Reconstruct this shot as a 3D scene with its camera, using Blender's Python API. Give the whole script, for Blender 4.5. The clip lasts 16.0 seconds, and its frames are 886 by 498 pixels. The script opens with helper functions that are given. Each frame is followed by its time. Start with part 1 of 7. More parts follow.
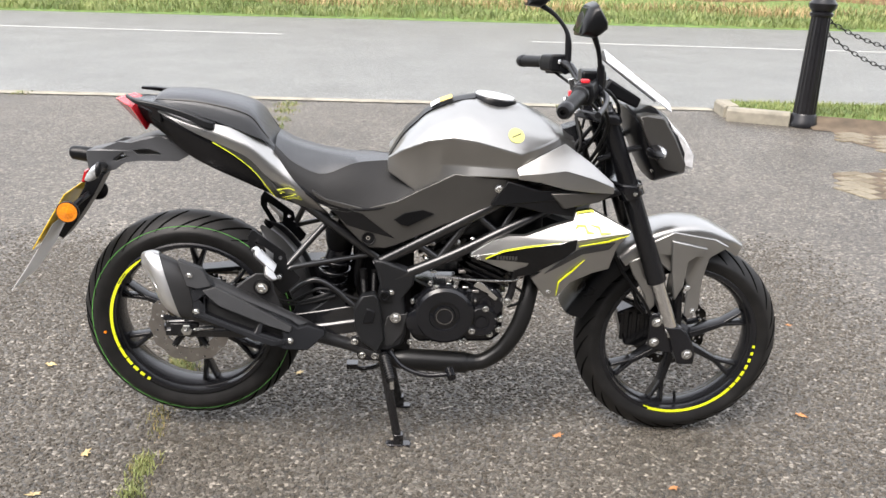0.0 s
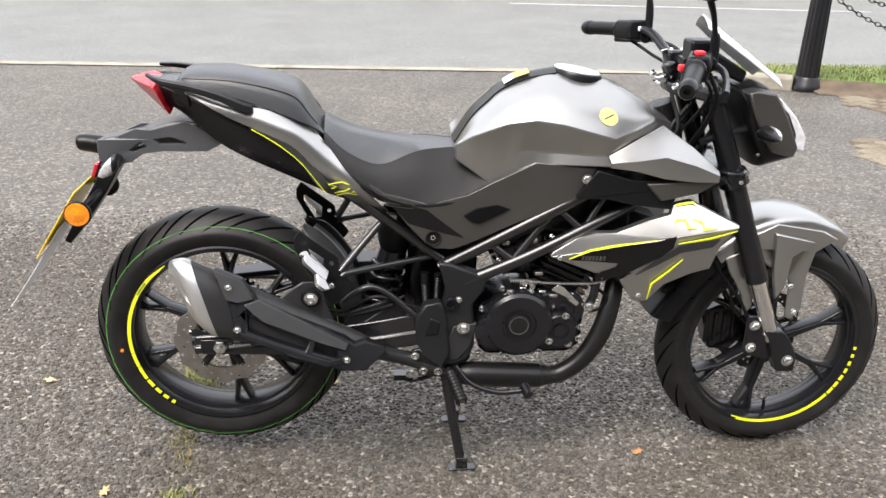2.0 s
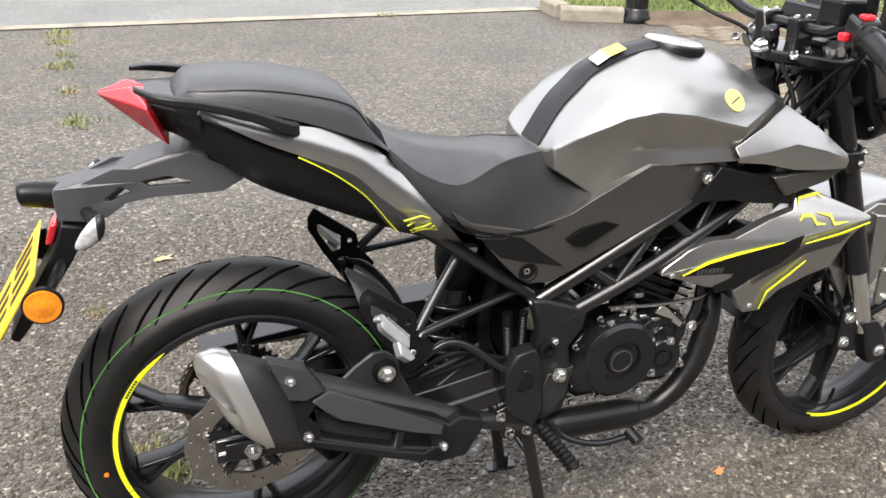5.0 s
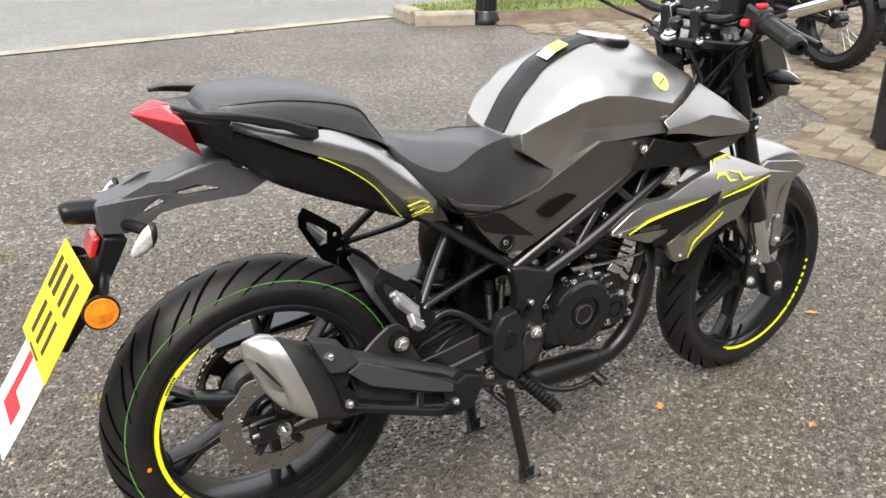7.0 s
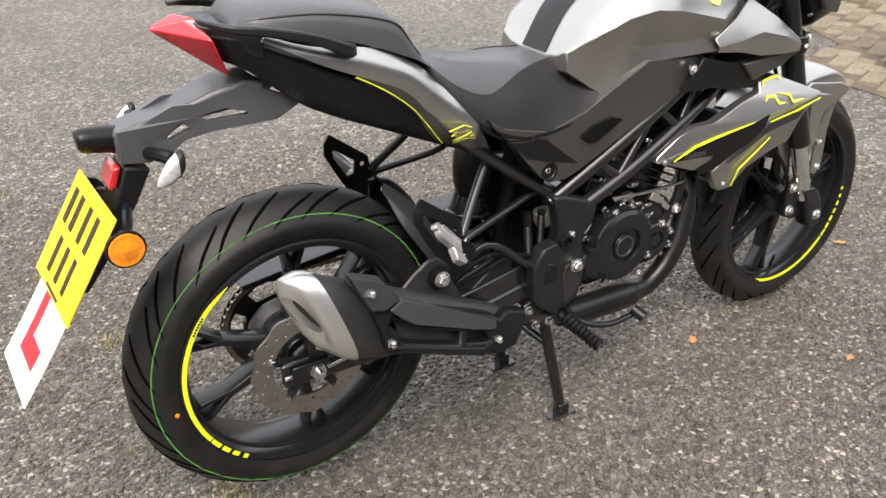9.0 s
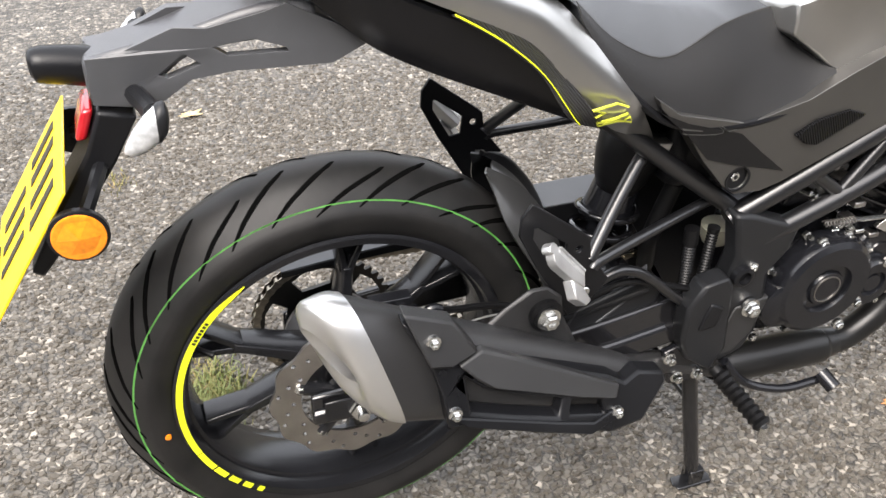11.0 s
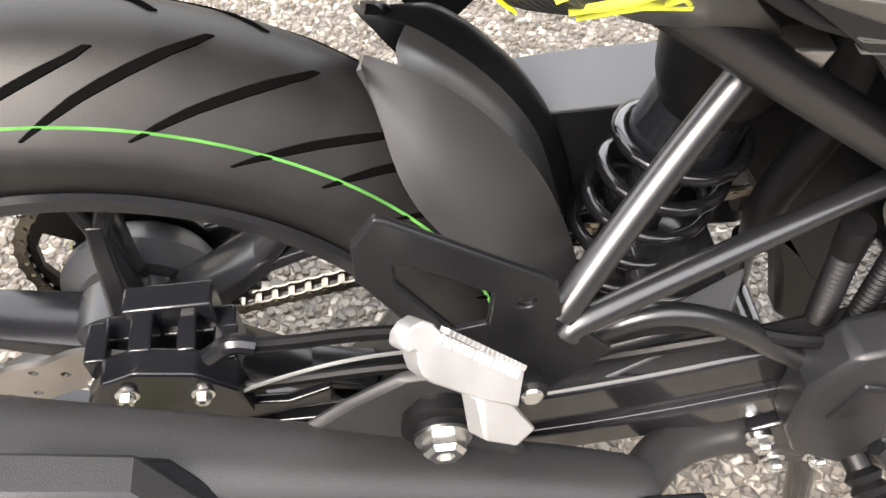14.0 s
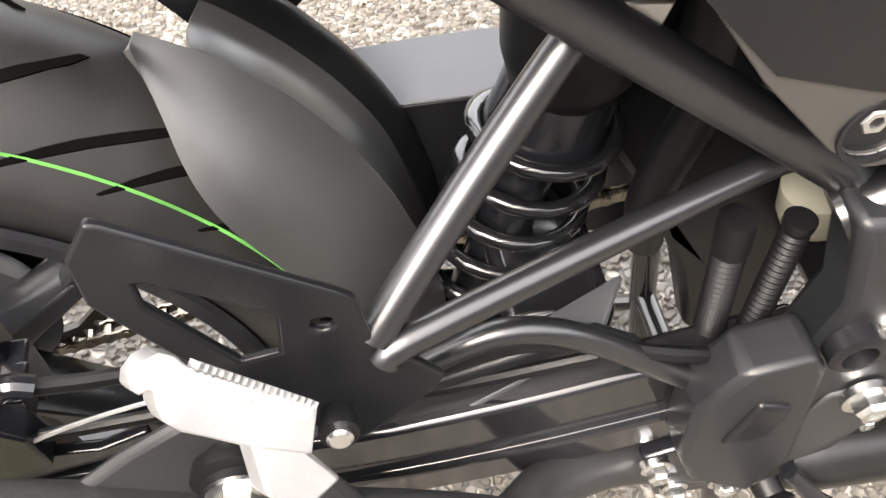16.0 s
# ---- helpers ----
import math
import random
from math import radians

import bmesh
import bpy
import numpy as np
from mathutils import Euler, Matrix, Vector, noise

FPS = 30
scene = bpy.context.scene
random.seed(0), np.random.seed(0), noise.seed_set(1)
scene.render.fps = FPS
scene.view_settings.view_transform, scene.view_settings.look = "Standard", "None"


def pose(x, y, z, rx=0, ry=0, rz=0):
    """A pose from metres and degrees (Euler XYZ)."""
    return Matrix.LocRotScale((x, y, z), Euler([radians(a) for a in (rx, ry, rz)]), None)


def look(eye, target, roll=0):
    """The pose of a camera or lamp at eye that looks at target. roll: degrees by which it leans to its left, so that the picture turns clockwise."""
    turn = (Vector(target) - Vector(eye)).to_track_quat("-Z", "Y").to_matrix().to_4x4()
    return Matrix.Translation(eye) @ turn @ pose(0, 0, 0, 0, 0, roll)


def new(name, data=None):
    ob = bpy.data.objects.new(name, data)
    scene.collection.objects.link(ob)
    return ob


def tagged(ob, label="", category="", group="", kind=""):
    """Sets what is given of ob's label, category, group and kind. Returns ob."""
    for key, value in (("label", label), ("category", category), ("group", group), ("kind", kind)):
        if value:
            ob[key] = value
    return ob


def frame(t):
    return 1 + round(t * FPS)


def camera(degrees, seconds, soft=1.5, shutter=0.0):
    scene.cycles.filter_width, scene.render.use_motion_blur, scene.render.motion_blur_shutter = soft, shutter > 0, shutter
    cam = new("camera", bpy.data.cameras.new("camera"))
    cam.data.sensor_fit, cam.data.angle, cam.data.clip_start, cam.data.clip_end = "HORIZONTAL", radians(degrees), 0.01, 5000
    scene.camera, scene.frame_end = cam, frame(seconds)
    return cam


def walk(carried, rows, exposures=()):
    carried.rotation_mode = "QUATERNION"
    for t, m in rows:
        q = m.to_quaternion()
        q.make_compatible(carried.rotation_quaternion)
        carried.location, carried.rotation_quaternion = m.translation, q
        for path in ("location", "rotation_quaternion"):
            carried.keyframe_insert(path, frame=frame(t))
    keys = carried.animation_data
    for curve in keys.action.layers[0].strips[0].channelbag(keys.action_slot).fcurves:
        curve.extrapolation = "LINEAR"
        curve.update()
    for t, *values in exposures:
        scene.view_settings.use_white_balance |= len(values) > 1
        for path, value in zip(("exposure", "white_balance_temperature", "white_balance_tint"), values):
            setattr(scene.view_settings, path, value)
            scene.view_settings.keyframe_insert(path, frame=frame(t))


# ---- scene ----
cam = camera(53.4, 16.0)
PATH = [
    (0, (0.59, -2.304, 1.323), (0.67, -0.41, 0.686), 1.5),
    (0.5, (0.563, -2.264, 1.318), (0.631, -0.372, 0.672), 1.3),
    (1, (0.456, -2.181, 1.319), (0.582, -0.299, 0.653), 0.1),
    (1.5, (0.372, -2.103, 1.313), (0.543, -0.236, 0.617), 0.2),
    (2, (0.346, -1.963, 1.294), (0.512, -0.101, 0.582), 1.4),
    (2.5, (0.293, -1.861, 1.292), (0.426, -0.007, 0.554), 1.9),
    (3, (0.135, -1.744, 1.285), (0.364, 0.099, 0.542), 0.7),
    (3.5, (0.004, -1.645, 1.287), (0.367, 0.164, 0.515), 0.1),
    (4, (-0.036, -1.519, 1.276), (0.422, 0.259, 0.483), 0.4),
    (4.2, (-0.044, -1.477, 1.281), (0.43, 0.296, 0.485), 0.6),
    (6.3, (-0.342, -1.288, 1.285), (0.572, 0.261, 0.41), 1.0),
    (6.5, (-0.365, -1.341, 1.296), (0.555, 0.218, 0.446), 0.6),
    (7, (-0.455, -1.429, 1.317), (0.496, 0.132, 0.505), -0.4),
    (7.5, (-0.566, -1.445, 1.318), (0.467, 0.059, 0.501), -0.9),
    (8, (-0.626, -1.435, 1.313), (0.438, 0.023, 0.452), -1.1),
    (8.5, (-0.59, -1.379, 1.282), (0.453, 0.054, 0.356), 0.2),
    (8.7, (-0.55, -1.347, 1.275), (0.453, 0.114, 0.347), 0.0),
    (10.8, (-0.235, -0.927, 1.18), (0.484, 0.553, 0.043), 2.3),
    (11, (-0.201, -0.891, 1.168), (0.391, 0.632, 0.014), 2.6),
    (11.5, (-0.127, -0.831, 1.15), (0.118, 0.743, -0.06), 1.2),
    (12, (-0.09, -0.728, 1.117), (0.113, 0.777, -0.186), -0.4),
    (12.5, (-0.047, -0.61, 1.072), (0.211, 0.773, -0.35), -0.9),
    (13, (0.028, -0.503, 1.013), (0.134, 0.785, -0.514), -1.3),
    (13.5, (0.118, -0.44, 0.96), (0.178, 0.783, -0.622), -1.5),
    (14, (0.202, -0.378, 0.925), (0.306, 0.825, -0.67), -2.0),
    (14.5, (0.27, -0.338, 0.893), (0.435, 0.808, -0.737), -1.7),
    (15, (0.295, -0.312, 0.871), (0.489, 0.795, -0.784), -0.9),
    (15.5, (0.3, -0.308, 0.868), (0.494, 0.805, -0.782), -0.8),
    (16, (0.279, -0.345, 0.858), (0.474, 0.884, -0.708), -0.8),
]
walk(cam, [(t, look(eye, target, roll)) for t, eye, target, roll in PATH],
     [(0.0, 0.03, 6480, 11.5), (6.0, 0.03, 6600, 11), (7.5, -0.06, 6680, 10.5), (8.5, -0.06, 6680, 11), (11.0, 0.42, 6500, 11), (12.0, 0.48, 6500, 10), (12.5, 0.70, 6550, 10), (13.5, 1.08, 6650, 12), (14.0, 1.34, 6800, 12), (15.0, 1.54, 6850, 12), (16.0, 1.54, 6850, 12)])

# ---- light ----
world = bpy.data.worlds.new("overcast_sky")
scene.world = world
world.use_nodes = True
wn = world.node_tree
sky = wn.nodes.new("ShaderNodeTexSky")
sky.sky_type, sky.sun_disc = "NISHITA", False
sky.sun_elevation, sky.sun_rotation = radians(54), radians(215)
sky.air_density, sky.dust_density, sky.ozone_density = 1.0, 5.0, 1.0
veil = wn.nodes.new("ShaderNodeMix")
veil.data_type = "RGBA"
veil.inputs["Factor"].default_value = 0.55
veil.inputs["B"].default_value = (11.2, 11.2, 11.3, 1)
wn.links.new(sky.outputs["Color"], veil.inputs["A"])
wn.links.new(veil.outputs["Result"], wn.nodes["Background"].inputs["Color"])
wn.nodes["Background"].inputs["Strength"].default_value = 0.30
sun_data = bpy.data.lights.new("sun", "SUN")
sun_data.energy, sun_data.angle, sun_data.color = 3.8, radians(30), (1.0, 0.955, 0.90)
sun = new("sun", sun_data)
sun.matrix_world = look((-2.5, -3.5, 6.0), (0.6, 0, 0))

# ---- materials ----


def mat(name, base, rough=0.5, metal=0.0, var=0.15, scale=6.0, bump=0.0, grain=400.0, rvar=0.1, coat=0.0, second=None, spec=0.5):
    """A procedural surface: base colour with blotches at one size, grain relief at another."""
    m = bpy.data.materials.new(name)
    m.use_nodes = True
    nt = m.node_tree
    b = nt.nodes["Principled BSDF"]
    b.inputs["Metallic"].default_value = metal
    b.inputs["Coat Weight"].default_value = coat
    b.inputs["Coat Roughness"].default_value = 0.15
    b.inputs["Specular IOR Level"].default_value = spec
    co = nt.nodes.new("ShaderNodeTexCoord")
    n = nt.nodes.new("ShaderNodeTexNoise")
    n.inputs["Scale"].default_value, n.inputs["Detail"].default_value = scale, 6
    nt.links.new(co.outputs["Object"], n.inputs["Vector"])
    ramp = nt.nodes.new("ShaderNodeValToRGB")
    lo = [c * (1 - var) for c in base]
    hi = second or [min(1, c * (1 + var)) for c in base]
    ramp.color_ramp.elements[0].position, ramp.color_ramp.elements[0].color = 0.3, (*lo, 1)
    ramp.color_ramp.elements[1].position, ramp.color_ramp.elements[1].color = 0.7, (*hi, 1)
    nt.links.new(n.outputs["Fac"], ramp.inputs["Fac"])
    nt.links.new(ramp.outputs["Color"], b.inputs["Base Color"])
    g = nt.nodes.new("ShaderNodeTexNoise")
    g.inputs["Scale"].default_value, g.inputs["Detail"].default_value = grain, 3
    nt.links.new(co.outputs["Object"], g.inputs["Vector"])
    mr = nt.nodes.new("ShaderNodeMapRange")
    mr.inputs["To Min"].default_value, mr.inputs["To Max"].default_value = max(0.02, rough - rvar), min(1, rough + rvar)
    nt.links.new(n.outputs["Fac"], mr.inputs["Value"])
    nt.links.new(mr.outputs["Result"], b.inputs["Roughness"])
    if bump:
        bp = nt.nodes.new("ShaderNodeBump")
        bp.inputs["Strength"].default_value, bp.inputs["Distance"].default_value = bump, 0.0006
        nt.links.new(g.outputs["Fac"], bp.inputs["Height"])
        nt.links.new(bp.outputs["Normal"], b.inputs["Normal"])
    return m


def ribbed(m, scale, turn, strength=0.8, dist=0.001):
    """Adds fine ribs in one direction to a material's relief."""
    nt = m.node_tree
    b = nt.nodes["Principled BSDF"]
    co = nt.nodes.new("ShaderNodeTexCoord")
    mp = nt.nodes.new("ShaderNodeMapping")
    mp.inputs["Rotation"].default_value = [radians(a) for a in turn]
    w = nt.nodes.new("ShaderNodeTexWave")
    w.inputs["Scale"].default_value = scale
    bp = nt.nodes.new("ShaderNodeBump")
    bp.inputs["Strength"].default_value, bp.inputs["Distance"].default_value = strength, dist
    nt.links.new(co.outputs["Object"], mp.inputs["Vector"])
    nt.links.new(mp.outputs["Vector"], w.inputs["Vector"])
    nt.links.new(w.outputs["Fac"], bp.inputs["Height"])
    nt.links.new(bp.outputs["Normal"], b.inputs["Normal"])
    return m


SILVER = mat("matt_silver_paint", (0.40, 0.397, 0.385), 0.30, 0.94, 0.05, 9, 0.10, 1500, 0.03)
GREY = mat("dark_grey_paint", (0.100, 0.097, 0.092), 0.34, 0.7, 0.08, 8, 0.1, 1500, 0.04)
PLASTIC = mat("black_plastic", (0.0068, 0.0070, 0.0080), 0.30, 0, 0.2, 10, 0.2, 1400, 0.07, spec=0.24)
HUGGER = mat("satin_black_plastic", (0.030, 0.030, 0.0305), 0.37, 0, 0.2, 10, 0.12, 1600, 0.05, spec=1.0)
SATIN = mat("satin_black_tube", (0.0065, 0.0066, 0.0074), 0.30, 0, 0.15, 12, 0.06, 900, 0.05, spec=0.85)
SPRING = mat("lacquered_black_spring", (0.006, 0.006, 0.007), 0.13, 0, 0.2, 9, 0, 600, 0.03, 0.3)
PIPE = mat("black_coated_pipe", (0.008, 0.008, 0.008), 0.33, 0.0, 0.25, 12, 0.3, 900, 0.08, spec=0.34)
# Grey-blue base holds the sky's light on the chain guard's top.
GUARD = mat("sky_toned_grey_plastic", (0.060, 0.062, 0.067), 0.36, 0, 0.15, 10, 0.3, 1400, 0.06)
PLASTIC_GREY = mat("faded_black_plastic", (0.0105, 0.0110, 0.0122), 0.38, 0, 0.2, 10, 0.25, 1400, 0.07, spec=0.34)
FRAME = mat("satin_black_frame", (0.0090, 0.0093, 0.0108), 0.24, 0.0, 0.15, 12, 0.06, 900, 0.06, spec=0.42)
GLOSS = mat("gloss_black_paint", (0.008, 0.008, 0.009), 0.12, 0, 0.2, 9, 0.03, 600, 0.04, 0.4)
ENGINE = mat("black_engine_casting", (0.0075, 0.0078, 0.0095), 0.15, 0.0, 0.2, 14, 0.2, 700, 0.06, spec=0.45)
EXHAUST = mat("matt_black_exhaust", (0.020, 0.020, 0.0207), 0.42, 0.0, 0.2, 10, 0.4, 1200, 0.07, spec=0.42)
# Vinyl base raised and blued to carry the sky's sheen on the seat tops.
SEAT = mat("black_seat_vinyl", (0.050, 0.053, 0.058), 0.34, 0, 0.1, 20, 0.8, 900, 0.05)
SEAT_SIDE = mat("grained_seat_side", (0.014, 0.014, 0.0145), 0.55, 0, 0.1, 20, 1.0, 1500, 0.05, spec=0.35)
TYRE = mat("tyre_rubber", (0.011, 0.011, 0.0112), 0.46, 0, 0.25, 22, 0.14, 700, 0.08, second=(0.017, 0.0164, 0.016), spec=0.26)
RUBBER = mat("soft_rubber", (0.0038, 0.0038, 0.0042), 0.42, 0, 0.2, 22, 0.3, 700, 0.1, spec=0.26)
GREEN = mat("green_tread_line", (0.09, 0.28, 0.06), 0.5, 0, 0.3, 40)
NEON = mat("neon_yellow_decal", (0.80, 0.86, 0.02), 0.4, 0, 0.06, 30)
EMBLEM = mat("pale_yellow_emblem", (0.60, 0.60, 0.20), 0.4, 0, 0.1, 30)
NEON_DIM = mat("dull_yellow_decal", (0.60, 0.62, 0.06), 0.4, 0, 0.1, 30)
DECAL_GREY = mat("grey_decal", (0.085, 0.085, 0.08), 0.4, 0.4, 0.1, 30)
DECAL_DARK = mat("black_decal", (0.007, 0.007, 0.0075), 0.18, 0, 0.1, 30, spec=0.28)
CARBON = ribbed(mat("carbon_look_decal", (0.03, 0.03, 0.03), 0.4, 0, 0.1, 30), 120, (0, 40, 0))
GLOSSY_PLASTIC = mat("polished_black_plastic", (0.006, 0.006, 0.007), 0.24, 0, 0.2, 10, 0.12, 900, 0.05, spec=0.35)
VENT = ribbed(mat("ribbed_black_plastic", (0.006, 0.006, 0.0065), 0.45, spec=0.2), 95, (0, 25, 0), 1.0, 0.003)
# Pale base colour under a clear gloss coat.
PALE_SCREEN = mat("pale_glossy_screen", (0.62, 0.63, 0.65), 0.14, 0, 0.06, 8, 0, 400, 0.02, 0.6)
LENS = mat("headlamp_glass", (0.72, 0.73, 0.75), 0.08, 0.2, 0.2, 60, 0, 400, 0.03, 0.8)
CREAM = mat("cream_plastic", (0.33, 0.32, 0.25), 0.45, 0, 0.1, 30)
DISC = mat("dark_disc_steel", (0.055, 0.053, 0.050), 0.36, 1, 0.12, 30, 0.3, 1500, 0.08)
SCREEN = mat("glossy_dark_screen", (0.02, 0.02, 0.022), 0.06, 0, 0.1, 8, 0, 400, 0.02, 0.6)
SHIELD_TEX = ribbed(mat("knurled_black_plastic", (0.020, 0.020, 0.0205), 0.42), 330, (0, 60, 0), 0.35, 0.0006)
STEEL = mat("brushed_steel", (0.40, 0.38, 0.36), 0.35, 1, 0.12, 30, 0.3, 1500, 0.08)
BOLT = mat("zinc_bolt", (0.72, 0.72, 0.70), 0.24, 1, 0.1, 60, 0.1, 500, 0.08)
CHROME = mat("hard_chrome", (0.75, 0.75, 0.75), 0.12, 1, 0.03, 30)
ALU = mat("cast_aluminium", (0.60, 0.60, 0.60), 0.40, 0.9, 0.06, 50, 0.4, 900, 0.06)
TIP = mat("satin_aluminium", (0.72, 0.72, 0.71), 0.36, 0.95, 0.05, 8, 0.15, 1200, 0.04)
RED = mat("red_lens", (0.40, 0.010, 0.016), 0.18, 0, 0.2, 30, 0, 400, 0.03, 0.6)
RED_PLASTIC = mat("red_switch", (0.62, 0.02, 0.03), 0.35, 0, 0.1, 30)
AMBER = mat("amber_reflector", (0.80, 0.24, 0.01), 0.22, 0, 0.2, 160, 0.5, 300, 0.05, 0.5)
CLEAR = mat("clear_lens", (0.55, 0.56, 0.57), 0.10, 0.4, 0.25, 120, 0.6, 200, 0.05, 0.8)
PLATE_Y = mat("yellow_plate", (0.90, 0.62, 0.01), 0.3, 0, 0.03, 14, 0, 300, 0.03, 0.3)
PLATE_W = mat("white_plate", (0.80, 0.80, 0.80), 0.35, 0, 0.04, 14)
L_RED = mat("red_print", (0.72, 0.02, 0.03), 0.4, 0, 0.05, 20)
INK = mat("black_print", (0.015, 0.014, 0.012), 0.4, 0, 0.1, 20)
CAPWHITE = mat("brushed_cap", (0.80, 0.80, 0.79), 0.34, 0.9, 0.06, 40, 0.2, 900, 0.04)
MIRROR = mat("mirror_glass", (0.85, 0.86, 0.87), 0.03, 1, 0.01, 5, 0, 400, 0.01)
WHITE_LABEL = mat("white_label", (0.8, 0.8, 0.78), 0.45, 0, 0.03, 40)
ORANGE_LABEL = mat("orange_label", (0.62, 0.46, 0.12), 0.45, 0, 0.05, 40)
CHAIN = mat("oiled_chain_steel", (0.30, 0.27, 0.22), 0.32, 1, 0.3, 90, 0.3, 600, 0.1)

# ---- mesh tools ----


def spline(pts, n):
    """Points along a smooth curve through pts, n to a span."""
    p = [Vector(q) for q in pts]
    if n <= 1 or len(p) < 3:
        return p
    e = [p[0] * 2 - p[1], *p, p[-1] * 2 - p[-2]]
    out = []
    for i in range(1, len(e) - 2):
        a, b, c, d = e[i - 1:i + 3]
        for k in range(n):
            t = k / n
            out.append(0.5 * (2 * b + (c - a) * t + (2 * a - 5 * b + 4 * c - d) * t * t + (3 * b - a - 3 * c + d) * t ** 3))
    return [*out, p[-1]]


def bridge(bm, a, b, closed=True):
    n = len(a)
    for i in range(n if closed else n - 1):
        j = (i + 1) % n
        bm.faces.new((a[i], a[j], b[j], b[i]))


def loft(bm, loops, fine=1, cap=True, closed=True):
    """Skins a row of loops with equal numbers of points, smoothed along the row."""
    if fine > 1:
        cols = [spline([lp[i] for lp in loops], fine) for i in range(len(loops[0]))]
        loops = [[c[k] for c in cols] for k in range(len(cols[0]))]
    vs = [[bm.verts.new(p) for p in lp] for lp in loops]
    for a, b in zip(vs, vs[1:]):
        bridge(bm, a, b, closed)
    if cap:
        bm.faces.new(vs[0][::-1])
        bm.faces.new(vs[-1])
    return bm


def shell(bm, rows, thick=0.003, fine=1, across=1):
    """A curved sheet through rows of points, with thickness."""
    rows = [spline(r, across) for r in rows]
    if fine > 1:
        cols = [spline([r[i] for r in rows], fine) for i in range(len(rows[0]))]
        rows = [[c[k] for c in cols] for k in range(len(cols[0]))]
    m, n = len(rows), len(rows[0])
    rows = [[Vector(p) for p in r] for r in rows]
    nor = []
    for i in range(m):
        line = []
        for j in range(n):
            u = rows[min(i + 1, m - 1)][j] - rows[max(i - 1, 0)][j]
            v = rows[i][min(j + 1, n - 1)] - rows[i][max(j - 1, 0)]
            q = u.cross(v)
            line.append(q.normalized() if q.length > 1e-12 else Vector((0, 1, 0)))
        nor.append(line)
    top = [[bm.verts.new(p) for p in r] for r in rows]
    low = [[bm.verts.new(p - q * thick) for p, q in zip(r, s)] for r, s in zip(rows, nor)]
    for i in range(m - 1):
        for j in range(n - 1):
            bm.faces.new((top[i][j], top[i + 1][j], top[i + 1][j + 1], top[i][j + 1]))
            bm.faces.new((low[i][j + 1], low[i + 1][j + 1], low[i + 1][j], low[i][j]))
    for i in range(m - 1):
        bm.faces.new((top[i + 1][0], top[i][0], low[i][0], low[i + 1][0]))
        bm.faces.new((top[i][-1], top[i + 1][-1], low[i + 1][-1], low[i][-1]))
    for j in range(n - 1):
        bm.faces.new((top[0][j], top[0][j + 1], low[0][j + 1], low[0][j]))
        bm.faces.new((top[-1][j + 1], top[-1][j], low[-1][j], low[-1][j + 1]))
    return bm


def slab(bm, outline, y0, y1, holes=(), place=None):
    """A plate with an outline in x, z, between two depths (numbers or functions of x, z), with holes."""
    from mathutils.geometry import tessellate_polygon
    loops = [list(outline), *[list(h) for h in holes]]
    flat = [p for lp in loops for p in lp]
    tris = tessellate_polygon([[Vector((x, z, 0)) for x, z in lp] for lp in loops])
    f0 = y0 if callable(y0) else (lambda x, z: y0)
    f1 = y1 if callable(y1) else (lambda x, z: y1)
    put = place or (lambda p: p)
    a = [bm.verts.new(put(Vector((x, f0(x, z), z)))) for x, z in flat]
    b = [bm.verts.new(put(Vector((x, f1(x, z), z)))) for x, z in flat]
    for t in tris:
        if len(set(t)) == 3:
            bm.faces.new([a[i] for i in t])
            bm.faces.new([b[i] for i in reversed(t)])
    k = 0
    for lp in loops:
        n = len(lp)
        for i in range(n):
            j = (i + 1) % n
            bm.faces.new((a[k + i], a[k + j], b[k + j], b[k + i]))
        k += n
    bmesh.ops.recalc_face_normals(bm, faces=bm.faces)
    return bm


def basis(d):
    d = Vector(d).normalized()
    u = d.cross(Vector((0, 0, 1)) if abs(d.z) < 0.9 else Vector((1, 0, 0))).normalized()
    return d, u, d.cross(u)


def tube(bm, pts, r, seg=12, fine=6, cap=True):
    """A round bar along a smooth curve; r may be one radius or one a point."""
    q = spline(pts, fine)
    rs = [r] * len(pts) if not isinstance(r, (list, tuple)) else r
    rr = [v.x for v in spline([(w, 0, 0) for w in rs], fine)] if len(pts) > 2 else rs
    loops, u = [], None
    for i, p in enumerate(q):
        d = (q[min(i + 1, len(q) - 1)] - q[max(i - 1, 0)]).normalized()
        if u is None:
            _, u, _ = basis(d)
        u = (u - d * u.dot(d)).normalized()
        w = d.cross(u)
        loops.append([p + rr[i] * (math.cos(a) * u + math.sin(a) * w) for a in (2 * math.pi * k / seg for k in range(seg))])
    return loft(bm, loops, 1, cap)


def lathe(bm, prof, at, axis=(0, -1, 0), seg=32, cap=True):
    """Turns a profile of (along, radius) round an axis."""
    d, u, w = basis(axis)
    at = Vector(at)
    return loft(bm, [[at + d * a + r * (math.cos(t) * u + math.sin(t) * w) for t in (2 * math.pi * k / seg for k in range(seg))] for a, r in prof], 1, cap)


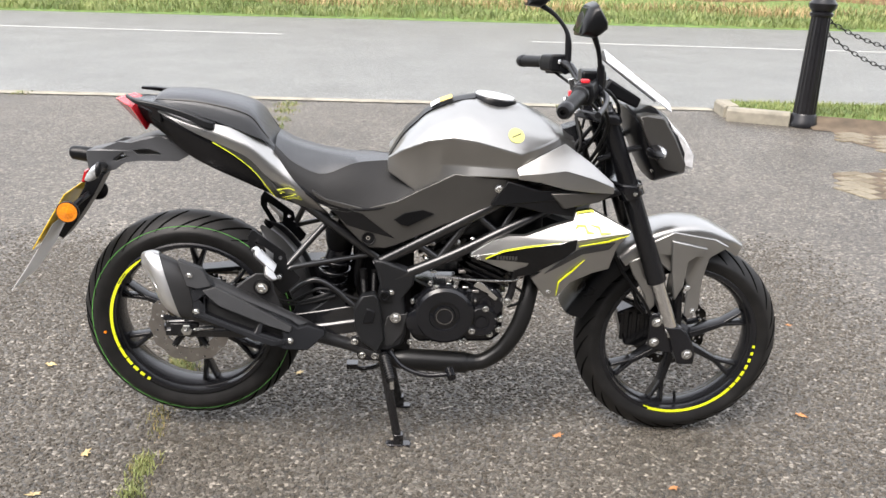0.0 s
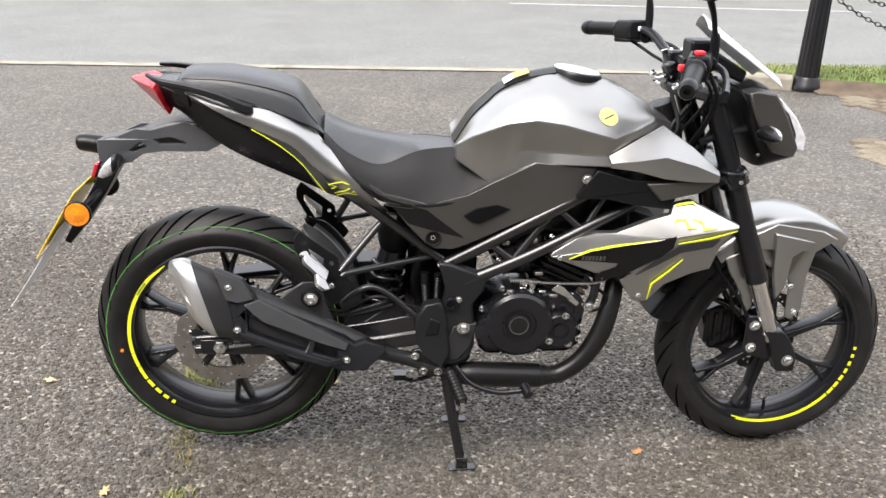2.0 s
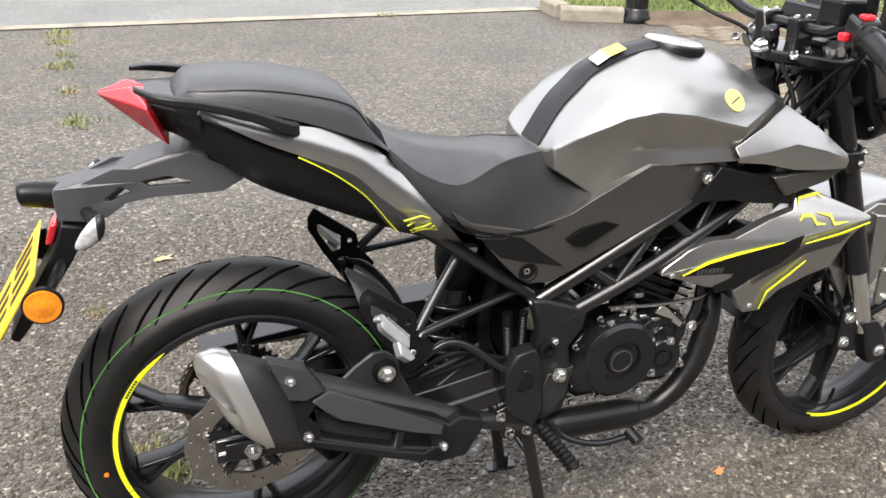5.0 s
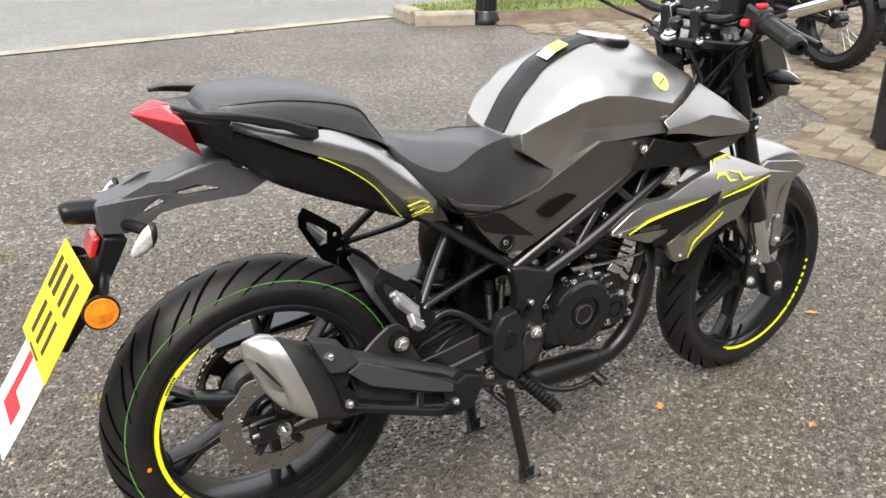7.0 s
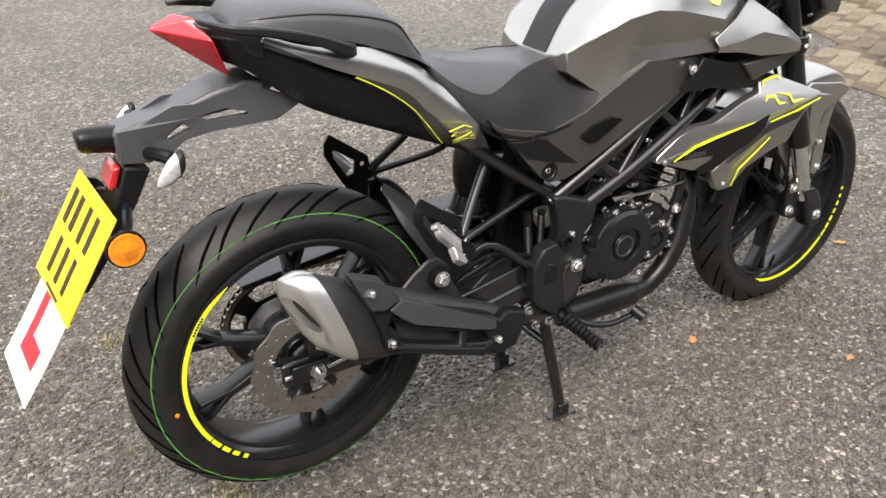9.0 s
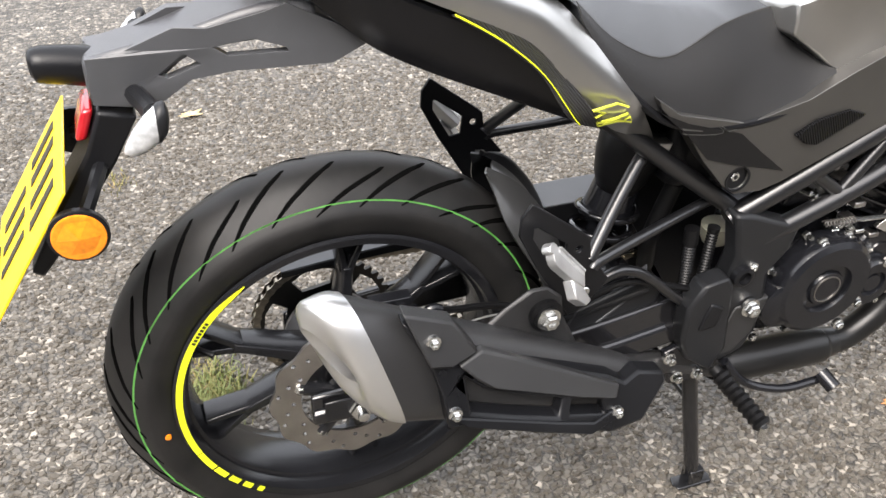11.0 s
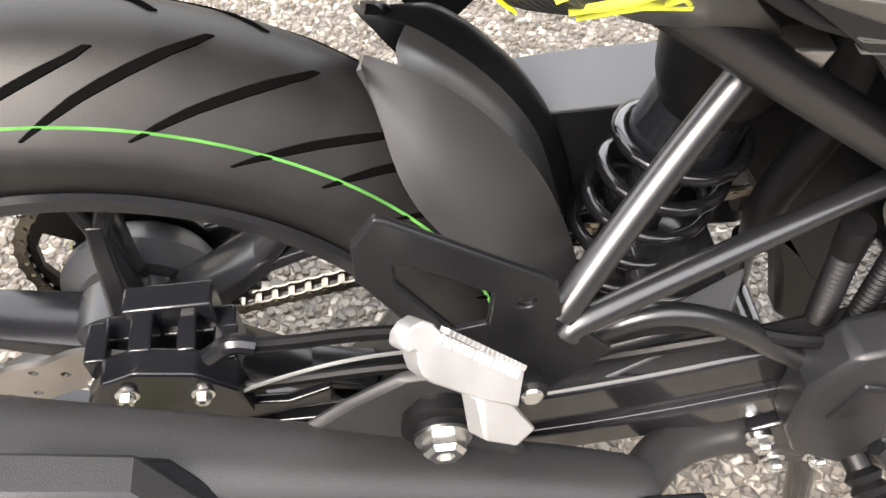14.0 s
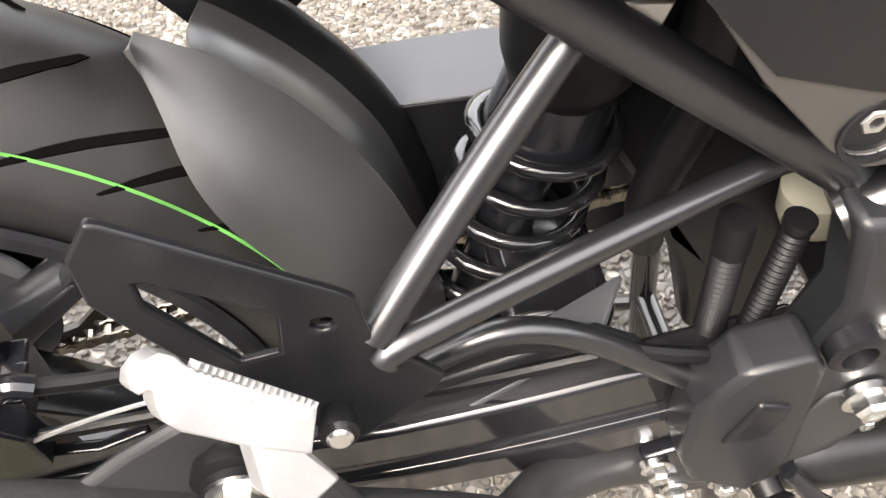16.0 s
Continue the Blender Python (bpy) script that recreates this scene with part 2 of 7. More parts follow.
def ring(bm, prof, at, seg=96, axis=(0, 1, 0), a0=0, a1=360):
    """Turns a closed profile of (along, radius) round an axis, by all or part of a turn."""
    d = Vector(axis)
    full = abs(a1 - a0) >= 360
    at = Vector(at)
    n = seg if full else seg + 1
    loops = []
    for k in range(n):
        t = radians(a0 + (a1 - a0) * k / seg)
        e = Vector((math.cos(t), 0, math.sin(t)))
        loops.append([bm.verts.new(at + d * a + e * r) for a, r in prof])
    for k in range(seg):
        bridge(bm, loops[k], loops[(k + 1) % n])
    if not full:
        bm.faces.new(loops[0][::-1])
        bm.faces.new(loops[-1])
    bmesh.ops.recalc_face_normals(bm, faces=bm.faces)
    return bm


def box(bm, lo, hi, place=None):
    put = place or (lambda p: p)
    v = [bm.verts.new(put(Vector((x, y, z)))) for x in (lo[0], hi[0]) for y in (lo[1], hi[1]) for z in (lo[2], hi[2])]
    for f in ((0, 1, 3, 2), (4, 6, 7, 5), (0, 4, 5, 1), (2, 3, 7, 6), (0, 2, 6, 4), (1, 5, 7, 3)):
        bm.faces.new([v[i] for i in f])
    return bm


def finish(ob, mesh, smooth, bevel):
    mesh.polygons.foreach_set("use_smooth", [True] * len(mesh.polygons))
    mesh.set_sharp_from_angle(angle=radians(smooth))
    if bevel:
        b = ob.modifiers.new("edge", "BEVEL")
        b.width, b.segments, b.limit_method, b.angle_limit = bevel, 2, "ANGLE", radians(32)
        b.harden_normals = False
    return ob


def part(name, bm, material, parent=None, label="", smooth=35, bevel=0.0):
    """One bmesh as one mesh object under a thing or a part."""
    me = bpy.data.meshes.new(name)
    bmesh.ops.recalc_face_normals(bm, faces=bm.faces)
    bm.to_mesh(me)
    bm.free()
    me.materials.append(material)
    ob = new(name, me)
    ob.parent = parent
    finish(ob, me, smooth, bevel)
    return tagged(ob, label)


def B():
    return bmesh.new()


def mirror(pts):
    return [(x, -y, z) for x, y, z in pts]


def bolt(parent, at, axis=(0, -1, 0), r=0.007, h=0.006, material=None, name="bolt"):
    """A hexagon bolt with its washer and a rounded head."""
    bm = B()
    lathe(bm, [(-0.004, r * 1.35), (0.0012, r * 1.35), (0.0016, r * 1.2)], at, axis, 16)
    lathe(bm, [(0.001, r), (h * 0.75, r), (h, r * 0.8), (h, r * 0.45), (h * 0.6, r * 0.4)], at, axis, 6)
    return part(name, bm, material or BOLT, parent, "", 30)

# ---- ground ----


def asphalt_mat(name, scale, dark, light, stain, bump, tint=(1, 1, 1)):
    """Tarmac: rounded chippings in dark binder, each with its own tone, and broad stains."""
    m = bpy.data.materials.new(name)
    m.use_nodes = True
    nt = m.node_tree
    b = nt.nodes["Principled BSDF"]
    co = nt.nodes.new("ShaderNodeTexCoord")
    warp = nt.nodes.new("ShaderNodeTexNoise")
    warp.inputs["Scale"].default_value = scale * 0.7
    nt.links.new(co.outputs["Object"], warp.inputs["Vector"])
    add = nt.nodes.new("ShaderNodeMix")
    add.data_type, add.blend_type = "RGBA", "LINEAR_LIGHT"
    add.inputs["Factor"].default_value = 0.5 / scale
    nt.links.new(co.outputs["Object"], add.inputs["A"])
    nt.links.new(warp.outputs["Color"], add.inputs["B"])
    cells = nt.nodes.new("ShaderNodeTexVoronoi")
    cells.inputs["Scale"].default_value = scale
    nt.links.new(add.outputs["Result"], cells.inputs["Vector"])
    edge = nt.nodes.new("ShaderNodeTexVoronoi")
    edge.feature = "DISTANCE_TO_EDGE"
    edge.inputs["Scale"].default_value = scale
    nt.links.new(add.outputs["Result"], edge.inputs["Vector"])
    tone = nt.nodes.new("ShaderNodeValToRGB")
    e = tone.color_ramp.elements
    e[0].position, e[0].color = 0.0, (*[dark * c for c in tint], 1)
    e[1].position, e[1].color = 1.0, (*[light * c for c in tint], 1)
    mid = e.new(0.75)
    mid.color = (*[(dark * 0.55 + light * 0.45) * c for c in tint], 1)
    sep = nt.nodes.new("ShaderNodeSeparateColor")
    nt.links.new(cells.outputs["Color"], sep.inputs["Color"])
    nt.links.new(sep.outputs["Red"], tone.inputs["Fac"])
    gap = nt.nodes.new("ShaderNodeValToRGB")
    gap.color_ramp.elements[0].position, gap.color_ramp.elements[0].color = 0.02, (0.40, 0.39, 0.37, 1)
    gap.color_ramp.elements[1].position, gap.color_ramp.elements[1].color = 0.20, (1, 1, 1, 1)
    nt.links.new(edge.outputs["Distance"], gap.inputs["Fac"])
    mul = nt.nodes.new("ShaderNodeMix")
    mul.data_type, mul.blend_type = "RGBA", "MULTIPLY"
    mul.inputs["Factor"].default_value = 1
    nt.links.new(tone.outputs["Color"], mul.inputs["A"])
    nt.links.new(gap.outputs["Color"], mul.inputs["B"])
    big = nt.nodes.new("ShaderNodeTexNoise")
    big.inputs["Scale"].default_value, big.inputs["Detail"].default_value = 1.3, 8
    nt.links.new(co.outputs["Object"], big.inputs["Vector"])
    br = nt.nodes.new("ShaderNodeMapRange")
    br.inputs["From Min"].default_value, br.inputs["From Max"].default_value = 0.3, 0.7
    br.inputs["To Min"].default_value, br.inputs["To Max"].default_value = 1 - stain, 1 + stain
    nt.links.new(big.outputs["Fac"], br.inputs["Value"])
    mul2 = nt.nodes.new("ShaderNodeMix")
    mul2.data_type, mul2.blend_type = "RGBA", "MULTIPLY"
    mul2.inputs["Factor"].default_value = 1
    nt.links.new(mul.outputs["Result"], mul2.inputs["A"])
    nt.links.new(br.outputs["Result"], mul2.inputs["B"])
    nt.links.new(mul2.outputs["Result"], b.inputs["Base Color"])
    b.inputs["Roughness"].default_value = 0.44
    bp = nt.nodes.new("ShaderNodeBump")
    bp.inputs["Strength"].default_value, bp.inputs["Distance"].default_value = bump, 0.004
    nt.links.new(gap.outputs["Color"], bp.inputs["Height"])
    nt.links.new(bp.outputs["Normal"], b.inputs["Normal"])
    return m


TARMAC = asphalt_mat("coarse_tarmac", 74, 0.043, 0.302, 0.22, 1.0, (1.08, 0.975, 0.82))
ROAD = asphalt_mat("worn_road", 90, 0.15, 0.36, 0.14, 0.5, (0.97, 1.0, 0.96))
STONE = mat("pale_concrete", (0.24, 0.22, 0.175), 0.85, 0, 0.25, 9, 0.9, 250, 0.08)
EDGING = mat("weathered_edging", (0.27, 0.25, 0.20), 0.85, 0, 0.3, 5, 0.8, 200, 0.08)
ROADPAINT = mat("worn_white_paint", (0.50, 0.50, 0.48), 0.6, 0, 0.25, 14, 0.5, 300, 0.08)
SOIL = mat("bare_soil", (0.10, 0.075, 0.05), 0.9, 0, 0.4, 7, 1.0, 120, 0.05)
TURF = mat("turf", (0.10, 0.16, 0.035), 0.9, 0, 0.4, 5, 1.0, 60, 0.05)
BRACKEN = mat("dry_bracken", (0.16, 0.10, 0.05), 0.9, 0, 0.5, 4, 1.0, 60, 0.05)


def sheet(name, corners, z, material, cat, label, n=1):
    bm = B()
    c = [Vector((x, y, z)) for x, y in corners]
    v = [[bm.verts.new(c[0].lerp(c[1], i / n).lerp(c[3].lerp(c[2], i / n), j / n)) for i in range(n + 1)] for j in range(n + 1)]
    for j in range(n):
        for i in range(n):
            bm.faces.new((v[j][i], v[j][i + 1], v[j + 1][i + 1], v[j + 1][i]))
    return tagged(part(name, bm, material), label, cat, kind="structure")


sheet("ground", ((-400, -400), (400, -400), (400, 400), (-400, 400)), 0, TARMAC, "ground", "coarse grey tarmac forecourt with worn chippings")


def roadline(x):
    """The road's near edge."""
    return 5.93 - 0.035 * x


ry = [roadline(-60), roadline(60)]
sheet("road", ((-60, ry[0] + 0.05), (60, ry[1] + 0.05), (60, ry[1] + 10.6), (-60, ry[0] + 10.6)), 0.004, ROAD, "road", "smooth grey country road with worn surface")
sheet("trim", ((-60, ry[0] - 0.10), (3.4, roadline(3.4) - 0.10), (3.4, roadline(3.4) + 0.06), (-60, ry[0] + 0.06)), 0.008, EDGING, "edging", "pale concrete edging flush with the tarmac")

# ---- motorcycle ----
bike = tagged(new("motorcycle"), "matt silver and black motorcycle with neon yellow stripes on a stand", "motorcycle")
RX, RZ, FX, FZ, RY = 0.0, 0.346, 1.36, 0.293, 0.010


def wheel(name, at, tyre_r, half, rim_half, spokes, stripe, label):
    """A cast wheel with its tyre, six forked spokes, hub and rim stripe."""
    cx, cy, cz = at
    bm = B()
    r0 = 0.222
    half_rim = [(-rim_half, r0 + 0.004), (-rim_half - 0.0022, r0), (-rim_half - 0.0015, r0 - 0.0095), (-rim_half + 0.009, r0 - 0.0125), (-rim_half + 0.020, r0 - 0.0125), (-rim_half + 0.0215, r0 - 0.0175), (-rim_half + 0.036, r0 - 0.022)]
    ring(bm, half_rim + [(-y, r) for y, r in reversed(half_rim)] + [(rim_half - 0.012, r0 - 0.004), (-rim_half + 0.012, r0 - 0.004)], at, 96)
    w = tagged(part(name, bm, FRAME, bike, label, 30))
    bm = B()
    # tyre section: bead, sidewall, shoulder, crown
    k, g = half / 0.0645, (tyre_r - r0) / 0.0785
    sec = [(0.052, -0.002), (0.0585, 0.010), (0.0630, 0.022), (0.0645, 0.031), (0.0630, 0.0355), (0.0590, 0.0410), (0.0530, 0.0475), (0.0440, 0.0570), (0.0330, 0.0660), (0.0220, 0.0735), (0.0110, 0.0773)]
    sec = [(y * k, r0 + r * g) for y, r in sec]
    sec = [(-y, r) for y, r in sec] + [(0, tyre_r)] + sec[::-1]
    sec += [(rim_half - 0.01, r0 + 0.008), (-rim_half + 0.01, r0 + 0.008)]
    ring(bm, sec, at, 128)
    t = part("tyre", bm, TYRE, w, "black road tyre with slanted tread grooves", 50)
    for deg in spokes:
        bm = B()
        a = radians(deg)
        e, n = Vector((math.cos(a), 0, math.sin(a))), Vector((-math.sin(a), 0, math.cos(a)))
        c = Vector(at)

        def arm(p, q, wa, wb, ya, yb):
            (r1, s1), (r2, s2) = p, q
            d = (e * (r2 - r1) + n * (s2 - s1)).normalized()
            m = Vector((-d.z, 0, d.x))
            lp = []
            for r, s, ww, yy in ((r1, s1, wa, ya), ((r1 + r2) / 2, (s1 + s2) / 2, (wa + wb) / 2 * 0.92, (ya + yb) / 2), (r2, s2, wb, yb)):
                o = c + e * r + n * s
                lp.append([o + m * (ww * u) + Vector((0, yy * v, 0)) for u, v in ((-1, -0.55), (-0.6, -1), (0.6, -1), (1, -0.55), (1, 0.55), (0.6, 1), (-0.6, 1), (-1, 0.55))])
            loft(bm, lp, 2)
        arm((0.030, 0), (0.150, 0), 0.0155, 0.0090, 0.026, 0.020)
        arm((0.136, 0.0), (0.199, 0.017), 0.0082, 0.0058, 0.019, 0.020)
        arm((0.136, 0.0), (0.199, -0.019), 0.0082, 0.0062, 0.019, 0.020)
        part("spoke", bm, FRAME, w, "", 40, 0.0015)
    bm = B()
    lathe(bm, [(-0.055, 0.030), (-0.05, 0.034), (-0.03, 0.036), (-0.018, 0.050), (0.018, 0.050), (0.03, 0.036), (0.05, 0.034), (0.055, 0.030)], at, (0, -1, 0), 32)
    part("hub", bm, FRAME, w)
    return w, t


def decal_arc(parent, at, y, r1, r2, a0, a1, seg=24, material=None, name="rim_stripe", label="neon yellow rim stripe", slope=0.0):
    bm = B()
    ring(bm, [(y, r1), (y - 0.0012, r1), (y - 0.0012 + slope, r2), (y + slope, r2)], at, seg, a0=a0, a1=a1)
    return part(name, bm, material or NEON, parent, label)


rear, rear_tyre = wheel("rear_wheel", (RX, RY, RZ), 0.303, 0.0640, 0.0570, (39, 85, 159, 205, 279, 325), None, "satin black cast rear wheel with forked spokes")
front, front_tyre = wheel("front_wheel", (FX, 0, FZ), 0.291, 0.052, 0.043, (-29, 19, 91, 139, 211, 259), None, "satin black cast front wheel with forked spokes")
# rim stripes: a long run, then shrinking dashes
for a, b in ((138, 191.2), (191.6, 201), (201.6, 210.6), (211.6, 217.2), (219, 223.4), (225.6, 229.2), (232, 234.2)):
    decal_arc(rear, (RX, RY, RZ), -0.0593, 0.2140, 0.2222, a, b, max(3, int((b - a) / 2)))
bm = B()
way = [(radians(124 + 14.2 * k / 10), k / 10) for k in range(11)]
shell(bm, [[(RX + r * math.cos(a), RY - .0599, RZ + r * math.sin(a)) for a, r in q] for q in ([(a, .2170 - .0030 * min(1, 2.5 * f)) for a, f in way], [(a, .2176 + .0046 * f) for a, f in way])], 0.001)
part("rim_stripe", bm, NEON, rear, "neon yellow rim stripe")
for k in range(7):
    decal_arc(rear, (RX, RY, RZ), -0.0598, 0.2160, 0.2205, 141 + 1.4 * k, 141.9 + 1.4 * k, 2, INK, "printed_bar", "")
decal_arc(front, (FX, 0, FZ), -0.0465, 0.2138, 0.2215, -108, -41, 40)
decal_arc(front, (FX, 0, FZ), -0.0465, 0.2138, 0.2170, -112, -108, 3)
for k in range(7):
    a = -40.0 + k * 6.0
    decal_arc(front, (FX, 0, FZ), -0.0465, 0.2138, 0.2215, a, a + 5.0 - k * 0.5, 4)


GROOVE_WAY = -1


def tread(parent, at, tyre_r, half, n, line_y, turn):
    """Slanted grooves as raised strips, their inner shade painted black, and the green mould lines."""
    r0, wide = 0.222, half / 0.0645
    g = (tyre_r - r0) / 0.0785
    prof = [(0.0, 0.0785), (0.0110, 0.0773), (0.0220, 0.0735), (0.0330, 0.0660), (0.0440, 0.0570), (0.0530, 0.0475), (0.0590, 0.0410), (0.0630, 0.0355)]

    def radius(y):
        return r0 + g * float(np.interp(abs(y) / wide, [p for p, _ in prof], [q for _, q in prof]))
    bm = B()
    for s in (-1, 1):
        ring(bm, [(s * line_y - 0.0008, radius(line_y - .0008) - 0.004), (s * line_y - 0.0008, radius(line_y - .0008 * s * s) + 0.0006), (s * line_y + 0.0008, radius(line_y + .0008 * s * s) + 0.0006), (s * line_y + 0.0008, radius(line_y) - 0.004)], at, 128)
    if line_y:
        part("mould_line", bm, GREEN, parent, "thin green line round the tread")
    bm = B()
    c = Vector(at)
    for s in (-1, 1):
        for k in range(n):
            a0 = 360 * (k + (0.5 if s > 0 else 0)) / n
            long = k % 3
            y0, y1 = ((0.006, 0.058), (0.022, 0.060), (0.010, 0.057))[long]
            y0, y1 = y0 * half / 0.0645, y1 * half / 0.0645
            pts = []
            for i in range(8):
                f = i / 7
                y = y0 + (y1 - y0) * f
                a = radians(a0 + turn * (f ** 1.2) * -18.0 * GROOVE_WAY)
                e = Vector((math.cos(a), 0, math.sin(a)))
                n2 = Vector((-math.sin(a), 0, math.cos(a)))
                w = 0.0052 * math.sin(math.pi * min(1, max(0.06, f * 0.9 + 0.08))) ** 0.6
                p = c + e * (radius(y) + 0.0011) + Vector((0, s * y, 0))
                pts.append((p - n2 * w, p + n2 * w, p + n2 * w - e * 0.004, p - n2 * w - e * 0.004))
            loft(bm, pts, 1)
    tagged(part("tread_groove", bm, GROOVE, parent, "slanted tread grooves, their inner shade painted black"), kind="stuff")


bm = B()
lathe(bm, [(-.003, .0042), (.0006, .0042), (.0008, .0035)], (-.238, RY - .0622, .312), (0, -1, 0), 14)
part("paint_dot", bm, AMBER, rear_tyre, "small orange paint dot on the sidewall")
bm = B()
tube(bm, [(-.194, RY - .02, .420), (-.180, RY - .03, .416), (-.167, RY - .038, .412)], [.0045, .0038, .0042], 10, 2)
part("tyre_valve", bm, RUBBER, rear)
bm = B()
tube(bm, [(FX + .02, -.010, FZ - .200), (FX + .016, -.018, FZ - .182), (FX + .012, -.022, FZ - .168)], [.0045, .0038, .0042], 10, 2)
part("tyre_valve", bm, RUBBER, front)
# Near black without gloss: the shade down inside the tread grooves.
GROOVE = mat("groove_shade_black", (0.003, 0.003, 0.003), 0.95, 0, 0.2, 30, spec=0.0)
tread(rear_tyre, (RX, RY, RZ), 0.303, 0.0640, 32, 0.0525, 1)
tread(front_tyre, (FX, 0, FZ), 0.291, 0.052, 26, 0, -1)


def wave_disc(parent, at, y, r, inner, n, label, solid=False):
    bm = B()
    k = 120
    out = [(at[0] + (r + 0.003 * math.cos(n * 2 * math.pi * i / k)) * math.cos(2 * math.pi * i / k), at[2] + (r + 0.003 * math.cos(n * 2 * math.pi * i / k)) * math.sin(2 * math.pi * i / k)) for i in range(k)]
    holes = [[(at[0] + inner * math.cos(-2 * math.pi * i / 48), at[2] + inner * math.sin(-2 * math.pi * i / 48)) for i in range(48)]]
    for j in range(n * 3):
        a = 2 * math.pi * j / (n * 3)
        rr = inner + (r - inner) * (0.26, 0.52, 0.78)[j % 3]
        cx, cz = at[0] + rr * math.cos(a), at[2] + rr * math.sin(a)
        holes.append([(cx + 0.0033 * math.cos(-2 * math.pi * i / 8), cz + 0.0033 * math.sin(-2 * math.pi * i / 8)) for i in range(8)])
    slab(bm, out, y, y - 0.0045, holes)
    d = part("brake_disc", bm, DISC if solid else STEEL, parent, label, 30)
    bm = B()
    for j in range(5):
        a = 2 * math.pi * j / 5 + 0.3
        e = Vector((math.cos(a), 0, math.sin(a)))
        p = Vector((at[0], y - 0.002, at[2]))
        tube(bm, [p + e * 0.028, p + e * (inner + 0.006)], 0.009, 8)
    lathe(bm, [(-0.004, 0.060 if solid else 0.035), (0.006, 0.060 if solid else 0.035), (0.008, 0.028)], (at[0], y, at[2]), (0, -1, 0), 24)
    part("disc_carrier", bm, FRAME, d)
    for j in range(5):
        a = 2 * math.pi * j / 5 + 0.3
        bolt(d, (at[0] + (inner + 0.004) * math.cos(a), y - 0.005, at[2] + (inner + 0.004) * math.sin(a)), r=0.0055, h=0.005)
    return d


wave_disc(rear, (RX, 0, RZ), -0.072, 0.108, 0.070, 12, "drilled steel wave brake disc")
wave_disc(front, (FX, 0, FZ), 0.062, 0.114, 0.088, 14, "drilled steel wave brake disc", True)

# tank
TANK = [
    (0.536, .808, (.035, .808), (.070, .815), (.095, .826), (.102, .806), (.102, .790)),
    (0.575, .874, (.036, .870), (.083, .866), (.128, .852), (.108, .815), (.108, .764)),
    (0.612, .912, (.037, .907), (.098, .897), (.141, .868), (.112, .810), (.112, .736)),
    (0.640, .937, (.037, .931), (.104, .914), (.146, .879), (.113, .812), (.115, .742)),
    (0.700, .963, (.038, .956), (.112, .934), (.155, .888), (.120, .815), (.127, .780)),
    (0.760, .975, (.040, .967), (.116, .938), (.161, .880), (.130, .815), (.140, .788)),
    (0.870, .958, (.040, .952), (.112, .915), (.165, .851), (.146, .812), (.152, .788)),
    (0.920, .938, (.040, .932), (.100, .905), (.142, .867), (.142, .830), (.151, .805)),
    (0.966, .912, (.038, .906), (.085, .896), (.115, .884), (.118, .862), (.132, .835)),
    (1.020, .876, (.030, .874), (.055, .870), (.075, .864), (.080, .856), (.085, .848)),
]


def tank_side(i, straight):
    """One line along the tank: straight creases, or a smooth curve."""
    pts = [Vector((x, -s[i - 1][0], s[i - 1][1])) if i else Vector((x, 0, c)) for x, c, *s in TANK]
    if not straight:
        return spline(pts, 5)
    return [p.lerp(q, k / 5) for p, q in zip(pts, pts[1:]) for k in range(5)] + [pts[-1]]


lines = [tank_side(0, 0), tank_side(1, 0), tank_side(2, 0), tank_side(3, 1), tank_side(4, 1), tank_side(5, 1)]
rings = []
for k in range(len(lines[0])):
    half = [Vector(l[k]) for l in lines]
    half.insert(3, half[2].lerp(half[3], .55) + Vector((0, -.003, .0035)))
    rings.append(half + [Vector((half[-1].x, 0, half[-1].z - .01))] + [Vector((p.x, -p.y, p.z)) for p in reversed(half[1:])])
bm = B()
loft(bm, rings, 1)
tank = part("fuel_tank", bm, SILVER, bike, "matt silver faceted fuel tank", 32, 0.003)
bm = B()
spine = [(x, c, s[0]) for x, c, *s in TANK if x < 0.80]
shell(bm, [[(x, -0.034, s[1] + 0.005), (x, 0, c + 0.004), (x, 0.034, s[1] + 0.005)] for x, c, s in spine], 0.006, 5, 4)
part("tank_strip", bm, PLASTIC_GREY, tank, "dark rubber strip down the tank's spine")
bm = B()
tilt = Vector((0.16, 0, 1)).normalized()
lathe(bm, [(-0.02, 0.0575), (0.008, 0.0575), (0.012, 0.055), (0.014, 0.050), (0.012, 0.046)], (0.812, 0, 0.958), tilt, 40)
part("cap_ring", bm, PLASTIC, tank)
bm = B()
lathe(bm, [(0.005, 0.053), (0.015, 0.053), (0.018, 0.050), (0.020, 0.0)], (0.812, 0, 0.958), tilt, 40, False)
part("filler_cap", bm, CAPWHITE, tank, "brushed metal filler cap")

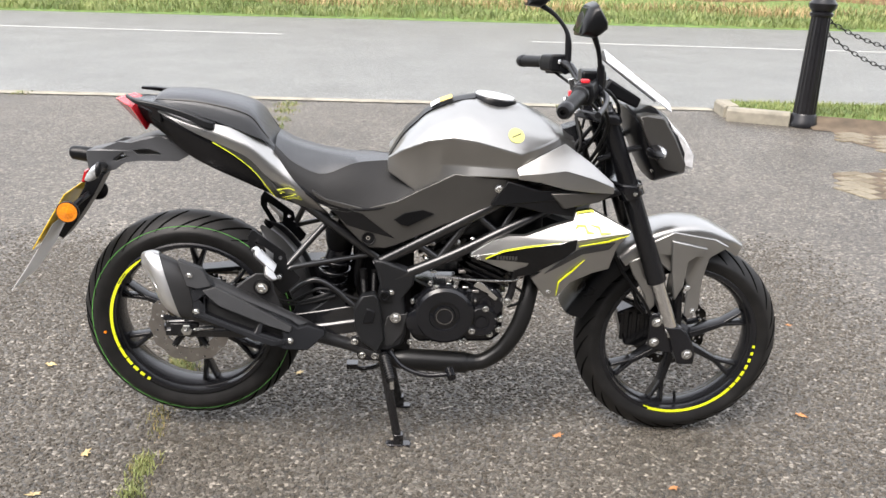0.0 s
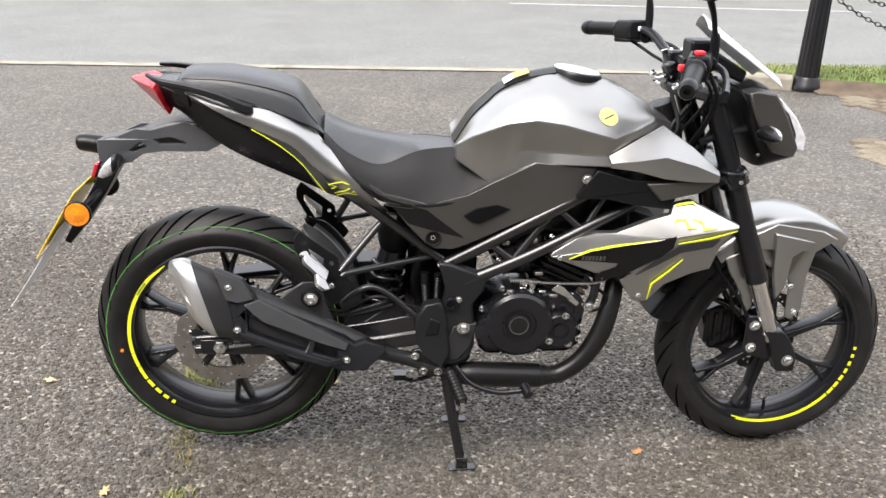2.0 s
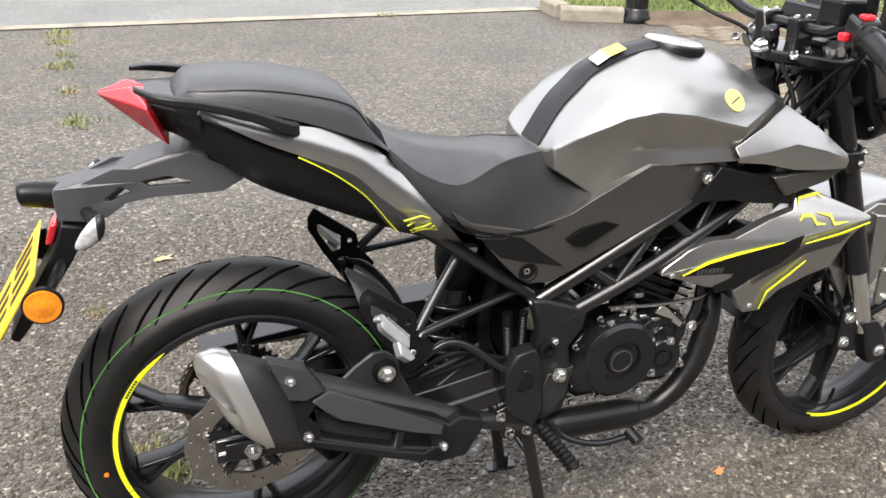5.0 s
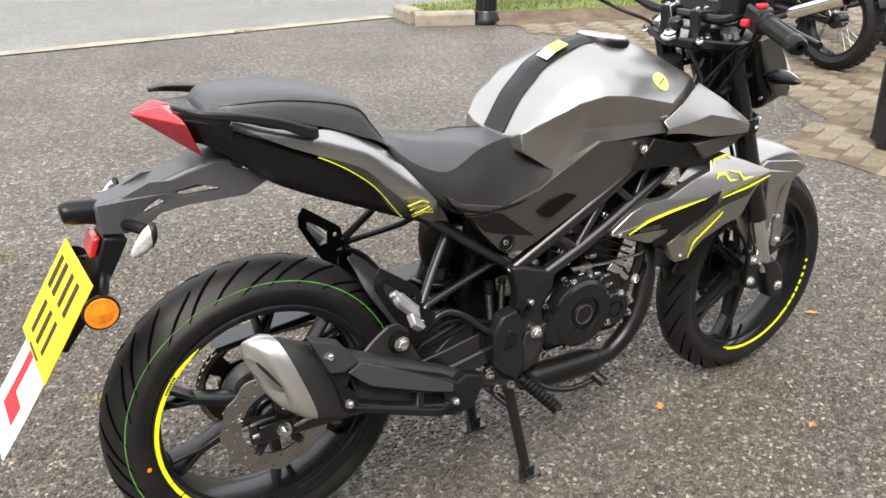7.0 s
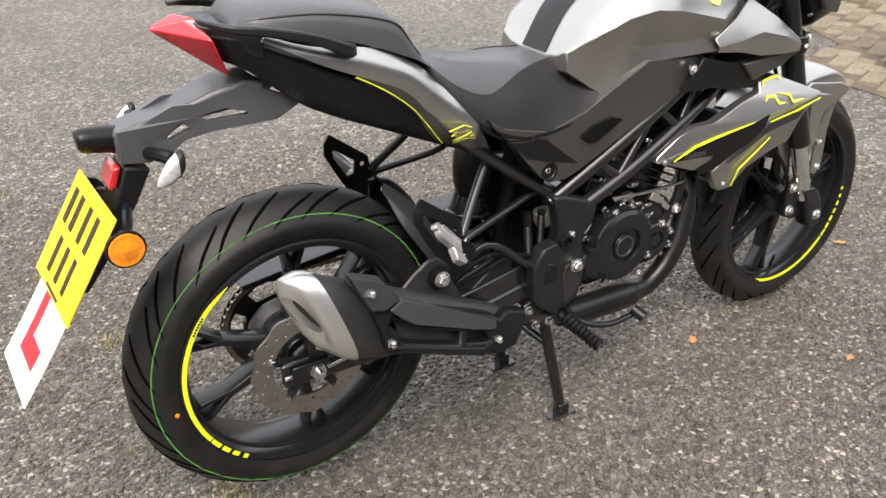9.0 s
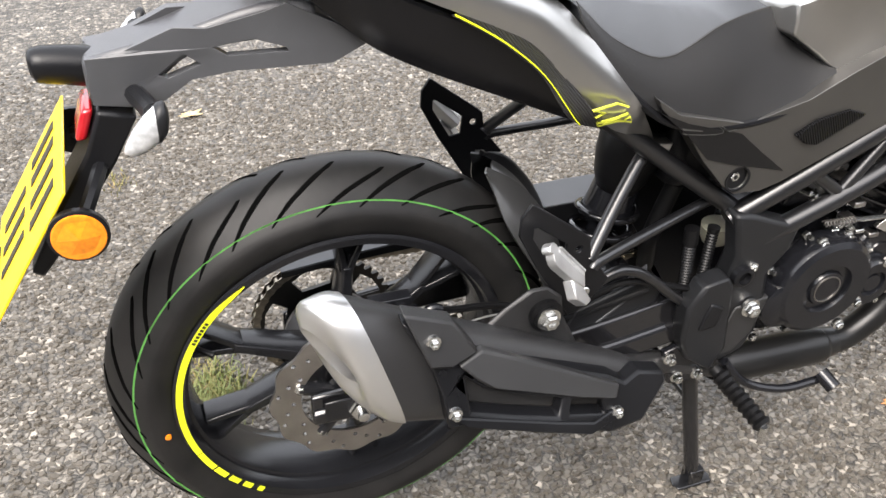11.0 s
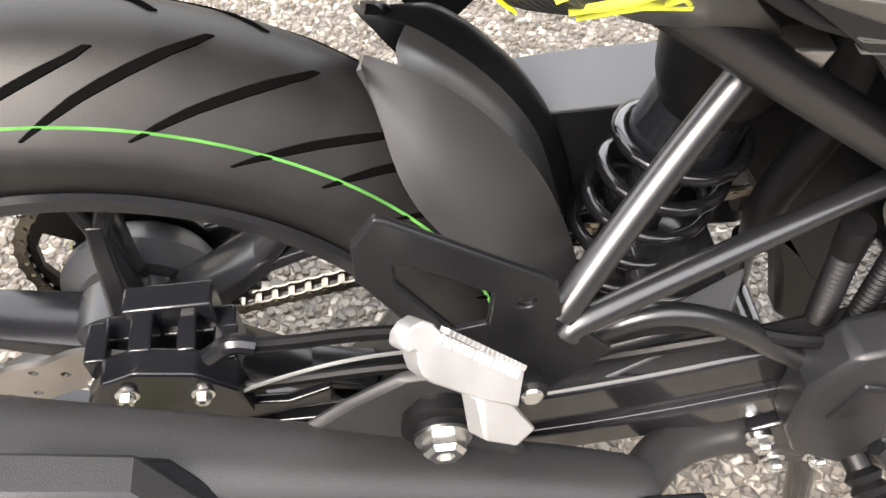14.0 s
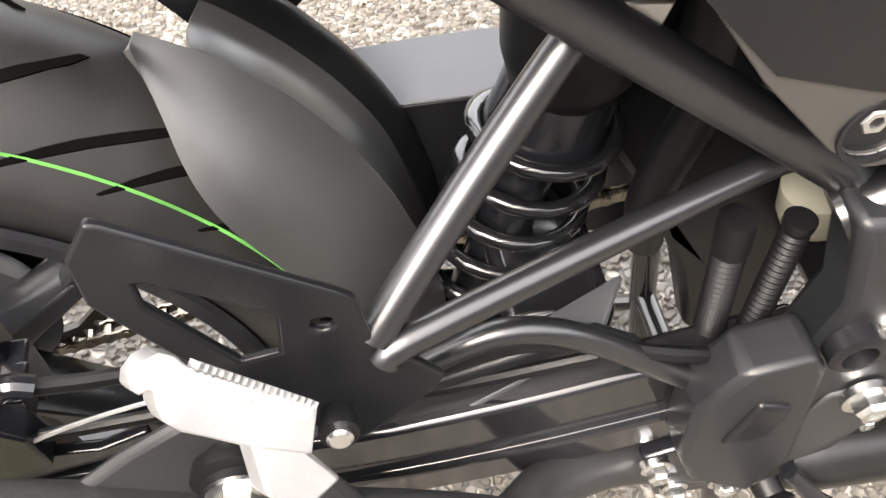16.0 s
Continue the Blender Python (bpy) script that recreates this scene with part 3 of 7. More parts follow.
# front side covers beside the tank, both sides
for s in (-1, 1):
    top = [(.862, .150, .812), (.92, .147, .846), (.985, .118, .872), (1.05, .142, .828), (1.106, .162, .782)]
    mid = [(.866, .162, .798), (.925, .166, .804), (.985, .165, .812), (1.05, .171, .795), (1.108, .167, .772)]
    low = [(.866, .158, .790), (.925, .162, .782), (.985, .166, .766), (1.05, .170, .760), (1.107, .165, .757)]
    bm = B()
    rows = [[(x, s * y, z) for x, y, z in r] for r in (top, mid, low)]
    shell(bm, rows if s > 0 else rows[::-1], 0.004, 1, 1)
    part("tank_cover", bm, SILVER, bike, "matt silver side cover in front of the tank", 50, 0.003)
    bm = B()
    slab(bm, [(.842, .780), (.925, .757), (1.05, .757), (1.122, .764), (1.132, .752), (1.085, .735), (1.03, .738), (1.012, .690), (.93, .700), (.878, .713), (.80, .716)], lambda x, z: s * (0.150 + 0.05 * max(0, x - 1.0)), s * 0.085)
    part("lower_cover", bm, PLASTIC, bike, "black lower side cover", 30, 0.004)
    bm = B()
    slab(bm, [(.95, .752), (1.115, .760), (1.075, .733), (.985, .712)], lambda x, z: s * (0.162 + 0.02 * max(0, x - 1.0)), s * 0.13)
    part("air_scoop", bm, GREY, bike, "grey air scoop insert", 30, 0.004)
    # dark side panel under seat and tank
    bm = B()
    edge = [(.345, .745), (.379, .722), (.479, .697), (.560, .718), (.612, .746), (.707, .792), (.845, .780), (.882, .714), (.813, .710), (.68, .656), (.56, .600), (.530, .590), (.508, .592), (.490, .592), (.470, .606), (.429, .650), (.396, .693), (.373, .712), (.350, .734)]
    dish = [(.488 + .0155 * math.cos(-k * math.pi / 10), .616 + .0155 * math.sin(-k * math.pi / 10)) for k in range(20)]
    slab(bm, edge, lambda x, z: s * (0.126 + 0.06 * (z - 0.62)), s * 0.10, [dish])
    panel = part("side_panel", bm, GREY, bike, "dark grey side panel below the seat", 30, 0.004)
    bm = B()
    slab(bm, [(.553, .671), (.580, .688), (.628, .697), (.657, .687), (.591, .653), (.572, .657)], s * 0.126, s * 0.1345)
    part("vent_grille", bm, VENT, panel, "ribbed black vent insert", 30, 0.002)
    bm = B()
    slab(bm, [(.352, .728), (.392, .709), (.473, .684), (.512, .652), (.556, .618), (.473, .640), (.432, .654), (.396, .692)], s * 0.122, lambda x, z: s * (0.1272 + 0.06 * (z - 0.62)))
    part("side_decal", bm, DECAL_DARK, panel, "gloss black graphic")
    for run in (((0.3832, 0.7043), (0.4134, 0.6965), (0.3866, 0.702), (0.3832, 0.7043)), ((0.388, 0.6958), (0.4131, 0.6916), (0.4335, 0.689), (0.4431, 0.6896), (0.4438, 0.6929), (0.437, 0.6985)), ((0.4393, 0.6992), (0.4532, 0.6901), (0.4621, 0.6921))):
        bm = B()
        for p, q in zip(run, run[1:]):
            t = (Vector(q) - Vector(p)).normalized()
            n = Vector((-t.y, t.x)) * .0004
            slab(bm, [(p[0] + n.x, p[1] + n.y), (q[0] + n.x, q[1] + n.y), (q[0] - n.x, q[1] - n.y), (p[0] - n.x, p[1] - n.y)], s * .126, lambda x, z: s * (0.1275 + 0.06 * (z - 0.62)))
        part("outline_graphic", bm, DECAL_GREY, panel, "thin grey outline graphic")
    # Silver paint stands for the light on the side panel's pointed tip.
    bm = B()
    slab(bm, [(0.3844, 0.6594), (0.3918, 0.6607), (0.4096, 0.6589), (0.4044, 0.643), (0.4003, 0.642)], s * .088, s * .070)
    part("lit_panel_tip", bm, SILVER, panel, "silver wedge for the lit tip of the side panel", 30, 0.003)
    bolt(panel, (.819, s * 0.146, .760), (0, s, 0), 0.008, 0.005)
    bm = B()
    lathe(bm, [(-.016, .004), (-.014, .0150), (0.0005, .0158), (0.0010, .0180), (-.004, .0185)], (.488, s * .1265, .616), (0, s, 0), 28)
    part("bolt_recess", bm, PLASTIC, panel, "round recess for a bolt")
    bolt(panel, (.487, s * .1155, .617), (0, s, 0), 0.0075, 0.008)

# seats
PILL = [(-0.062, .952, .940, .055), (-0.045, .970, .938, .072), (-0.02, .975, .936, .084), (0.05, .974, .926, .094), (0.12, .963, .906, .098), (0.172, .949, .886, .098), (0.198, .934, .874, .096), (0.218, .905, .866, .094), (0.236, .872, .856, .092), (0.250, .852, .846, .090)]
bm = B()
loft(bm, [[(x, 0, t), (x, -w * .45, t - .002), (x, -w * .80, t - .008), (x, -w * .93, t - .016 * min(1, (t - b) / .04)), (x, -w * .985, b + (t - b) * .45), (x, -w * 1.02, b), (x, 0, b - .004), (x, w * 1.02, b), (x, w * .985, b + (t - b) * .45), (x, w * .93, t - .016 * min(1, (t - b) / .04)), (x, w * .80, t - .008), (x, w * .45, t - .002)] for x, t, b, w in PILL], 3)
pill = part("pillion_seat", bm, SEAT, bike, "black vinyl pillion pad with stitched seam", 50)
RIDER = [(0.250, .868, .835, .095, .084, .848), (0.30, .842, .766, .110, .096, .804), (0.37, .824, .714, .116, .096, .777), (0.45, .814, .699, .118, .080, .803), (0.52, .808, .704, .118, .056, .806), (0.57, .806, .718, .113, .042, .804), (0.605, .802, .738, .112, .030, .801)]
bm = B()
loft(bm, [[(x, 0, t), (x, -p * .5, t - .001), (x, -p, q), (x, -(p + w) * .52, q * .55 + b * .45), (x, -w * 1.05, b), (x, 0, b - .004), (x, w * 1.05, b), (x, (p + w) * .52, q * .55 + b * .45), (x, p, q), (x, p * .5, t - .001)] for x, t, b, w, p, q in RIDER], 5)
rider = part("rider_seat", bm, SEAT, bike, "black vinyl rider seat with grained sides", 50)
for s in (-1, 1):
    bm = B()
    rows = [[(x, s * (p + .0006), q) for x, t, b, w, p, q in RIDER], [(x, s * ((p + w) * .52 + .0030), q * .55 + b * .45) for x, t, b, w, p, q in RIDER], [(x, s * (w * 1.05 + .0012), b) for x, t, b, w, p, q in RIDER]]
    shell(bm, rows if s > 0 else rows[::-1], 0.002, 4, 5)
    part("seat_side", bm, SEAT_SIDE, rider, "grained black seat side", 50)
for s in (-1, 1):
    bm = B()
    tube(bm, [(x, s * w * .935, t - .016 * min(1, (t - b) / .04)) for x, t, b, w in PILL[1:-1]], 0.0018, 6, 6)
    part("seam", bm, INK, pill)
    bm = B()
    tube(bm, [(x, s * p, q + .0008) for x, t, b, w, p, q in RIDER], 0.0018, 6, 6)
    part("seam", bm, INK, rider)
    bm = B()
    tube(bm, [(x, s * (w * 1.05 + .003), b - .004) for x, t, b, w, p, q in RIDER[1:]], 0.005, 8, 6)
    part("seat_piping", bm, PLASTIC, rider)

# tail
TAIL = [(-0.115, .955, .912, .042), (-0.05, .945, .882, .078), (0.02, .922, .824, .096), (0.08, .895, .790, .104), (0.17, .858, .749, .106), (0.26, .800, .707, .100), (0.35, .715, .664, .080)]
bm = B()
loft(bm, [[(x, -w * .75, t), (x, -w, t - (t - b) * .3), (x, -w * .96, t - (t - b) * .65), (x, -w * .78, b), (x, w * .78, b), (x, w * .96, t - (t - b) * .65), (x, w, t - (t - b) * .3), (x, w * .75, t)] for x, t, b, w in TAIL], 4)
tail = part("tail_body", bm, GLOSSY_PLASTIC, bike, "black plastic tail section under the seat", 35, 0.003)
for s in (-1, 1):
    def tp(x, z):
        """Depth of the tail's lower side, leaning in towards the ground."""
        return .082 + .70 * (min(z, .745) - .674)
    up = [(-.030, .936), (.020, .917), (.062, .906), (.115, .899), (.160, .886), (.190, .872), (.240, .838), (.305, .762), (.347, .714), (.385, .666)]
    md = [(-.033, .933), (.014, .912), (.060, .896), (.112, .882), (.156, .866), (.198, .848), (.247, .804), (.306, .740), (.346, .698), (.384, .663)]
    dn = [(-.036, .930), (.008, .907), (.055, .883), (.108, .860), (.150, .841), (.190, .819), (.236, .772), (.292, .716), (.338, .686), (.382, .659)]
    yu = (.088, .096, .098, .097, .092, .086, .090, tp(.305, .762) - .006, tp(.347, .714) - .004, tp(.385, .666))
    ym = (.090, .101, .107, .111, .114, .114, .117, tp(.306, .740), tp(.346, .698), tp(.384, .663))
    yd = (.090, .103, .109, .112, .1145, .1165, .1185, tp(.292, .716), tp(.338, .686), tp(.382, .659))
    bm = B()
    rows = [[(x, s * y, z) for (x, z), y in zip(r, q)] for r, q in ((up, yu), (md, ym), (dn, yd))]
    shell(bm, rows if s > 0 else rows[::-1], 0.005, 4, 5)
    sp = part("tail_panel", bm, SILVER, tail, "matt silver tail side panel", 40, 0.002)
    bm = B()
    pts = [(x, s * y, z) for x, y, z in ((.100, .1200, .861), (.130, .1215, .844), (.163, .1225, .822), (.203, .1235, .787), (.243, .1235, .734), (.253, .1215, .722))]
    shell(bm, [[(x, y, z + (.0016 if s > 0 else -.0002)) for x, y, z in pts], [(x, y, z - (.0002 if s > 0 else -.0016)) for x, y, z in pts]], 0.002, 1, 5)
    part("pin_stripe", bm, NEON, tail, "neon yellow pin stripe")
    bm = B()
    low = [(.100, .859, .1125), (.130, .842, .1140), (.163, .820, .1155), (.203, .785, .1165), (.243, .732, .1165), (.286, .711, tp(.286, .711) + .002)]
    high = [(.108, .861, .1140), (.150, .843, .1165), (.190, .821, .1190), (.236, .774, .1205), (.264, .742, tp(.264, .742) + .0035), (.292, .715, tp(.292, .715) + .002)]
    rows = [[(x, s * y, z) for x, z, y in q] for q in (low, high)]
    shell(bm, rows[::-1] if s > 0 else rows, 0.004, 1, 5)
    part("panel_band", bm, CARBON, tail, "black carbon-look band")

    # broken lightning mark, stroke by stroke
    for run in (((.303, .745), (.288, .751), (.259, .746), (.277, .739), (.264, .736)), ((.272, .724), (.294, .729), (.306, .736)), ((.276, .718), (.299, .723), (.319, .718)), ((.308, .724), (.312, .728), (.316, .723)), ((.373, .668), (.352, .677), (.347, .675), (.375, .662))):
        bm = B()
        pts = [Vector((x, s * (tp(x, z) + (.0040 if z > .738 else .0080 if z > .70 else .0050)), z)) for x, z in run]
        rows = [[], []]
        for k, p in enumerate(pts):
            d = (pts[min(k + 1, len(pts) - 1)] - pts[max(k - 1, 0)]).normalized()
            n = Vector((-d.z, 0, d.x)) * .0009
            rows[0].append(p + n)
            rows[1].append(p - n)
        shell(bm, rows if s > 0 else rows[::-1], 0.0030)
        part("zigzag_mark", bm, NEON_DIM, tail, "thin yellow zigzag graphic")
    # grab rail
    bm = B()
    path = [(-.118, .070, .966), (-.085, .105, .958), (-.03, .114, .948), (.035, .120, .930), (.085, .121, .908), (.105, .112, .902)]
    loft(bm, [[(x, s * (y + o), z + h * k) for o, h in ((-.012, .009), (.002, .011), (.007, .008), (.007, -.008), (.003, -.011), (-.008, -.010))] for (x, y, z), k in zip(path, (.35, .55, .7, .85, 1.05, .9))], 5)
    part("grab_rail", bm, PLASTIC_GREY, bike, "black grab rail beside the pillion pad", 40, 0.002)
    # red tail lamp, one wing to each side of the tip
    bm = B()
    c = [(-.172, 0, .949), (-.124, s * .026, .960), (-.104, s * .086, .941), (-.076, s * .062, .876), (-.100, 0, .955), (-.128, 0, .915), (-.07, 0, .90)]
    v = [bm.verts.new(p) for p in c]
    for f in ((0, 1, 2), (0, 2, 3), (0, 3, 5), (1, 4, 2), (0, 4, 1), (2, 4, 6), (2, 6, 3), (3, 6, 5), (0, 5, 6), (0, 6, 4)):
        bm.faces.new([v[i] for i in f])
    part("tail_lamp", bm, RED, bike, "red tail lamp lens", 20, 0.003)
bm = B()
loft(bm, [[(-.112, -.045, .954), (-.112, .045, .954), (-.100, .045, .925), (-.100, -.045, .925)], [(-.03, -.092, .943), (-.03, .092, .943), (-.03, .09, .90), (-.03, -.09, .90)]])
part("tail_cowl", bm, PLASTIC_GREY, tail, "", 35, 0.004)

# number plate hanger
for s in (-1, 1):
    bm = B()
    arm = [(-.245, .815), (-.212, .819), (-.160, .841), (-.128, .839), (-.073, .853), (-.050, .861), (.037, .820), (-.006, .796), (-.060, .794), (-.105, .793), (-.148, .786), (-.175, .766), (-.205, .760), (-.245, .767)]
    slab(bm, arm, lambda x, z: s * (0.030 + 0.12 * max(0, x + .2)), lambda x, z: s * (0.018 + 0.12 * max(0, x + .2)), [[(-.124, .819), (-.085, .826), (-.053, .816), (-.050, .811), (-.110, .809)], [(-.180, .793), (-.153, .814), (-.137, .802), (-.170, .789)]])
    part("hanger_side", bm, GUARD, bike, "grey-black number plate hanger arm with slots", 30, 0.003)
bm = B()
loft(bm, [[(x, -w, t), (x, w, t), (x, w, b), (x, -w, b)] for x, t, b, w in ((-.248, .814, .776, .030), (-.20, .825, .768, .032), (-.165, .832, .800, .034), (-.073, .860, .840, .044), (-.02, .858, .835, .050))], 3)
part("hanger_bridge", bm, GUARD, bike, "grey-black plate hanger bridge", 30, 0.006)
bm = B()
tube(bm, [(-.235, 0, .795), (-.262, 0, .800), (-.29, 0, .803), (-.297, 0, .803)], [.021, .020, .018, .012], 16, 4)
part("plate_lamp", bm, PLASTIC, bike, "black tubular number plate lamp")
bm = B()
slab(bm, [(-.243, .762), (-.205, .752), (-.235, .700), (-.290, .622), (-.330, .574), (-.342, .582), (-.300, .655), (-.262, .715)], -.034, .034)
part("plate_stay", bm, PLASTIC, bike, "black plastic plate stay", 30, 0.004)
# the plate plane
PTOP, PBOT = Vector((-.281, 0, .718)), Vector((-.377, 0, .570))
down = (PBOT - PTOP).normalized()
outw = Vector((down.z, 0, -down.x))
outw = outw if outw.x < 0 else -outw


def on_plate(u, v, lift=0.0):
    return PTOP + Vector((0, -u, 0)) + down * v + outw * lift


def plate_block(bm, u0, u1, v0, v1, a, b):
    v = [bm.verts.new(on_plate(u, w, l)) for l in (a, b) for u, w in ((u0, v0), (u1, v0), (u1, v1), (u0, v1))]
    for f in ((0, 1, 2, 3), (7, 6, 5, 4), (0, 4, 5, 1), (1, 5, 6, 2), (2, 6, 7, 3), (3, 7, 4, 0)):
        bm.faces.new([v[i] for i in f])
    return bm


plate = part("number_plate", plate_block(B(), -.110, .110, 0, .177, 0, .003), PLATE_Y, bike, "yellow number plate with two rows of dark bars", 30, 0.0012)
for u0, u1, v in ((-.084, -.066, .022), (-.046, -.028, .022), (.004, .020, .022), (.046, .062, .022), (-.060, -.044, .098), (-.014, .002, .098), (.032, .046, .098)):
    part("character_bar", plate_block(B(), u0, u1, v, v + .058, .003, .0042), INK, plate)
part("character_bar", plate_block(B(), -.035, .035, .168, .172, .003, .0042), INK, plate)
bm = B()


def on_l(u, v, lift=0.0):
    """The learner plate hangs under the number plate almost in its plane."""
    f = max(0, v - .17) / .13
    return on_plate(u, v, -.004 + lift + .004 * f * f)


shell(bm, [[on_l(u, .10 + .225 * k / 8) for u in (-.086, -.04, 0, .04, .086)] for k in range(9)], 0.0015, 1, 1)
lp = part("learner_plate", bm, PLATE_W, bike, "white plastic learner plate with a red letter", 40)
for (u0, u1, v0, v1) in ((-.038, -.010, .11, .285), (-.010, .045, .250, .285)):
    bm = B()
    shell(bm, [[on_l(u0 + (u1 - u0) * i / 3, v0 + (v1 - v0) * k / 6, .0012) for i in range(4)] for k in range(7)], 0.0012)
    part("letter_stroke", bm, L_RED, lp, "red printed letter stroke")
bm = B()
box(bm, (-.262, -.028, .728), (-.250, .028, .762), lambda p: p + Vector((-(p.z - .75) * -.35, 0, 0)))
part("rear_reflector", bm, RED, bike, "red rear reflector", 30, 0.004)
for s in (-1, 1):
    # round amber reflectors and clear indicators
    bm = B()
    lathe(bm, [(0, .029), (.006, .029), (.008, .026)], (-.278, s * .110, .673), (0, s, 0), 32)
    hold = part("reflector_holder", bm, PLASTIC, bike)
    bm = B()
    lathe(bm, [(.006, .026), (.0090, .0255), (.0095, .024)], (-.278, s * .110, .673), (0, s, 0), 32)
    lathe(bm, [(.009, .0235), (.0135, .001)], (-.278, s * .110, .673), (0, s, 0), 6)
    part("reflector", bm, AMBER, hold, "round amber side reflector", 8)
    bm = B()
    tube(bm, [(-.278, s * .108, .673), (-.262, s * .07, .690), (-.25, s * .03, .70)], .008, 8)
    part("reflector_arm", bm, PLASTIC, hold)
    bm = B()
    tube(bm, [(-.205, s * .028, .775), (-.198, s * .07, .784), (-.191, s * .112, .791)], .010, 10)
    stem = part("indicator_stem", bm, PLASTIC, bike)
    bm = B()
    loft(bm, [[(x, s * (.124 + .014 * h * math.cos(a)), .790 + .0190 * h * math.sin(a) + (x + .184) * .75) for a in (2 * math.pi * k / 16 for k in range(16))] for x, h in ((-.178, .30), (-.181, .80), (-.187, 1.0), (-.190, 1.0))], 3)
    part("indicator_body", bm, PLASTIC_GREY, stem, "black indicator body")
    bm = B()
    loft(bm, [[(x, s * (.124 + .014 * h * math.cos(a)), .790 + .0190 * h * math.sin(a) + (x + .184) * .75) for a in (2 * math.pi * k / 16 for k in range(16))] for x, h in ((-.190, .97), (-.201, .92), (-.214, .6), (-.222, .15))], 3)
    part("indicator_lens", bm, CLEAR, stem, "clear indicator lens")

# frame
def fork_x(z):
    return 1.094 + (0.935 - z) * 0.383


for s in (-1, 1):
    def bar(name, pts, r, fine=1, label="", material=None):
        bm = B()
        tube(bm, [(x, s * y, z) for x, y, z in pts], r, 14, fine)
        return part(name, bm, material or SATIN, bike, label)
    bar("frame_tube", [(.10, .072, .848), (.30, .083, .710), (.38, .088, .652), (.445, .091, .604), (.530, .098, .542), (.552, .106, .526)], .0122, 4, "satin black steel subframe tube")
    bar("frame_tube", [(.505, .108, .540), (.70, .118, .648), (.85, .112, .730), (1.04, .055, .835)], .0150, 4, "satin black steel trellis tube")
    bar("frame_tube", [(.555, .118, .505), (.705, .122, .572), (.85, .116, .645), (.95, .095, .690), (1.06, .050, .745)], .0140, 4, "satin black steel trellis tube")
    for a, b, r in (((.612, .116, .603), (.672, .120, .560), .009), ((.668, .120, .558), (.760, .116, .682), .009), ((.765, .115, .684), (.825, .118, .632), .009), ((.83, .116, .634), (.90, .10, .756), .008)):
        bar("frame_brace", [a, b], r)
    if s < 0:
        bar("subframe_strut", [(.281, .142, .546), (.288, .137, .554), (.325, .110, .592), (.366, .083, .633), (.384, .074, .650)], .0084, 3, "satin black subframe strut")
        bar("subframe_strut", [(.284, .148, .536), (.296, .143, .542), (.381, .115, .549), (.470, .087, .556), (.490, .085, .560)], .0072, 3, "satin black subframe strut")
    else:
        bar("subframe_strut", [(.262, .160, .570), (.272, .155, .584), (.310, .090, .664), (.322, .084, .690)], .0084, 3, "satin black subframe strut")
        bar("subframe_strut", [(.266, .166, .556), (.280, .161, .566), (.372, .100, .606), (.410, .090, .626)], .0072, 3, "satin black subframe strut")
    if s < 0:
        bar("heel_guard_rod", [(.285, .118, .462), (.311, .118, .483), (.341, .118, .497), (.370, .118, .491), (.403, .118, .468), (.432, .118, .441), (.468, .120, .412)], .0072, 6, "bent black rod")
    # pillion foot peg hanger
    bm = B()
    off = Vector((-.017, .018, .020)) if s > 0 else Vector()
    hp = lambda q: [(x + .002 + off.x, z + .003 + off.z) for x, z in q]
    slab(bm, hp([(.1915, .640), (.196, .638), (.268, .584), (.274, .578), (.279, .548), (.309, .511), (.303, .500), (.270, .466), (.258, .465), (.246, .484), (.205, .550), (.1795, .598), (.180, .622)]), s * (.142 + off.y), s * (.147 + off.y),
         [hp([(.198, .606), (.202, .606), (.243, .576), (.241, .549), (.225, .546), (.198, .592)]), hp([(.260 + .005 * math.cos(-k * math.pi / 5), .565 + .005 * math.sin(-k * math.pi / 5)) for k in range(10)])])
    hanger = part("peg_hanger", bm, PLASTIC, bike, "black sheet steel pillion peg hanger with cut-outs", 30, 0.0015)
    # folded aluminium peg: a bar with a curled end, toothed along one edge
    d = Vector((-.67, 0, .742)).normalized()
    u = Vector((.587, s * .663, .463))
    u = (u - d * u.dot(d)).normalized()
    w = d.cross(u)
    w = w if w.y * s < 0 else -w
    foot = Vector((.2545, s * .1735, .5550)) + off

    def on_peg(l, h, v):
        return foot + d * l + u * h + w * v
    shape = [(0, 0), (.056, -.0022), (.063, .0006), (.0695, 0), (.0735, -.0045), (.0748, -.0100), (.0732, -.0142), (.0700, -.0155), (.0678, -.0132), (.0652, -.0132), (.0625, -.0175), (.0575, -.0215), (.050, -.0230), (.041, -.0225), (.0207, -.0218), (-.006, -.018)]
    bm = B()
    slab(bm, [(l, v) for l, v in shape], -.008, .004, (), lambda p: on_peg(p.x, p.y, p.z))
    peg = part("pillion_peg", bm, ALU, bike, "folded bare aluminium pillion foot peg with a curled end", 40, 0.0009)
    bm = B()
    for k in range(17):
        l = .003 + .0033 * k
        for v0, v1, h in ((-.0062, -.0016, .0012), (-.0012, .0014, .0026)):
            loft(bm, [[on_peg(l + a * q, hh, (v0 + v1) / 2 + b * (v1 - v0) / 2) for a, b in ((-.0011, -1), (.0011, -1), (.0011, 1), (-.0011, 1))] for hh, q in ((.0015, 1.1), (.004 + h, .6))])
    tagged(part("peg_teeth", bm, ALU, peg), kind="stuff")
    bm = B()
    slab(bm, [(.020, -.021), (-.006, -.0175), (-.026, -.0240), (-.0180, -.0355), (.004, -.0385)], -.012, .0025, (), lambda p: on_peg(p.x, p.y, p.z))
    part("peg_clevis", bm, ALU, bike, "aluminium peg clevis", 30, 0.002)
    bm = B()
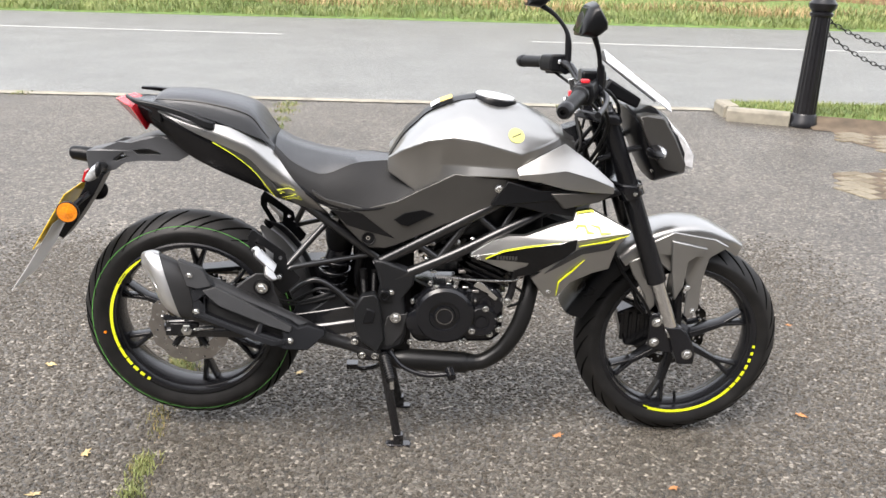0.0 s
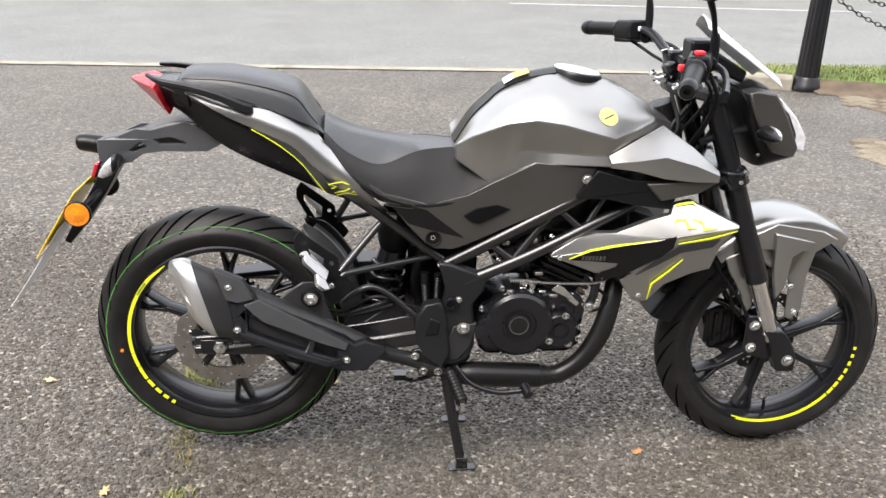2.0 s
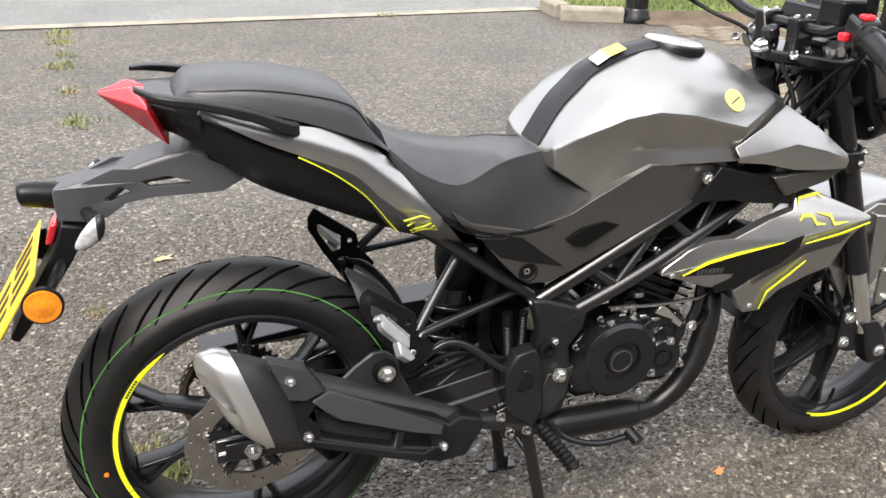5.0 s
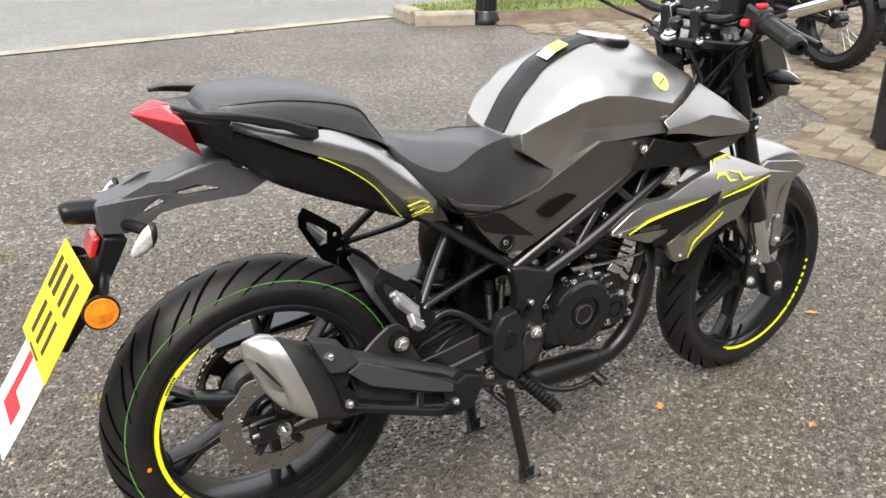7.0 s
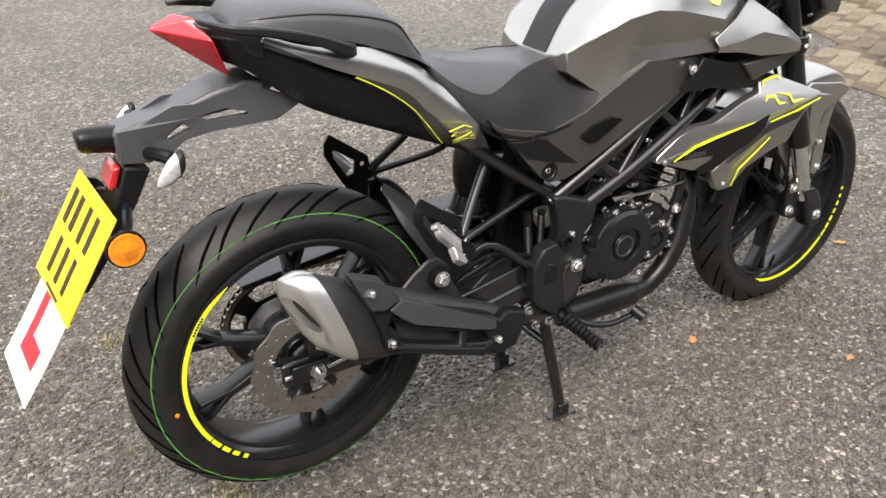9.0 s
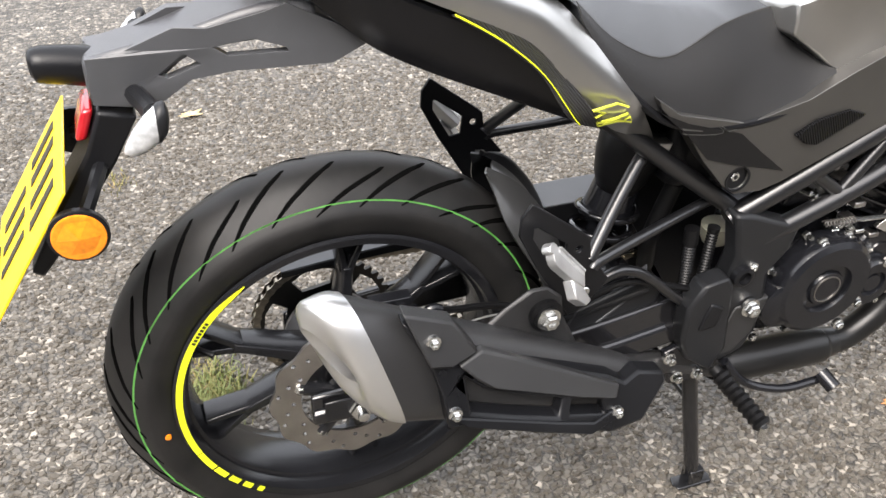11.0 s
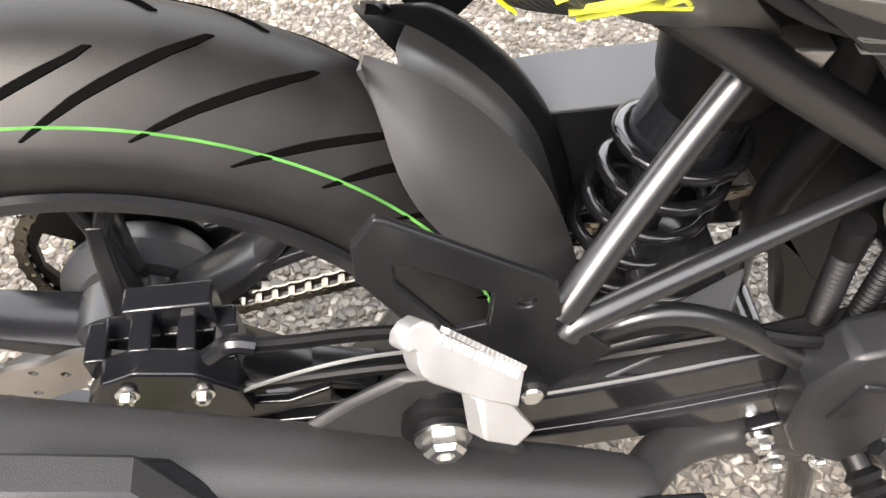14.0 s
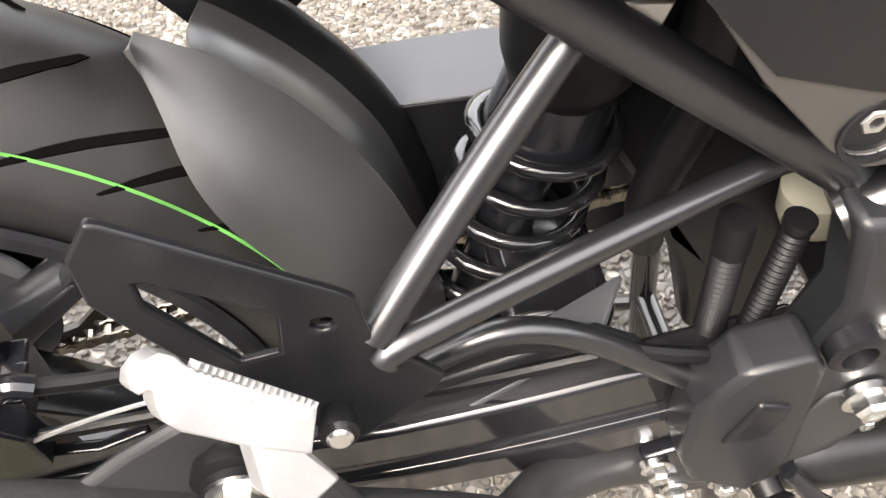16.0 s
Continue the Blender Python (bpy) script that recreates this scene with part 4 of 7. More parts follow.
    lathe(bm, [(-.013, .0080), (-.004, .0092), (-.001, .0085), (-.001, .006)], (.262 + off.x, s * (.174 + off.y), .525 + off.z), (0, s, .25), 20)
    part("pin_bush", bm, RUBBER, bike, "black bush behind the peg")
    bm = B()
    lathe(bm, [(-.006, .0055), (.0015, .0058), (.0025, .0045)], (.262 + off.x, s * (.174 + off.y), .525 + off.z), (0, s, .25), 20)
    part("peg_pin", bm, BOLT, bike, "steel peg pin")

# swing arm
for s in (-1, 1):
    bm = B()
    loft(bm, [[(x, s * (y + a), z + b) for a, b in ((-w, h), (w - .009, h), (w - .007, -h * .05), (w, -h * .15), (w, -h), (-w, -h))] for x, y, z, w, h in ((-.06, .093, .345, .009, .020), (0.03, .094, .347, .010, .024), (.12, .098, .352, .012, .028), (.25, .104, .360, .015, .033), (.35, .105, .370, .016, .036), (.45, .103, .385, .017, .038), (.53, .098, .392, .018, .034))], 3)
    part("swing_arm", bm, GLOSS, bike, "gloss black box section swing arm", 30, 0.005)
    bm = B()
    lathe(bm, [(0, .016), (.010, .016), (.012, .014), (.016, .014), (.016, .007)], (RX, s * .100, RZ), (0, s, 0), 6)
    lathe(bm, [(.012, .0075), (.026, .0075), (.027, .006)], (RX, s * .100, RZ), (0, s, 0), 16)
    part("axle_nut", bm, BOLT, bike, "bright steel axle nut")
    bm = B()
    box(bm, (-.045, min(s * .1, s * .104), .330), (.028, max(s * .1, s * .104), .362))
    part("chain_adjuster", bm, FRAME, bike, "", 30, 0.002)
    bm = B()
    tube(bm, [(.02, s * .108, .346), (.07, s * .106, .352)], .0035, 8, 1)
    part("adjuster_screw", bm, BOLT, bike)
bm = B()
box(bm, (.36, -.07, .355), (.43, .07, .425))
part("swing_arm_bridge", bm, GLOSS, bike, "", 30, 0.01)
bm = B()
slab(bm, [(.27, .372), (.30, .43), (.40, .462), (.43, .44), (.42, .40)], -.104, -.096)
part("swing_arm_guard", bm, PLASTIC_GREY, bike, "", 30, 0.003)
bm = B()
shell(bm, [[(.305, -.106, .380), (.355, -.105, .415), (.404, -.104, .452)], [(.318, -.085, .398), (.385, -.072, .432), (.428, -.064, .450)]], 0.004, 1, 3)
part("shock_guard", bm, GUARD, bike, "grey plastic guard above the swing arm", 30, 0.001)

# chain guard, sprocket, chain on the far side
bm = B()
# Pale top and black side put the guard's light and shade into colour.
near = [(-.06, .072, .447), (.05, .071, .459), (.20, .069, .474), (.325, .060, .490), (.46, .056, .492)]
shell(bm, [[(-.06, .120, .449), (.05, .120, .461), (.20, .120, .478), (.33, .118, .494), (.46, .114, .498)], near], 0.003, 1, 3)
guard_top = part("chain_guard", bm, GUARD, bike, "plastic chain guard, top painted sky-lit grey", 30, 0.001)
bm = B()
shell(bm, [[(x, y - .001, z - .001) for x, y, z in near], [(x, y - .004, z - d) for (x, y, z), d in zip(near, (.008, .010, .022, .075, .075))]], 0.003, 1, 3)
part("guard_side", bm, PLASTIC, guard_top, "shaded side of the chain guard, painted black", 30, 0.001)
bm = B()
n = 42
out = [(RX + (0.095 + (0.006 if (k % 4) in (1, 2) else -0.001)) * math.cos(2 * math.pi * k / (n * 4)), RZ + (0.095 + (0.006 if (k % 4) in (1, 2) else -0.001)) * math.sin(2 * math.pi * k / (n * 4))) for k in range(n * 4)]
holes = []
for j in range(5):
    a = 2 * math.pi * j / 5 + .5
    holes.append([(RX + r * math.cos(a + t), RZ + r * math.sin(a + t)) for r, t in ((.060, -.35), (.084, -.38), (.088, -.15), (.088, .15), (.084, .38), (.060, .35), (.056, 0))][::-1])
slab(bm, out, .084, .090, holes)
part("sprocket", bm, DISC, rear, "steel rear sprocket with cut-outs", 25)
bm = B()
lathe(bm, [(-.012, .050), (0, .066), (.01, .064), (.03, .050), (.034, .02)], (RX, .050, RZ), (0, 1, 0), 40)
part("sprocket_carrier", bm, GUARD, rear)
# chain links round the loop
link = B()
for yy in (-.0075, .0055):
    slab(link, [(.0105 * c + (.0079 if c > 0 else -.0079) * 0 + dx, dz) for c, dx, dz in ((0, -.0125, .0), (0, -.009, .0062), (0, -.003, .0045), (0, .003, .0045), (0, .009, .0062), (0, .0125, 0), (0, .009, -.0062), (0, .003, -.0045), (0, -.003, -.0045), (0, -.009, -.0062))], yy, yy + .002)
lathe(link, [(-.009, .0042), (.009, .0042)], (.0079, 0, 0), (0, 1, 0), 8)
link_me = bpy.data.meshes.new("chain_link")
link.to_mesh(link_me)
link.free()
link_me.materials.append(CHAIN)
chain_parent = part("drive_chain", lathe(B(), [(-.006, .030), (.006, .030)], (.545, .087, .395), (0, 1, 0), 15), STEEL, bike, "oiled steel drive chain")
pts = []
for k in range(60):
    a = radians(80 + 200 * k / 60)
    pts.append(Vector((RX + .099 * math.cos(a), .087, RZ + .099 * math.sin(a))))
for k in range(41):
    pts.append(Vector((pts[59].x, 0, pts[59].z)).lerp(Vector((.540, 0, .362)), k / 40))
for k in range(12):
    a = radians(-80 + 160 * k / 12)
    pts.append(Vector((.545 + .033 * math.cos(a), 0, .395 + .033 * math.sin(a))))
for k in range(41):
    pts.append(Vector((.540, 0, .428)).lerp(Vector((RX + .017, 0, RZ + .098)), k / 40))
run, last = 0.0, 0.0
for p, q in zip(pts, pts[1:]):
    seg = (Vector((q.x, 0, q.z)) - Vector((p.x, 0, p.z)))
    while seg.length > 1e-6 and last <= run + seg.length:
        f = (last - run) / seg.length
        o = new("link", link_me)
        o.parent = chain_parent
        o.matrix_basis = Matrix.Translation((p.x + seg.x * f, .087, p.z + seg.z * f)) @ Matrix.Rotation(-math.atan2(seg.z, seg.x), 4, "Y")
        last += 0.0158
    run += seg.length

# rear hugger
def polar(r, deg, y):
    a = radians(deg)
    return (RX + r * math.cos(a), y, RZ + r * math.sin(a))


bm = B()
wing = ((54.0, .028, .329, .0205, .333), (52.5, .033, .322, .020, .334), (50, .043, .312, .020, .336), (47, .055, .301, .020, .338), (44, .064, .294, .020, .339), (40, .070, .289, .021, .340), (33, .073, .286, .024, .340), (24, .074, .288, .028, .338), (12, .075, .290, .030, .336), (2, .075, .290, .030, .334))
for s in (-1, 1):
    rows = [[polar(orr, deg, RY + s * oy), polar(orr * .62 + rr * .38 - .002, deg, RY + s * (oy * .80 + ry_ * .20)), polar(orr * .25 + rr * .75 - .003, deg, RY + s * (oy * .42 + ry_ * .58)), polar(rr, deg, RY + s * ry_)] for deg, oy, orr, ry_, rr in wing]
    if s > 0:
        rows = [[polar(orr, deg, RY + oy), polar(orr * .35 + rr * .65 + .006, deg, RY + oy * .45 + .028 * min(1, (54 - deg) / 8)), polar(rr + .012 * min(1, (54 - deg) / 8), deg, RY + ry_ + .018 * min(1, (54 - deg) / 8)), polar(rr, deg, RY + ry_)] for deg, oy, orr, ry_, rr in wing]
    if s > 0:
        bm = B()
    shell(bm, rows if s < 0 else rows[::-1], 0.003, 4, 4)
    # The far side's shade is painted: darker plastic than the near wing.
    hug = part("rear_hugger", bm, HUGGER, bike, "black plastic mudguard hugging the rear tyre", 40) if s < 0 else part("hugger_shaded_side", bm, PLASTIC, hug, "far side of the hugger, its shade put into a darker black", 40)
bm = B()
rows = [[polar(r, deg, RY - w), polar(r - .006, deg + .3, RY - w * .5), polar(r - .007, deg + .3, RY + w * .4), polar(r, deg, RY + w)] for deg, r, w in ((49, .3365, .0200), (47.5, .3378, .020), (44.5, .339, .020), (40, .340, .021), (33, .340, .024), (24, .338, .028), (10, .335, .030))]
shell(bm, rows, 0.003, 4, 3)
part("hugger_crown", bm, HUGGER, hug, "", 40)

# shock absorber
lo, hi = Vector((.345, RY, .300)), Vector((.404, RY, .545))
d, u, w = basis(hi - lo)
bm = B()
pts = [lo + d * (.02 + .21 * k / 168) + .0410 * (math.cos(2 * math.pi * k / 24) * u + math.sin(2 * math.pi * k / 24) * w) for k in range(169)]
tube(bm, pts, .0054, 12, 1)
shock = part("shock_spring", bm, SPRING, bike, "gloss black coil spring of the rear shock")
bm = B()
lathe(bm, [(-.03, .018), (0, .03), (.012, .046), (.018, .046), (.02, .020), (.13, .018), (.20, .018), (.205, .036), (.215, .036), (.23, .034), (.29, .03)], lo, d, 24)
part("shock_body", bm, ENGINE, shock, "black damper body")
bm = B()
lathe(bm, [(0, .018), (.006, .028), (.025, .037), (.055, .044), (.085, .046), (.108, .040), (.118, .02)], (.397, RY - .006, .538), (.2, 0, 1), 32)
part("air_box_boot", bm, RUBBER, bike, "black rubber cup above the shock")
bm = B()
box(bm, (.44, -.055, .56), (.58, .075, .69))
part("air_box", bm, PLASTIC, bike, "black plastic air box", 30, 0.02)
for x0, x1, y, r, plain in ((.472, .484, -.084, .0088, 12), (.503, .494, -.090, .0076, 3)):
    bm = B()
    a, b = Vector((x0, y, .518)), Vector((x1, y - .01, .300))
    rib = [r * 1.15 if k < plain else r * (.92 + (.16 if k % 2 else -.04)) * (1.0 if k < 84 else .7) for k in range(97)]
    tube(bm, [a.lerp(b, k / 96) for k in range(97)], rib, 14, 1)
    part("bellows", bm, RUBBER, bike, "ribbed black rubber hose")
# Added black slab that stands for the shade inside the frame.
bm = B()
slab(bm, [(.432, .640), (.600, .640), (.610, .560), (.600, .230), (.575, .200), (.545, .230), (.520, .318), (.486, .398), (.440, .470)], .030, .058)
part("inner_shade_slab", bm, PLASTIC, bike, "black slab added for the shade inside the frame", 30, 0.006)
# A second added slab, darkening the gap behind the shock like shade.
bm = B()
slab(bm, [(.330, .400), (.345, .455), (.430, .470), (.440, .400)], .058, .064)
part("rear_shade_slab", bm, PLASTIC, bike, "black slab added for the shade behind the shock", 30, 0.005)
bm = B()
tube(bm, [(.470, -.030, .560), (.455, -.020, .470), (.470, .0, .40)], .013, 12, 4)
part("drain_hose", bm, RUBBER, bike, "black rubber hose")
bm = B()
lathe(bm, [(0, .002), (.003, .013), (.008, .019), (.016, .0215), (.036, .0215), (.038, .012)], (.549, -.046, .452), (-.15, 0, 1), 24)
part("fluid_cup", bm, CREAM, bike, "small translucent white fluid cup")

# exhaust
hd = [(.93, -.060, .500), (.918, -.085, .440), (.895, -.10, .365), (.855, -.105, .300), (.805, -.106, .262), (.765, -.106, .256)]
bm = B()
tube(bm, hd, [.021, .023, .024, .023, .022, .022], 20, 6)
part("header_pipe", bm, PIPE, bike, "matt black exhaust header pipe")
bm = B()
tube(bm, [(.78, -.106, .256), (.760, -.106, .256), (.735, -.106, .256), (.60, -.108, .264), (.565, -.109, .266), (.545, -.110, .268)], [.022, .026, .030, .030, .026, .021], 20, 4)
part("catalyst_box", bm, PIPE, bike, "matt black exhaust collector")
bm = B()
tube(bm, [(.56, -.109, .268), (.50, -.109, .287), (.43, -.113, .312), (.380, -.131, .334), (.350, -.158, .357), (.322, -.178, .374)], [.0205, .019, .0172, .0168, .0168, .0168], 18, 6)
part("link_pipe", bm, EXHAUST, bike, "matt black exhaust link pipe")
A, Z = Vector((.385, -.178, .345)), Vector((-.014, -.196, .511))
d = (Z - A).normalized()
side, up = Vector((0, 1, 0)), Vector((d.z, 0, -d.x))
up = up if up.z > 0 else -up
up = (up + side * .30).normalized()
side = (side - up * side.dot(up)).normalized()


def can(l, hw, hh, sl=0.0, shift=0.0):
    """One ring of the silencer, l of the way back; sl and shift slant it."""
    o = A.lerp(Z, l)
    out = []
    for k in range(28):
        t = 2 * math.pi * k / 28
        c, q = math.cos(t), math.sin(t)
        c, q = math.copysign(abs(c) ** .75, c), math.copysign(abs(q) ** .75, q)
        out.append(o + side * (hw * c) + up * (hh * q) + d * (sl * q + shift * c))
    return out


bm = B()
loft(bm, [can(.125, .020, .026), can(.13, .026, .033), can(.25, .030, .041, .01), can(.50, .033, .050, .025), can(.78, .037, .060, .045), can(.99, .040, .068, .057)], 4)
part("silencer_can", bm, EXHAUST, bike, "short matt black silencer can", 50)
bm = B()
loft(bm, [can(.985, .0415, .0695, .057), can(1.025, .0415, .0680, .055, .002), can(1.065, .0385, .061, .050, .006), can(1.100, .0320, .050, .044, .012), can(1.104, .0190, .030, .036, .011), can(1.098, .0165, .026, .034, .010), can(1.03, .015, .024, .032, .008)], 3)
part("silencer_tip", bm, TIP, bike, "satin aluminium silencer end cap", 50)
# A closed black plug paints the shade inside the outlet.
bm = B()
loft(bm, [can(1.04, .0155, .025, .033, .012), can(1.055, .014, .023, .033, .012)], 1)
part("outlet_shade", bm, INK, bike, "black plug for the shade inside the silencer outlet", 30)
# heat shield on the outer side
bm = B()
sh_y = lambda x, z: -.222 + .286 * (x - .05) + .513 * (z - .548)
slab(bm, [(.018, .570), (.055, .556), (.087, .540), (.108, .510), (.147, .488), (.290, .420), (.312, .404), (.336, .408), (.378, .392), (.381, .380), (.336, .350), (.284, .356), (.210, .388), (.144, .416), (.085, .443), (.058, .450), (.056, .482), (.046, .518)], sh_y, lambda x, z: sh_y(x, z) + .024,
     [[(.086, .492), (.106, .474), (.135, .458), (.215, .422), (.206, .404), (.140, .432), (.088, .456)][::-1], [(.228, .416), (.272, .398), (.276, .380), (.222, .400)][::-1]])
shield = part("heat_shield", bm, PLASTIC, bike, "black plastic silencer heat shield with cut-out", 30, 0.004)
bm = B()
slab(bm, [(.078, .511), (.110, .517), (.150, .495), (.257, .434), (.300, .410), (.294, .396), (.259, .409), (.114, .476), (.099, .489)], lambda x, z: sh_y(x, z) - .007, lambda x, z: sh_y(x, z) + .006)
part("shield_insert", bm, SHIELD_TEX, shield, "finely textured raised insert", 30, 0.003)
bm = B()
slab(bm, [(.018, .585), (.076, .559), (.103, .521), (.065, .516), (.042, .524)], lambda x, z: sh_y(x, z) - .010, lambda x, z: sh_y(x, z) + .012)
part("shield_flap", bm, EXHAUST, shield, "raised plate round the upper bolt", 30, 0.003)
bm = B()
slab(bm, [(.064, .462), (.085, .454), (.204, .402), (.256, .381), (.290, .384), (.294, .372), (.250, .370), (.190, .396), (.080, .446)], lambda x, z: sh_y(x, z) - .004, sh_y)
part("shield_rib", bm, PLASTIC, shield, "", 30, 0.003)
for x, y, z in ((.049, -.233, .549), (.067, -.262, .464), (.294, -.242, .378)):
    bolt(shield, (x, y, z), r=.0062, h=.007)
bm = B()
lathe(bm, [(-.030, .017), (-.026, .020), (-.020, .020), (-.018, .016), (-.013, .016), (-.011, .021), (-.004, .022), (-.002, .017), (.002, .017)], (.216, -.176, .496), (0, -1, 0), 28)
part("silencer_mount", bm, RUBBER, bike, "black rubber silencer mount")
bolt(bike, (.216, -.178, .496), r=.0115, h=.011)
bm = B()
slab(bm, [(.10, .472), (.135, .482), (.165, .506), (.196, .528), (.222, .528), (.242, .510), (.246, .480), (.27, .43), (.20, .42)], lambda x, z: -.160 - .06 * max(0, .5 - z) * 2, lambda x, z: -.153 - .06 * max(0, .5 - z) * 2)
part("silencer_bracket", bm, EXHAUST, bike, "welded black bracket on the silencer", 30, 0.004)

# engine and its covers
bm = B()
loft(bm, [[(x, y, z) for x, z in ((.60, .33), (.62, .312), (.82, .315), (.85, .34), (.85, .43), (.80, .475), (.66, .475), (.60, .44))] for y in (-.105, -.085, .085, .105)])
engine = part("crankcase", bm, ENGINE, bike, "black cast engine crankcase", 30, 0.012)


def cover(name, x, z, r, y, h, label=""):
    bm = B()
    lathe(bm, [(0, r), (h * .6, r), (h * .85, r * .95), (h, r * .86), (h, r * .50), (h * .82, r * .47), (h * .82, r * .36), (h * .95, r * .33), (h * .95, .001)], (x, y, z), (0, -1, 0), 40)
    return part(name, bm, ENGINE, engine, label, 28)


cover("clutch_cover", .690, .405, .083, -.103, .038, "round black clutch cover")
cover("oil_pump_cover", .790, .385, .044, -.100, .030, "small round black engine cover")
cover("oil_filter_cover", .800, .430, .050, -.095, .018)
bm = B()
lathe(bm, [(0, .04), (.03, .04), (.034, .034)], (.628, -.103, .385), (0, -1, 0), 24)
part("gear_cover", bm, ENGINE, engine)
# finned cylinder leaning forward
d = Vector((.42, 0, .9)).normalized()
f = Vector((d.z, 0, -d.x))
o = Vector((.765, 0, .455))
for k in range(9):
    bm = B()
    w = .085 if k < 7 else .072
    c = o + d * (.018 + .0165 * k)
    for sgn in (0,):
        v = [[c + f * a + Vector((0, b, 0)) + d * t for a, b in ((-.055, -w), (.075, -w), (.085, -w + .012), (.085, w - .012), (.075, w), (-.055, w), (-.062, w - .01), (-.062, -w + .01))] for t in (0, .0045)]
        loft(bm, v)
    part("cooling_fin", bm, ENGINE, engine, "", 30, 0.001)
bm = B()
loft(bm, [[o + d * t + f * a + Vector((0, b, 0)) for a, b in ((-.045, -w), (.065, -w), (.065, w), (-.045, w))] for t, w in ((-.02, .066), (.17, .066), (.19, .06), (.225, .05))])
part("cylinder", bm, ENGINE, engine, "black finned cylinder", 30, 0.006)
bm = B()
loft(bm, [[(x, y, z) for y in (-.06,) for x, z in ((.64, .50), (.74, .50), (.76, .62), (.66, .62))], [(x, y, z) for y in (.06,) for x, z in ((.64, .50), (.74, .50), (.76, .62), (.66, .62))]])
part("throttle_body", bm, ENGINE, engine, "black throttle body behind the cylinder", 30, 0.01)
bm = B()
box(bm, (.56, -.075, .60), (.95, .075, .76))
part("air_filter_box", bm, PLASTIC, bike, "black box under the tank", 30, 0.02)
for x, y, z in ((.638, -.112, .452), (.668, -.125, .482), (.716, -.120, .480), (.735, -.141, .33), (.765, -.132, .36), (.80, -.132, .425), (.838, -.120, .36), (.842, -.118, .39), (.815, -.118, .345), (.745, -.112, .322), (.60, -.115, .32), (.855, -.11, .44), (.70, -.11, .50)):
    bolt(engine, (x, y, z), r=.0065, h=.008)
bm = B()
lathe(bm, [(.0340, .0225), (.0375, .0225), (.0375, .0210), (.0340, .0210)], (.690, -.103, .405), (0, -1, 0), 36, False)
part("cover_ring", bm, STEEL, engine, "thin steel ring on the clutch cover")
for x, z, y, w in ((.722, .500, -.112, .010), (.745, .478, -.114, .008), (.772, .468, -.116, .009), (.700, .486, -.112, .007), (.812, .470, -.112, .008), (.660, .520, -.110, .008), (.736, .520, -.106, .010)):
    bm = B()
    box(bm, (x - w, y, z - w * .45), (x + w, y + .02, z + w * .45))
    part("engine_lug", bm, BOLT if w < .0085 else STEEL, engine, "bare metal lug", 30, 0.002)
for a in range(8):
    t = radians(25 + 45 * a)
    bolt(engine, (.690 + .091 * math.cos(t), -.110, .405 + .091 * math.sin(t)), r=.0048, h=.010)
bm = B()
q = [Vector((.665 + .055 * k / 60, -.119 + .0045 * math.cos(k * 1.05), .511 - .004 * k / 60 + .0045 * math.sin(k * 1.05))) for k in range(61)]
tube(bm, q, .0011, 6, 1)
part("return_spring", bm, STEEL, engine, "small coil return spring")
for x, z, y, r in ((.655, .600, -.105, .010), (.690, .575, -.108, .008), (.720, .600, -.100, .009), (.640, .555, -.102, .007), (.705, .640, -.098, .008), (.76, .610, -.100, .007), (.665, .655, -.095, .007)):
    bm = B()
    lathe(bm, [(-.03, r * .8), (.0, r), (.004, r), (.006, r * .6), (.012, r * .55), (.013, r * .3)], (x, y, z), (.2, -1, .15), 14)
    part("throttle_fitting", bm, STEEL if r > .0075 else BOLT, engine, "steel fitting behind the frame")
bm = B()
tube(bm, [(.70, -.115, .508), (.76, -.118, .503), (.86, -.115, .500), (.90, -.10, .505)], .0036, 8, 4)
part("clutch_cable", bm, BOLT, engine, "steel clutch cable end")
bm = B()
slab(bm, [(.765, .485), (.778, .498), (.792, .492), (.832, .452), (.826, .444), (.785, .475)], -.120, -.112)
part("clutch_arm", bm, BOLT, engine, "bare steel clutch arm", 30, 0.002)
for pts, r in (([(.66, -.10, .60), (.70, -.118, .63), (.76, -.11, .66), (.80, -.09, .70)], .006), ([(.62, -.09, .57), (.66, -.11, .60), (.66, -.11, .66)], .006), ([(.86, -.10, .49), (.90, -.10, .46), (.89, -.10, .43), (.86, -.10, .42)], .004)):
    bm = B()
    tube(bm, pts, r, 8, 6)
    part("engine_hose", bm, RUBBER, engine, "black hose at the engine")
bm = B()
tube(bm, [(.876, -.102, .52), (.87, -.104, .47), (.862, -.10, .44)], .010, 10, 4)
part("engine_hanger", bm, FRAME, bike)
bolt(bike, (.858, -.112, .438), r=.009, h=.010)

